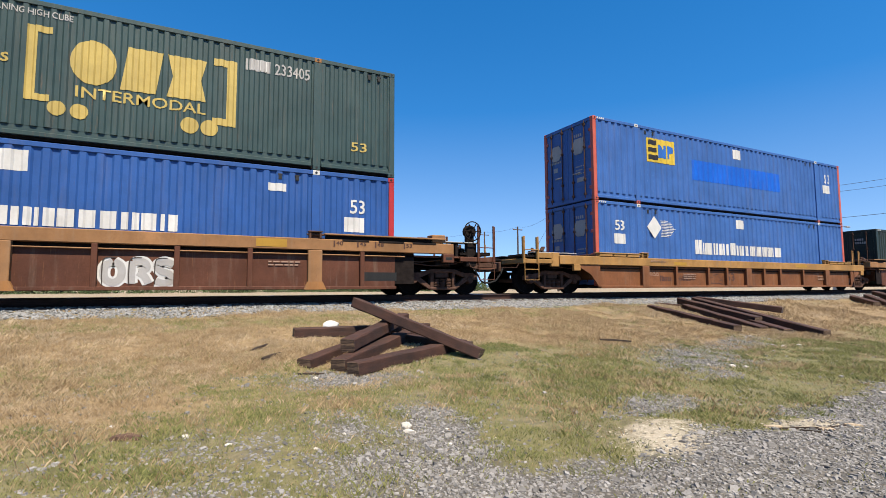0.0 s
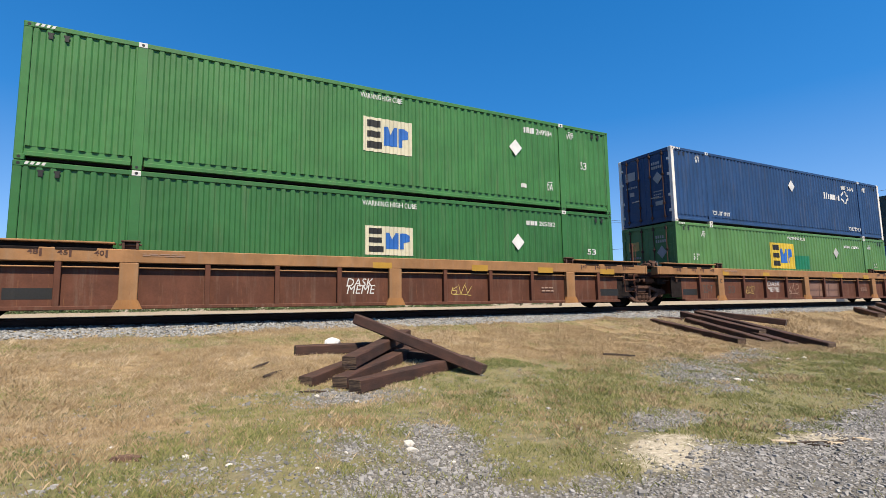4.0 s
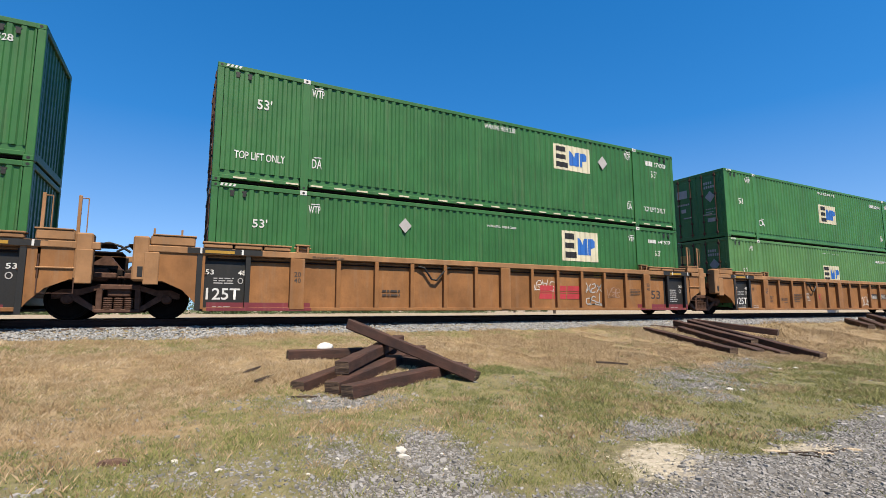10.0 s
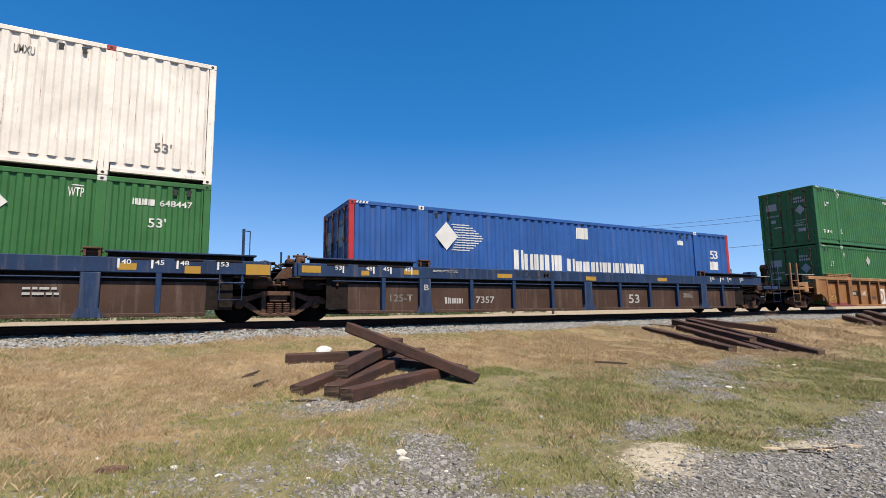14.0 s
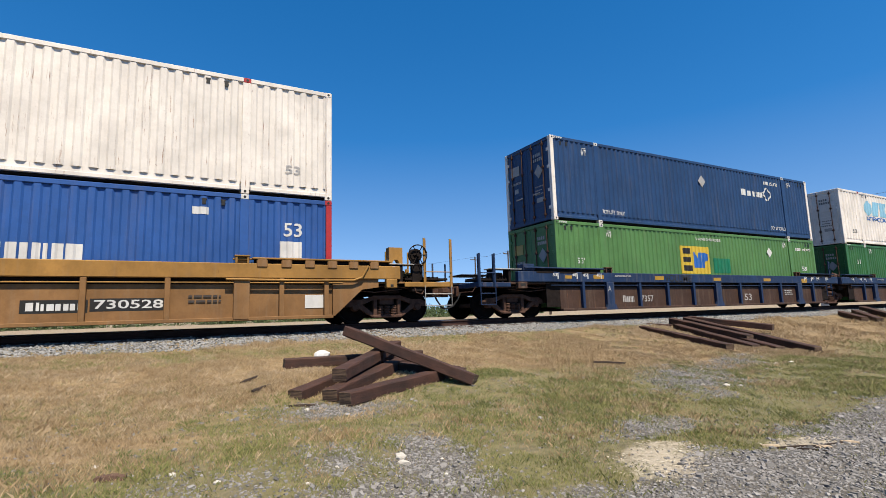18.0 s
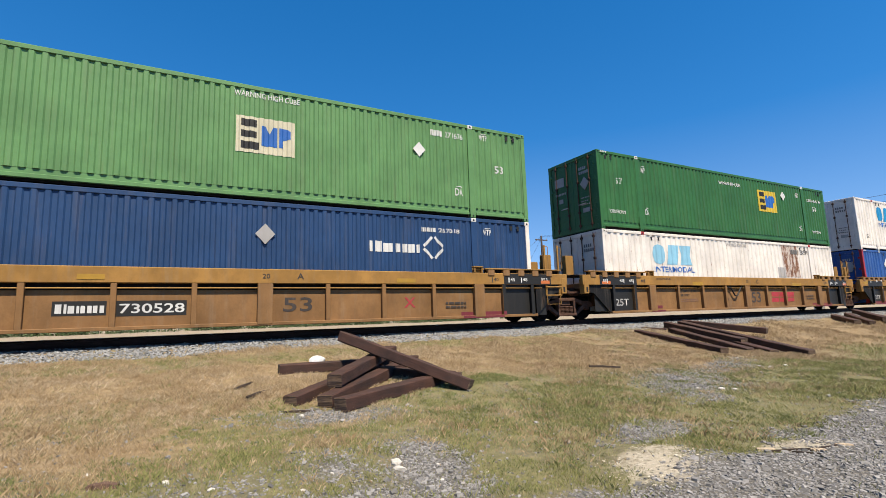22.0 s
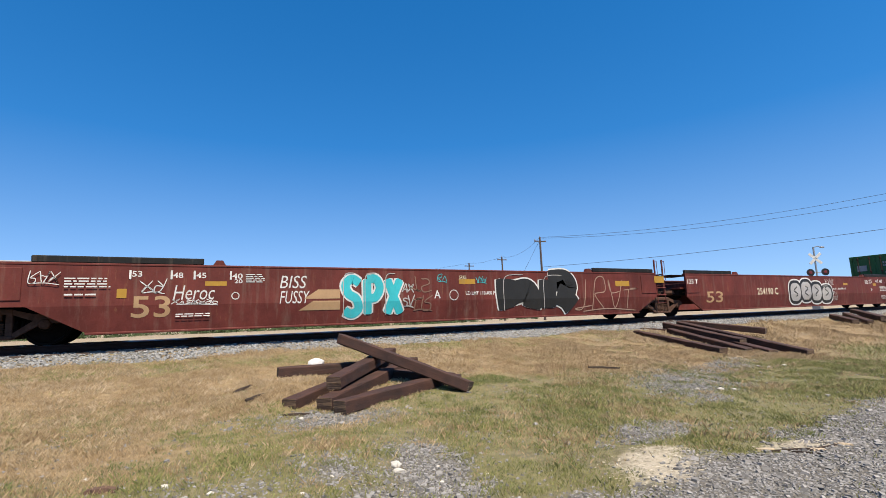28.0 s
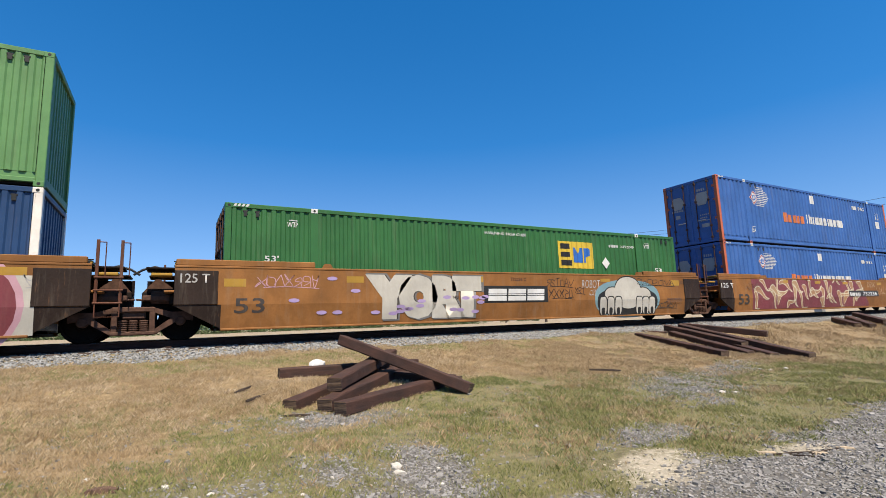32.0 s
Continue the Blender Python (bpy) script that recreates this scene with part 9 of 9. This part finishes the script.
MAT["blade_straw"] = blade_material("pale_straw", (0.215, 0.150, 0.075), (0.455, 0.362, 0.238))
MAT["blade_lush"] = blade_material("fresh_green_grass", (0.0515, 0.0711, 0.0146), (0.182, 0.194, 0.063))
tufts("straw_tufts", 6500, (-4, 16, 4.6, 11.3), lambda x, y: want_dry(x, y) * np.clip(0.6 + wobble(x, y, 1.3, 8), 0, 1), 0.062, 0.11, MAT["blade_straw"], "pale straw tufts standing in the dry grass", 31)
tufts("grass_tufts", 3800, (-2, 14, 2.4, 9.0), lambda x, y: want_green(x, y) * np.clip(0.35 + wobble(x, y, 1.7, 3), 0, 1), 0.046, 0.12, MAT["blade_lush"], "fresh green tufts in the short grass", 32)
tufts("grass_tufts", 60, (4.35, 5.35, 7.15, 7.75), lambda x, y: np.ones_like(x) * 0.9, 0.055, 0.14, MAT["blade_lush"], "dark green tuft beside the tie's end", 33)

# ---- track ----


def rail_mesh(x0, x1):
    prof = [(-0.075, -0.165), (0.075, -0.165), (0.075, -0.150), (0.012, -0.125), (0.010, -0.050), (0.036, -0.038), (0.036, -0.010), (0.026, 0.0), (-0.026, 0.0), (-0.036, -0.010), (-0.036, -0.038), (-0.010, -0.050), (-0.012, -0.125), (-0.075, -0.150)]
    b = Build()
    n = len(prof)
    for i in range(n):
        (y0, z0), (y1, z1) = prof[i], prof[(i + 1) % n]
        b.add([(x0, y0, z0), (x1, y0, z0), (x1, y1, z1), (x0, y1, z1)], [(0, 1, 2, 3)], 1 if z0 > -0.011 and z1 > -0.011 else 0)
    return b.mesh("rail", MAT["rail_side"], MAT["rail_top"])


rm = rail_mesh(-420, 420)
for y in (-0.755, 0.755):
    tagged(put("rail", rm, None, (0, TRACK_Y + y, 0)), "rust-brown steel rail with a bright worn head", "rail", "rails of the track", "structure")
MAT["tie_old"] = plain("old_track_tie", (0.0532, 0.0376, 0.0301), 0.9, 0.0, 0.4, 8)
tm = Build().box(-0.115, 0.115, -1.3, 1.3, -0.18, 0.0, 0.012).mesh("track_tie", MAT["tie_old"])
pm = Build().box(-0.10, 0.10, -0.19, 0.19, 0.0, 0.014, 0.004).mesh("tie_plate", MAT["rail_side"])
bed = thing("track_bed", "creosoted ties with rusty plates under the rails", "track", kind="structure")
for i in range(150):
    x = -10 + i * 0.50
    t = put("crosstie", tm, bed, (x, TRACK_Y, -0.165 - 0.013), Matrix.Rotation(radians(random.uniform(-1, 1)), 4, "Z"))
    for y in (-0.755, 0.755):
        put("tie_plate", pm, t, (0, y, -0.0))

# ---- piles of old ties ----


def tie_wood():
    m, nt, nn, ln, bsdf = nodes_of("creosoted_tie_wood")
    grain = ramp(nt, noise_of(nt, 5, 6, 0.7, (0.4, 4, 4)), 0.3, 0.75)
    blot = ramp(nt, noise_of(nt, 3.0, 4), 0.35, 0.7)
    c = mixer(nt, grain, (0.00695, 0.00263, 0.00161), (0.0396, 0.0131, 0.00683))
    c = mixer(nt, times_node(nt, blot, 0.45), c, (0.0743, 0.0271, 0.0141))
    ln.new(c, bsdf.inputs["Base Color"])
    bsdf.inputs["Roughness"].default_value = 0.8
    bump_of(nt, bsdf, grain, 0.5, 0.01)
    return m


MAT["tie"] = tie_wood()


def tie_end_wood():
    """Saw-cut end grain with dark kerfs."""
    m, nt, nn, ln, bsdf = nodes_of("tie_end_grain")
    cut = ramp(nt, noise_of(nt, 9, 3, 0.6, (0.2, 0.3, 9)), 0.40, 0.60)
    c = mixer(nt, cut, (0.030, 0.016, 0.010), (0.135, 0.085, 0.050))
    ln.new(mixer(nt, ramp(nt, noise_of(nt, 6, 4), 0.45, 0.7), c, (0.035, 0.018, 0.012)), bsdf.inputs["Base Color"])
    bsdf.inputs["Roughness"].default_value = 0.85
    bump_of(nt, bsdf, cut, 0.5, 0.008)
    return m


MAT["tie_end"] = tie_end_wood()


def tie_beam(seed, length=2.6):
    rnd = random.Random(seed)
    b = Build()
    n, w, h = 12, 0.115, 0.09
    for i in range(n + 1):
        x = -length / 2 + length * i / n
        j = [rnd.uniform(-0.006, 0.006) for _ in range(8)]
        c = 0.016
        ring = [(-w + c, -h), (w - c, -h), (w, -h + c), (w, h - c), (w - c, h), (-w + c, h), (-w, h - c), (-w, -h + c)]
        b.v += [(x + (rnd.uniform(-0.012, 0.012) if i in (0, n) else 0), p + j[k], q + j[(k + 3) % 8]) for k, (p, q) in enumerate(ring)]
    for i in range(n):
        for k in range(8):
            b.f.append((i * 8 + k, i * 8 + (k + 1) % 8, (i + 1) * 8 + (k + 1) % 8, (i + 1) * 8 + k))
    b.f += [tuple(range(8)), tuple(reversed(range(n * 8, n * 8 + 8)))]
    b.m = [0] * (len(b.f) - 2) + [1, 1]
    me = b.mesh("tie", MAT["tie"], MAT["tie_end"])
    return me


def loose_tie(p, q, label, group, seed, roll=0.0, full=2.6):
    """A tie whose upper side runs from p to q (or on past q to its full length)."""
    p, q = Vector(p), Vector(q)
    d = (q - p).normalized()
    L = full or (q - p).length
    rot = d.to_track_quat("X", "Z").to_matrix().to_4x4()
    mid = p + d * (L / 2)
    m = Matrix.Translation(mid) @ rot @ Matrix.Rotation(radians(roll), 4, "X") @ Matrix.Translation((0, 0, -0.09))
    ob = new("railroad_tie", tie_beam(seed, L))
    ob.matrix_basis = m
    return tagged(ob, label, "railroad tie", group)


G1, G2, G3 = "near pile of ties", "second pile of ties", "far pile of ties"
loose_tie((4.32, 6.98, -0.80), (2.76, 8.95, 0.03), "old creosoted tie lying slanted across the pile", G1, 1, 8)
loose_tie((2.04, 6.70, -0.82), (3.67, 7.46, -0.75), "dark creosoted tie on gravel at the pile's front", G1, 2)
loose_tie((1.69, 9.10, -0.51), (2.95, 9.05, -0.51), "dark creosoted tie lying in dry grass", G1, 3)
loose_tie((2.13, 7.27, -0.56), (4.00, 9.40, -0.28), "weathered brown tie lying on top of others", G1, 4)
loose_tie((1.91, 6.98, -0.80), (3.39, 8.32, -0.62), "brown creosoted tie in the pile's middle", G1, 5)
loose_tie((1.48, 7.21, -0.80), (2.33, 8.00, -0.70), "dark creosoted tie half hidden under others", G1, 6)
loose_tie((3.35, 8.55, -0.62), (4.2, 7.65, -0.72), "short piece of creosoted tie behind the pile", G1, 7, full=1.5)

# second and third pile, further along
loose_tie((12.68, 10.70, -0.35), (11.78, 7.41, -0.73), "dark creosoted tie half sunk at the pile's edge", G2, 11, full=3.43)
loose_tie((13.83, 10.36, -0.34), (12.92, 7.46, -0.81), "dark creosoted tie low in the pile", G2, 15, full=3.08)
loose_tie((14.62, 11.11, -0.17), (13.76, 8.07, -0.62), "flat brown tie in the pile's middle", G2, 12, full=3.19)
loose_tie((14.10, 8.95, -0.60), (13.22, 7.01, -0.86), "brown creosoted tie sunk in dry grass", G2, 16, full=2.1)
loose_tie((14.97, 10.85, -0.15), (13.80, 6.45, -0.88), "long dark tie lying across the pile", G2, 14, full=4.56)
loose_tie((15.12, 10.85, -0.12), (15.88, 8.57, -0.42), "brown weathered tie on the pile's back", G2, 13, full=2.4)
loose_tie((13.75, 11.40, -0.31), (14.06, 10.85, -0.36), "short splintered end of a tie in dry grass", G2, 21, full=0.75)
loose_tie((26.95, 11.05, -0.16), (24.66, 9.29, -0.48), "dark creosoted tie in the far pile", G3, 17, full=2.9)
loose_tie((28.1, 10.9, -0.20), (26.2, 9.0, -0.52), "brown creosoted tie in the far pile", G3, 18, full=2.7)
loose_tie((27.6, 11.0, -0.02), (25.4, 9.1, -0.34), "dark creosoted tie on top of the far pile", G3, 19, full=2.9)
loose_tie((25.6, 11.0, -0.2), (24.4, 9.9, -0.36), "thin weathered tie beside the far pile", G3, 20, full=2.2)


def lump(name, at, size, m, label, category, seed, flat=0.6, detail=2):
    """An uneven rounded lump resting on the ground."""
    bm = bmesh.new()
    bmesh.ops.create_icosphere(bm, subdivisions=detail, radius=1.0)
    for v in bm.verts:
        k = 1 + 0.28 * noise.noise(v.co * 1.6 + Vector((seed, 0, 0))) + 0.12 * noise.noise(v.co * 4 + Vector((0, seed, 0)))
        v.co = Vector((v.co.x * size[0] * k, v.co.y * size[1] * k, v.co.z * size[2] * k))
        v.co.z = max(v.co.z, -size[2] * flat)
    me = bpy.data.meshes.new(name)
    bm.to_mesh(me)
    bm.free()
    me.materials.append(m)
    x, y = at
    ob = new(name, me)
    ob.matrix_basis = Matrix.Translation((x, y, float(ground_z(x, y)) + size[2] * flat - 0.01)) @ Matrix.Rotation(seed, 4, "Z")
    return tagged(ob, label, category)


MAT["bag"] = plain("white_plastic_bag", (0.489, 0.489, 0.482), 0.4, 0.0, 0.06, 8)
MAT["palestone"] = plain("pale_limestone", (0.388, 0.364, 0.325), 0.9, 0.0, 0.15, 14)
MAT["drywood"] = plain("splintered_pale_wood", (0.313, 0.251, 0.176), 0.9, 0.0, 0.25, 10)
MAT["darkwood"] = plain("dark_rotten_wood", (0.0376, 0.0263, 0.02), 0.9, 0.0, 0.35, 10)
MAT["brick"] = plain("red_brown_brick", (0.085, 0.050, 0.036), 0.9, 0.0, 0.2, 14)
bag = lump("plastic_bag", (2.52, 9.72), (0.17, 0.12, 0.11), MAT["bag"], "crumpled white plastic bag behind the ties", "bag", 3)
lump("stone", (1.98, 4.66), (0.075, 0.05, 0.035), MAT["palestone"], "pale flat stone on the gravel", "stone", 1.2)
lump("stone", (1.93, 4.47), (0.07, 0.03, 0.03), MAT["palestone"], "pale broken stone on the gravel", "stone", 2.6)
for i, (x, y, s) in enumerate(((2.32, 4.44, 0.028), (1.32, 4.55, 0.03), (0.35, 4.75, 0.035), (0.02, 5.08, 0.05), (2.15, 4.05, 0.03), (1.0, 4.3, 0.03), (2.6, 4.0, 0.025), (7.9, 5.1, 0.06), (7.6, 5.3, 0.05), (8.1, 5.0, 0.05), (11.6, 6.0, 0.07), (11.2, 6.1, 0.06), (1.55, 6.75, 0.05), (-0.6, 5.6, 0.04))):
    lump("stone", (x, y), (s, s * 0.75, s * 0.5), MAT["palestone"], "small pale stone lying on the verge", "stone", i * 1.7, detail=1)


def stick(name, a, b, w, h, m, label, category, lift=0.0):
    (ax, ay), (bx, by) = a, b
    za, zb = float(ground_z(ax, ay)), float(ground_z(bx, by))
    L = math.hypot(bx - ax, by - ay)
    n = 7
    rnd = random.Random(int(ax * 100))
    bd = Build()
    for i in range(n + 1):
        x = L * i / n
        k = 1 - 0.5 * abs(i / n - 0.4)
        j = rnd.uniform(-0.25, 0.25) * w
        bd.v += [(x, -w / 2 * k + j, 0), (x, w / 2 * k + j, 0), (x, w / 2 * k * 0.8 + j, h * k), (x, -w / 2 * k * 0.8 + j, h * k)]
    for i in range(n):
        for q in range(4):
            bd.f.append((i * 4 + q, i * 4 + (q + 1) % 4, i * 4 + 4 + (q + 1) % 4, i * 4 + 4 + q))
    bd.f += [(0, 1, 2, 3), (n * 4 + 3, n * 4 + 2, n * 4 + 1, n * 4)]
    bd.m = [0] * len(bd.f)
    ob = new(name, bd.mesh(name, m))
    ob.matrix_basis = Matrix.Translation((ax, ay, za + lift)) @ Matrix.Rotation(math.atan2(by - ay, bx - ax), 4, "Z") @ Matrix.Rotation(-math.atan2(zb - za, L), 4, "Y")
    return tagged(ob, label, category)


stick("wood_scrap", (0.98, 7.62), (1.28, 7.93), 0.05, 0.035, MAT["darkwood"], "dark splinter of wood in dry grass", "wood", 0.035)
stick("wood_scrap", (0.90, 8.30), (1.18, 8.52), 0.05, 0.03, MAT["darkwood"], "dark thin piece of wood in dry grass", "wood", 0.035)
stick("wood_scrap", (7.45, 7.55), (8.05, 7.28), 0.06, 0.04, MAT["darkwood"], "dark stick lying between grass and gravel", "wood", 0.035)
stick("wood_scrap", (1.35, 6.95), (1.75, 6.86), 0.05, 0.03, MAT["darkwood"], "dark wood chip on gravel before the ties", "wood")
stick("branch", (5.30, 2.98), (5.72, 2.70), 0.018, 0.022, MAT["darkwood"], "dark rotten branch on the gravel", "branch")
stick("branch", (5.55, 2.74), (5.98, 2.66), 0.018, 0.022, MAT["darkwood"], "short dark branch piece on the gravel", "branch")
stick("branch", (5.42, 2.84), (5.50, 2.62), 0.014, 0.018, MAT["darkwood"], "thin dark twig on the gravel", "branch")
stick("wood_scrap", (5.28, 3.10), (5.41, 3.00), 0.07, 0.02, MAT["drywood"], "pale split board on the gravel", "wood")
stick("wood_scrap", (5.60, 2.76), (5.68, 2.66), 0.09, 0.02, MAT["drywood"], "pale curled bark on the gravel", "wood")
stick("wood_scrap", (5.94, 2.70), (6.06, 2.60), 0.05, 0.02, MAT["drywood"], "pale splinter of wood on the gravel", "wood")
stick("wood_scrap", (2.05, 4.85), (2.17, 5.05), 0.02, 0.015, MAT["drywood"], "thin pale twig on gravel", "wood")
stick("brick", (-0.55, 5.25), (-0.33, 5.19), 0.10, 0.04, MAT["brick"], "broken red-brown brick piece in the grass", "brick")

# ---- beyond the track ----
MAT["pole"] = plain("weathered_pole_wood", (0.0626, 0.047, 0.0376), 0.9, 0.0, 0.3, 3)
MAT["wire"] = plain("dark_wire", (0.0313, 0.0313, 0.0313), 0.6)


def utility_pole(az, d, height, arm=True):
    x, y = d * math.sin(radians(az)), d * math.cos(radians(az))
    ob = thing("utility_pole", "tall dark wooden utility pole beyond the track", "pole", "poles beyond the track", (x, y, -0.3))
    put("pole_shaft", Build().tube((0, 0, -0.1), (0, 0, height), 0.16, 10, 0.11).mesh("pole_shaft", MAT["pole"]), ob)
    if arm:
        put("cross_arm", Build().box(-0.9, 0.9, -0.06, 0.06, height - 0.55, height - 0.42, 0.01).mesh("cross_arm", MAT["pole"]), ob)
        ins = cached("insulator", lambda: Build().tube((0, 0, 0), (0, 0, 0.16), 0.05, 8, 0.03).mesh("insulator", MAT["galv"]))
        for u in (-0.8, 0.0, 0.8):
            put("insulator", ins, ob, (u, 0, height - 0.42 if u else height))
    return Vector((x, y, height - 0.3))


p1 = utility_pole(40.34, 60, 9.9)
p2 = utility_pole(35.88, 78, 10.0)
p3 = utility_pole(32.05, 84, 9.9)


def wire(a, b, sag, r, label):
    pts = []
    for i in range(17):
        s = i / 16
        p = a.lerp(b, s)
        pts.append((p.x, p.y, p.z - sag * 4 * s * (1 - s)))
    ob = new("power_line", Build().path(pts, r, 5).mesh("power_line", MAT["wire"]))
    return tagged(ob, label, "cable", "wires between the poles")


def beyond(az, el, d):
    return Vector((d * math.sin(radians(az)), d * math.cos(radians(az)), 0.2 + d * math.tan(radians(el))))


wire(p1, beyond(76, 9.6, 62), 0.9, 0.016, "thin dark wire from the pole along the road")
wire(p1 + Vector((0, 0, -0.1)), beyond(76, 9.0, 62), 1.0, 0.016, "thin dark wire below the upper one")
wire(p1 + Vector((0, 0, -3.6)), beyond(76, 6.5, 62), 0.4, 0.020, "low-hung dark cable from the pole")
wire(p1, p2, 0.8, 0.014, "thin dark wire between two far poles")
wire(p2, p3, 0.3, 0.014, "thin dark wire to a distant pole")
wire(p1 + Vector((0, 0, -0.3)), Vector((p1.x - 4.5, p1.y + 3.0, -0.2)), 0.0, 0.014, "guy wire slanting from the pole to the ground")
wire(p3, beyond(12, 5.6, 120), 1.2, 0.014, "thin dark wire running away from the poles")

# crossing signal by the road, far along
x, y = 52 * math.sin(radians(66.1)), 52 * math.cos(radians(66.1))
sig = thing("crossing_signal", "level-crossing signal mast with round dark lamps and pale boards", "signal", at=(x, y, -0.3))
turn = Matrix.Rotation(radians(-40), 4, "Z")
put("mast", Build().tube((0, 0, -0.1), (0, 0, 5.4), 0.07, 10).mesh("mast", MAT["galv"]), sig)
for s in (-1, 1):
    put("cross_board", Build().box(-0.62, 0.62, -0.10, -0.08, -0.11, 0.11, 0.01).mesh("cross_board", MAT["p_white"]), sig, (0, 0, 4.4), turn @ Matrix.Rotation(radians(45 * s), 4, "Y"))
    lamp = put("signal_lamp", Build().lathe([(0.02, -0.10), (0.30, -0.10), (0.30, -0.06), (0.16, 0.02), (0.16, 0.2), (0.02, 0.2)], (s * 0.55, 0, 0), 18).mesh("signal_lamp", MAT["rubber"]), sig, (0, -0.05, 3.25), turn)
    put("lamp_lens", Build().lathe([(0.01, -0.125), (0.12, -0.115), (0.13, -0.10)], (s * 0.55, 0, 0), 14).mesh("lamp_lens", MAT["p_maroon2"]), lamp)
put("lamp_arm", Build().tube((-0.6, 0, 3.25), (0.6, 0, 3.25), 0.035, 8).mesh("lamp_arm", MAT["galv"]), sig, turn=turn)
put("street_light_arm", Build().path([(0, 0, 5.35), (0.6, 0, 5.5), (1.3, 0, 5.45)], 0.035, 8).box(1.2, 1.7, -0.1, 0.1, 5.40, 5.5, 0.02).mesh("street_light_arm", MAT["galv"]), sig)
put("relay_box", Build().box(-0.9, -0.4, -0.3, 0.3, 0, 1.7, 0.02).mesh("relay_box", MAT["galv"]), sig)

# far shrubs
MAT["leaf"] = blade_material("shrub_leaf", (0.0282, 0.0532, 0.0137), (0.0814, 0.119, 0.0376))


def shrub_row(name, x0, x1, y0, y1, top, n, seed, label, step=1.6, low=0.35):
    """Many small leaf quads gathered in uneven clumps."""
    rng = np.random.default_rng(seed)
    clumps = max(6, int((x1 - x0) / step))
    cx, cy = rng.uniform(x0, x1, clumps), rng.uniform(y0, y1, clumps)
    ch = top * rng.uniform(low, 1.0, clumps)
    i = rng.integers(0, clumps, n)
    a, e, r = rng.uniform(0, 2 * np.pi, n), rng.uniform(0, 1, n), rng.uniform(0.55, 1.0, n)
    w = ch[i] * 0.75
    x = cx[i] + np.cos(a) * w * r * np.sqrt(1 - 0.8 * e * e)
    y = cy[i] + np.sin(a) * w * r * np.sqrt(1 - 0.8 * e * e)
    z = -0.3 + ch[i] * e * rng.uniform(0.8, 1.05, n)
    s = rng.uniform(0.06, 0.15, n)
    d1, d2 = rng.normal(0, 1, (n, 3)), rng.normal(0, 1, (n, 3))
    d1 /= np.linalg.norm(d1, axis=1)[:, None]
    d2 /= np.linalg.norm(d2, axis=1)[:, None]
    c = np.stack([x, y, z], -1)
    co = np.stack([c - d1 * s[:, None], c + d2 * s[:, None] * 0.6, c + d1 * s[:, None], c - d2 * s[:, None] * 0.6], 1)
    return raw_mesh(name, co.reshape(-1, 3), np.arange(n * 4).reshape(n, 4), MAT["leaf"], label, "shrubs")


shrub_row("shrubs", -45, 40, 60, 70, 1.9, 70000, 21, "uneven green scrub beyond the track", 0.35, 0.55)
shrub_row("shrubs", 22, 70, 75, 90, 1.9, 12000, 22, "low green shrubs in the distance")
shrub_row("shrubs", -120, 260, 180, 230, 4.5, 22000, 23, "far line of green scrub at the horizon")

# ---- what moves ----


def motions():
    marks = [0.0] + [i * 1.0 for i in range(1, 32)] + [32.0]
    for ob, x, z in MOVING:
        walk(ob, [(t, pose(x + run(t), TRACK_Y, z)) for t in marks])
    steps = [i / FPS for i in range(32 * FPS + 1)]
    turns = [math.degrees(run(t) / 0.42) for t in steps]
    for ws, x in WHEELS:
        walk(ws, [(t, pose(x, 0, 0.42, 0, a % 360.0, 0)) for t, a in zip(steps, turns)])


motions()
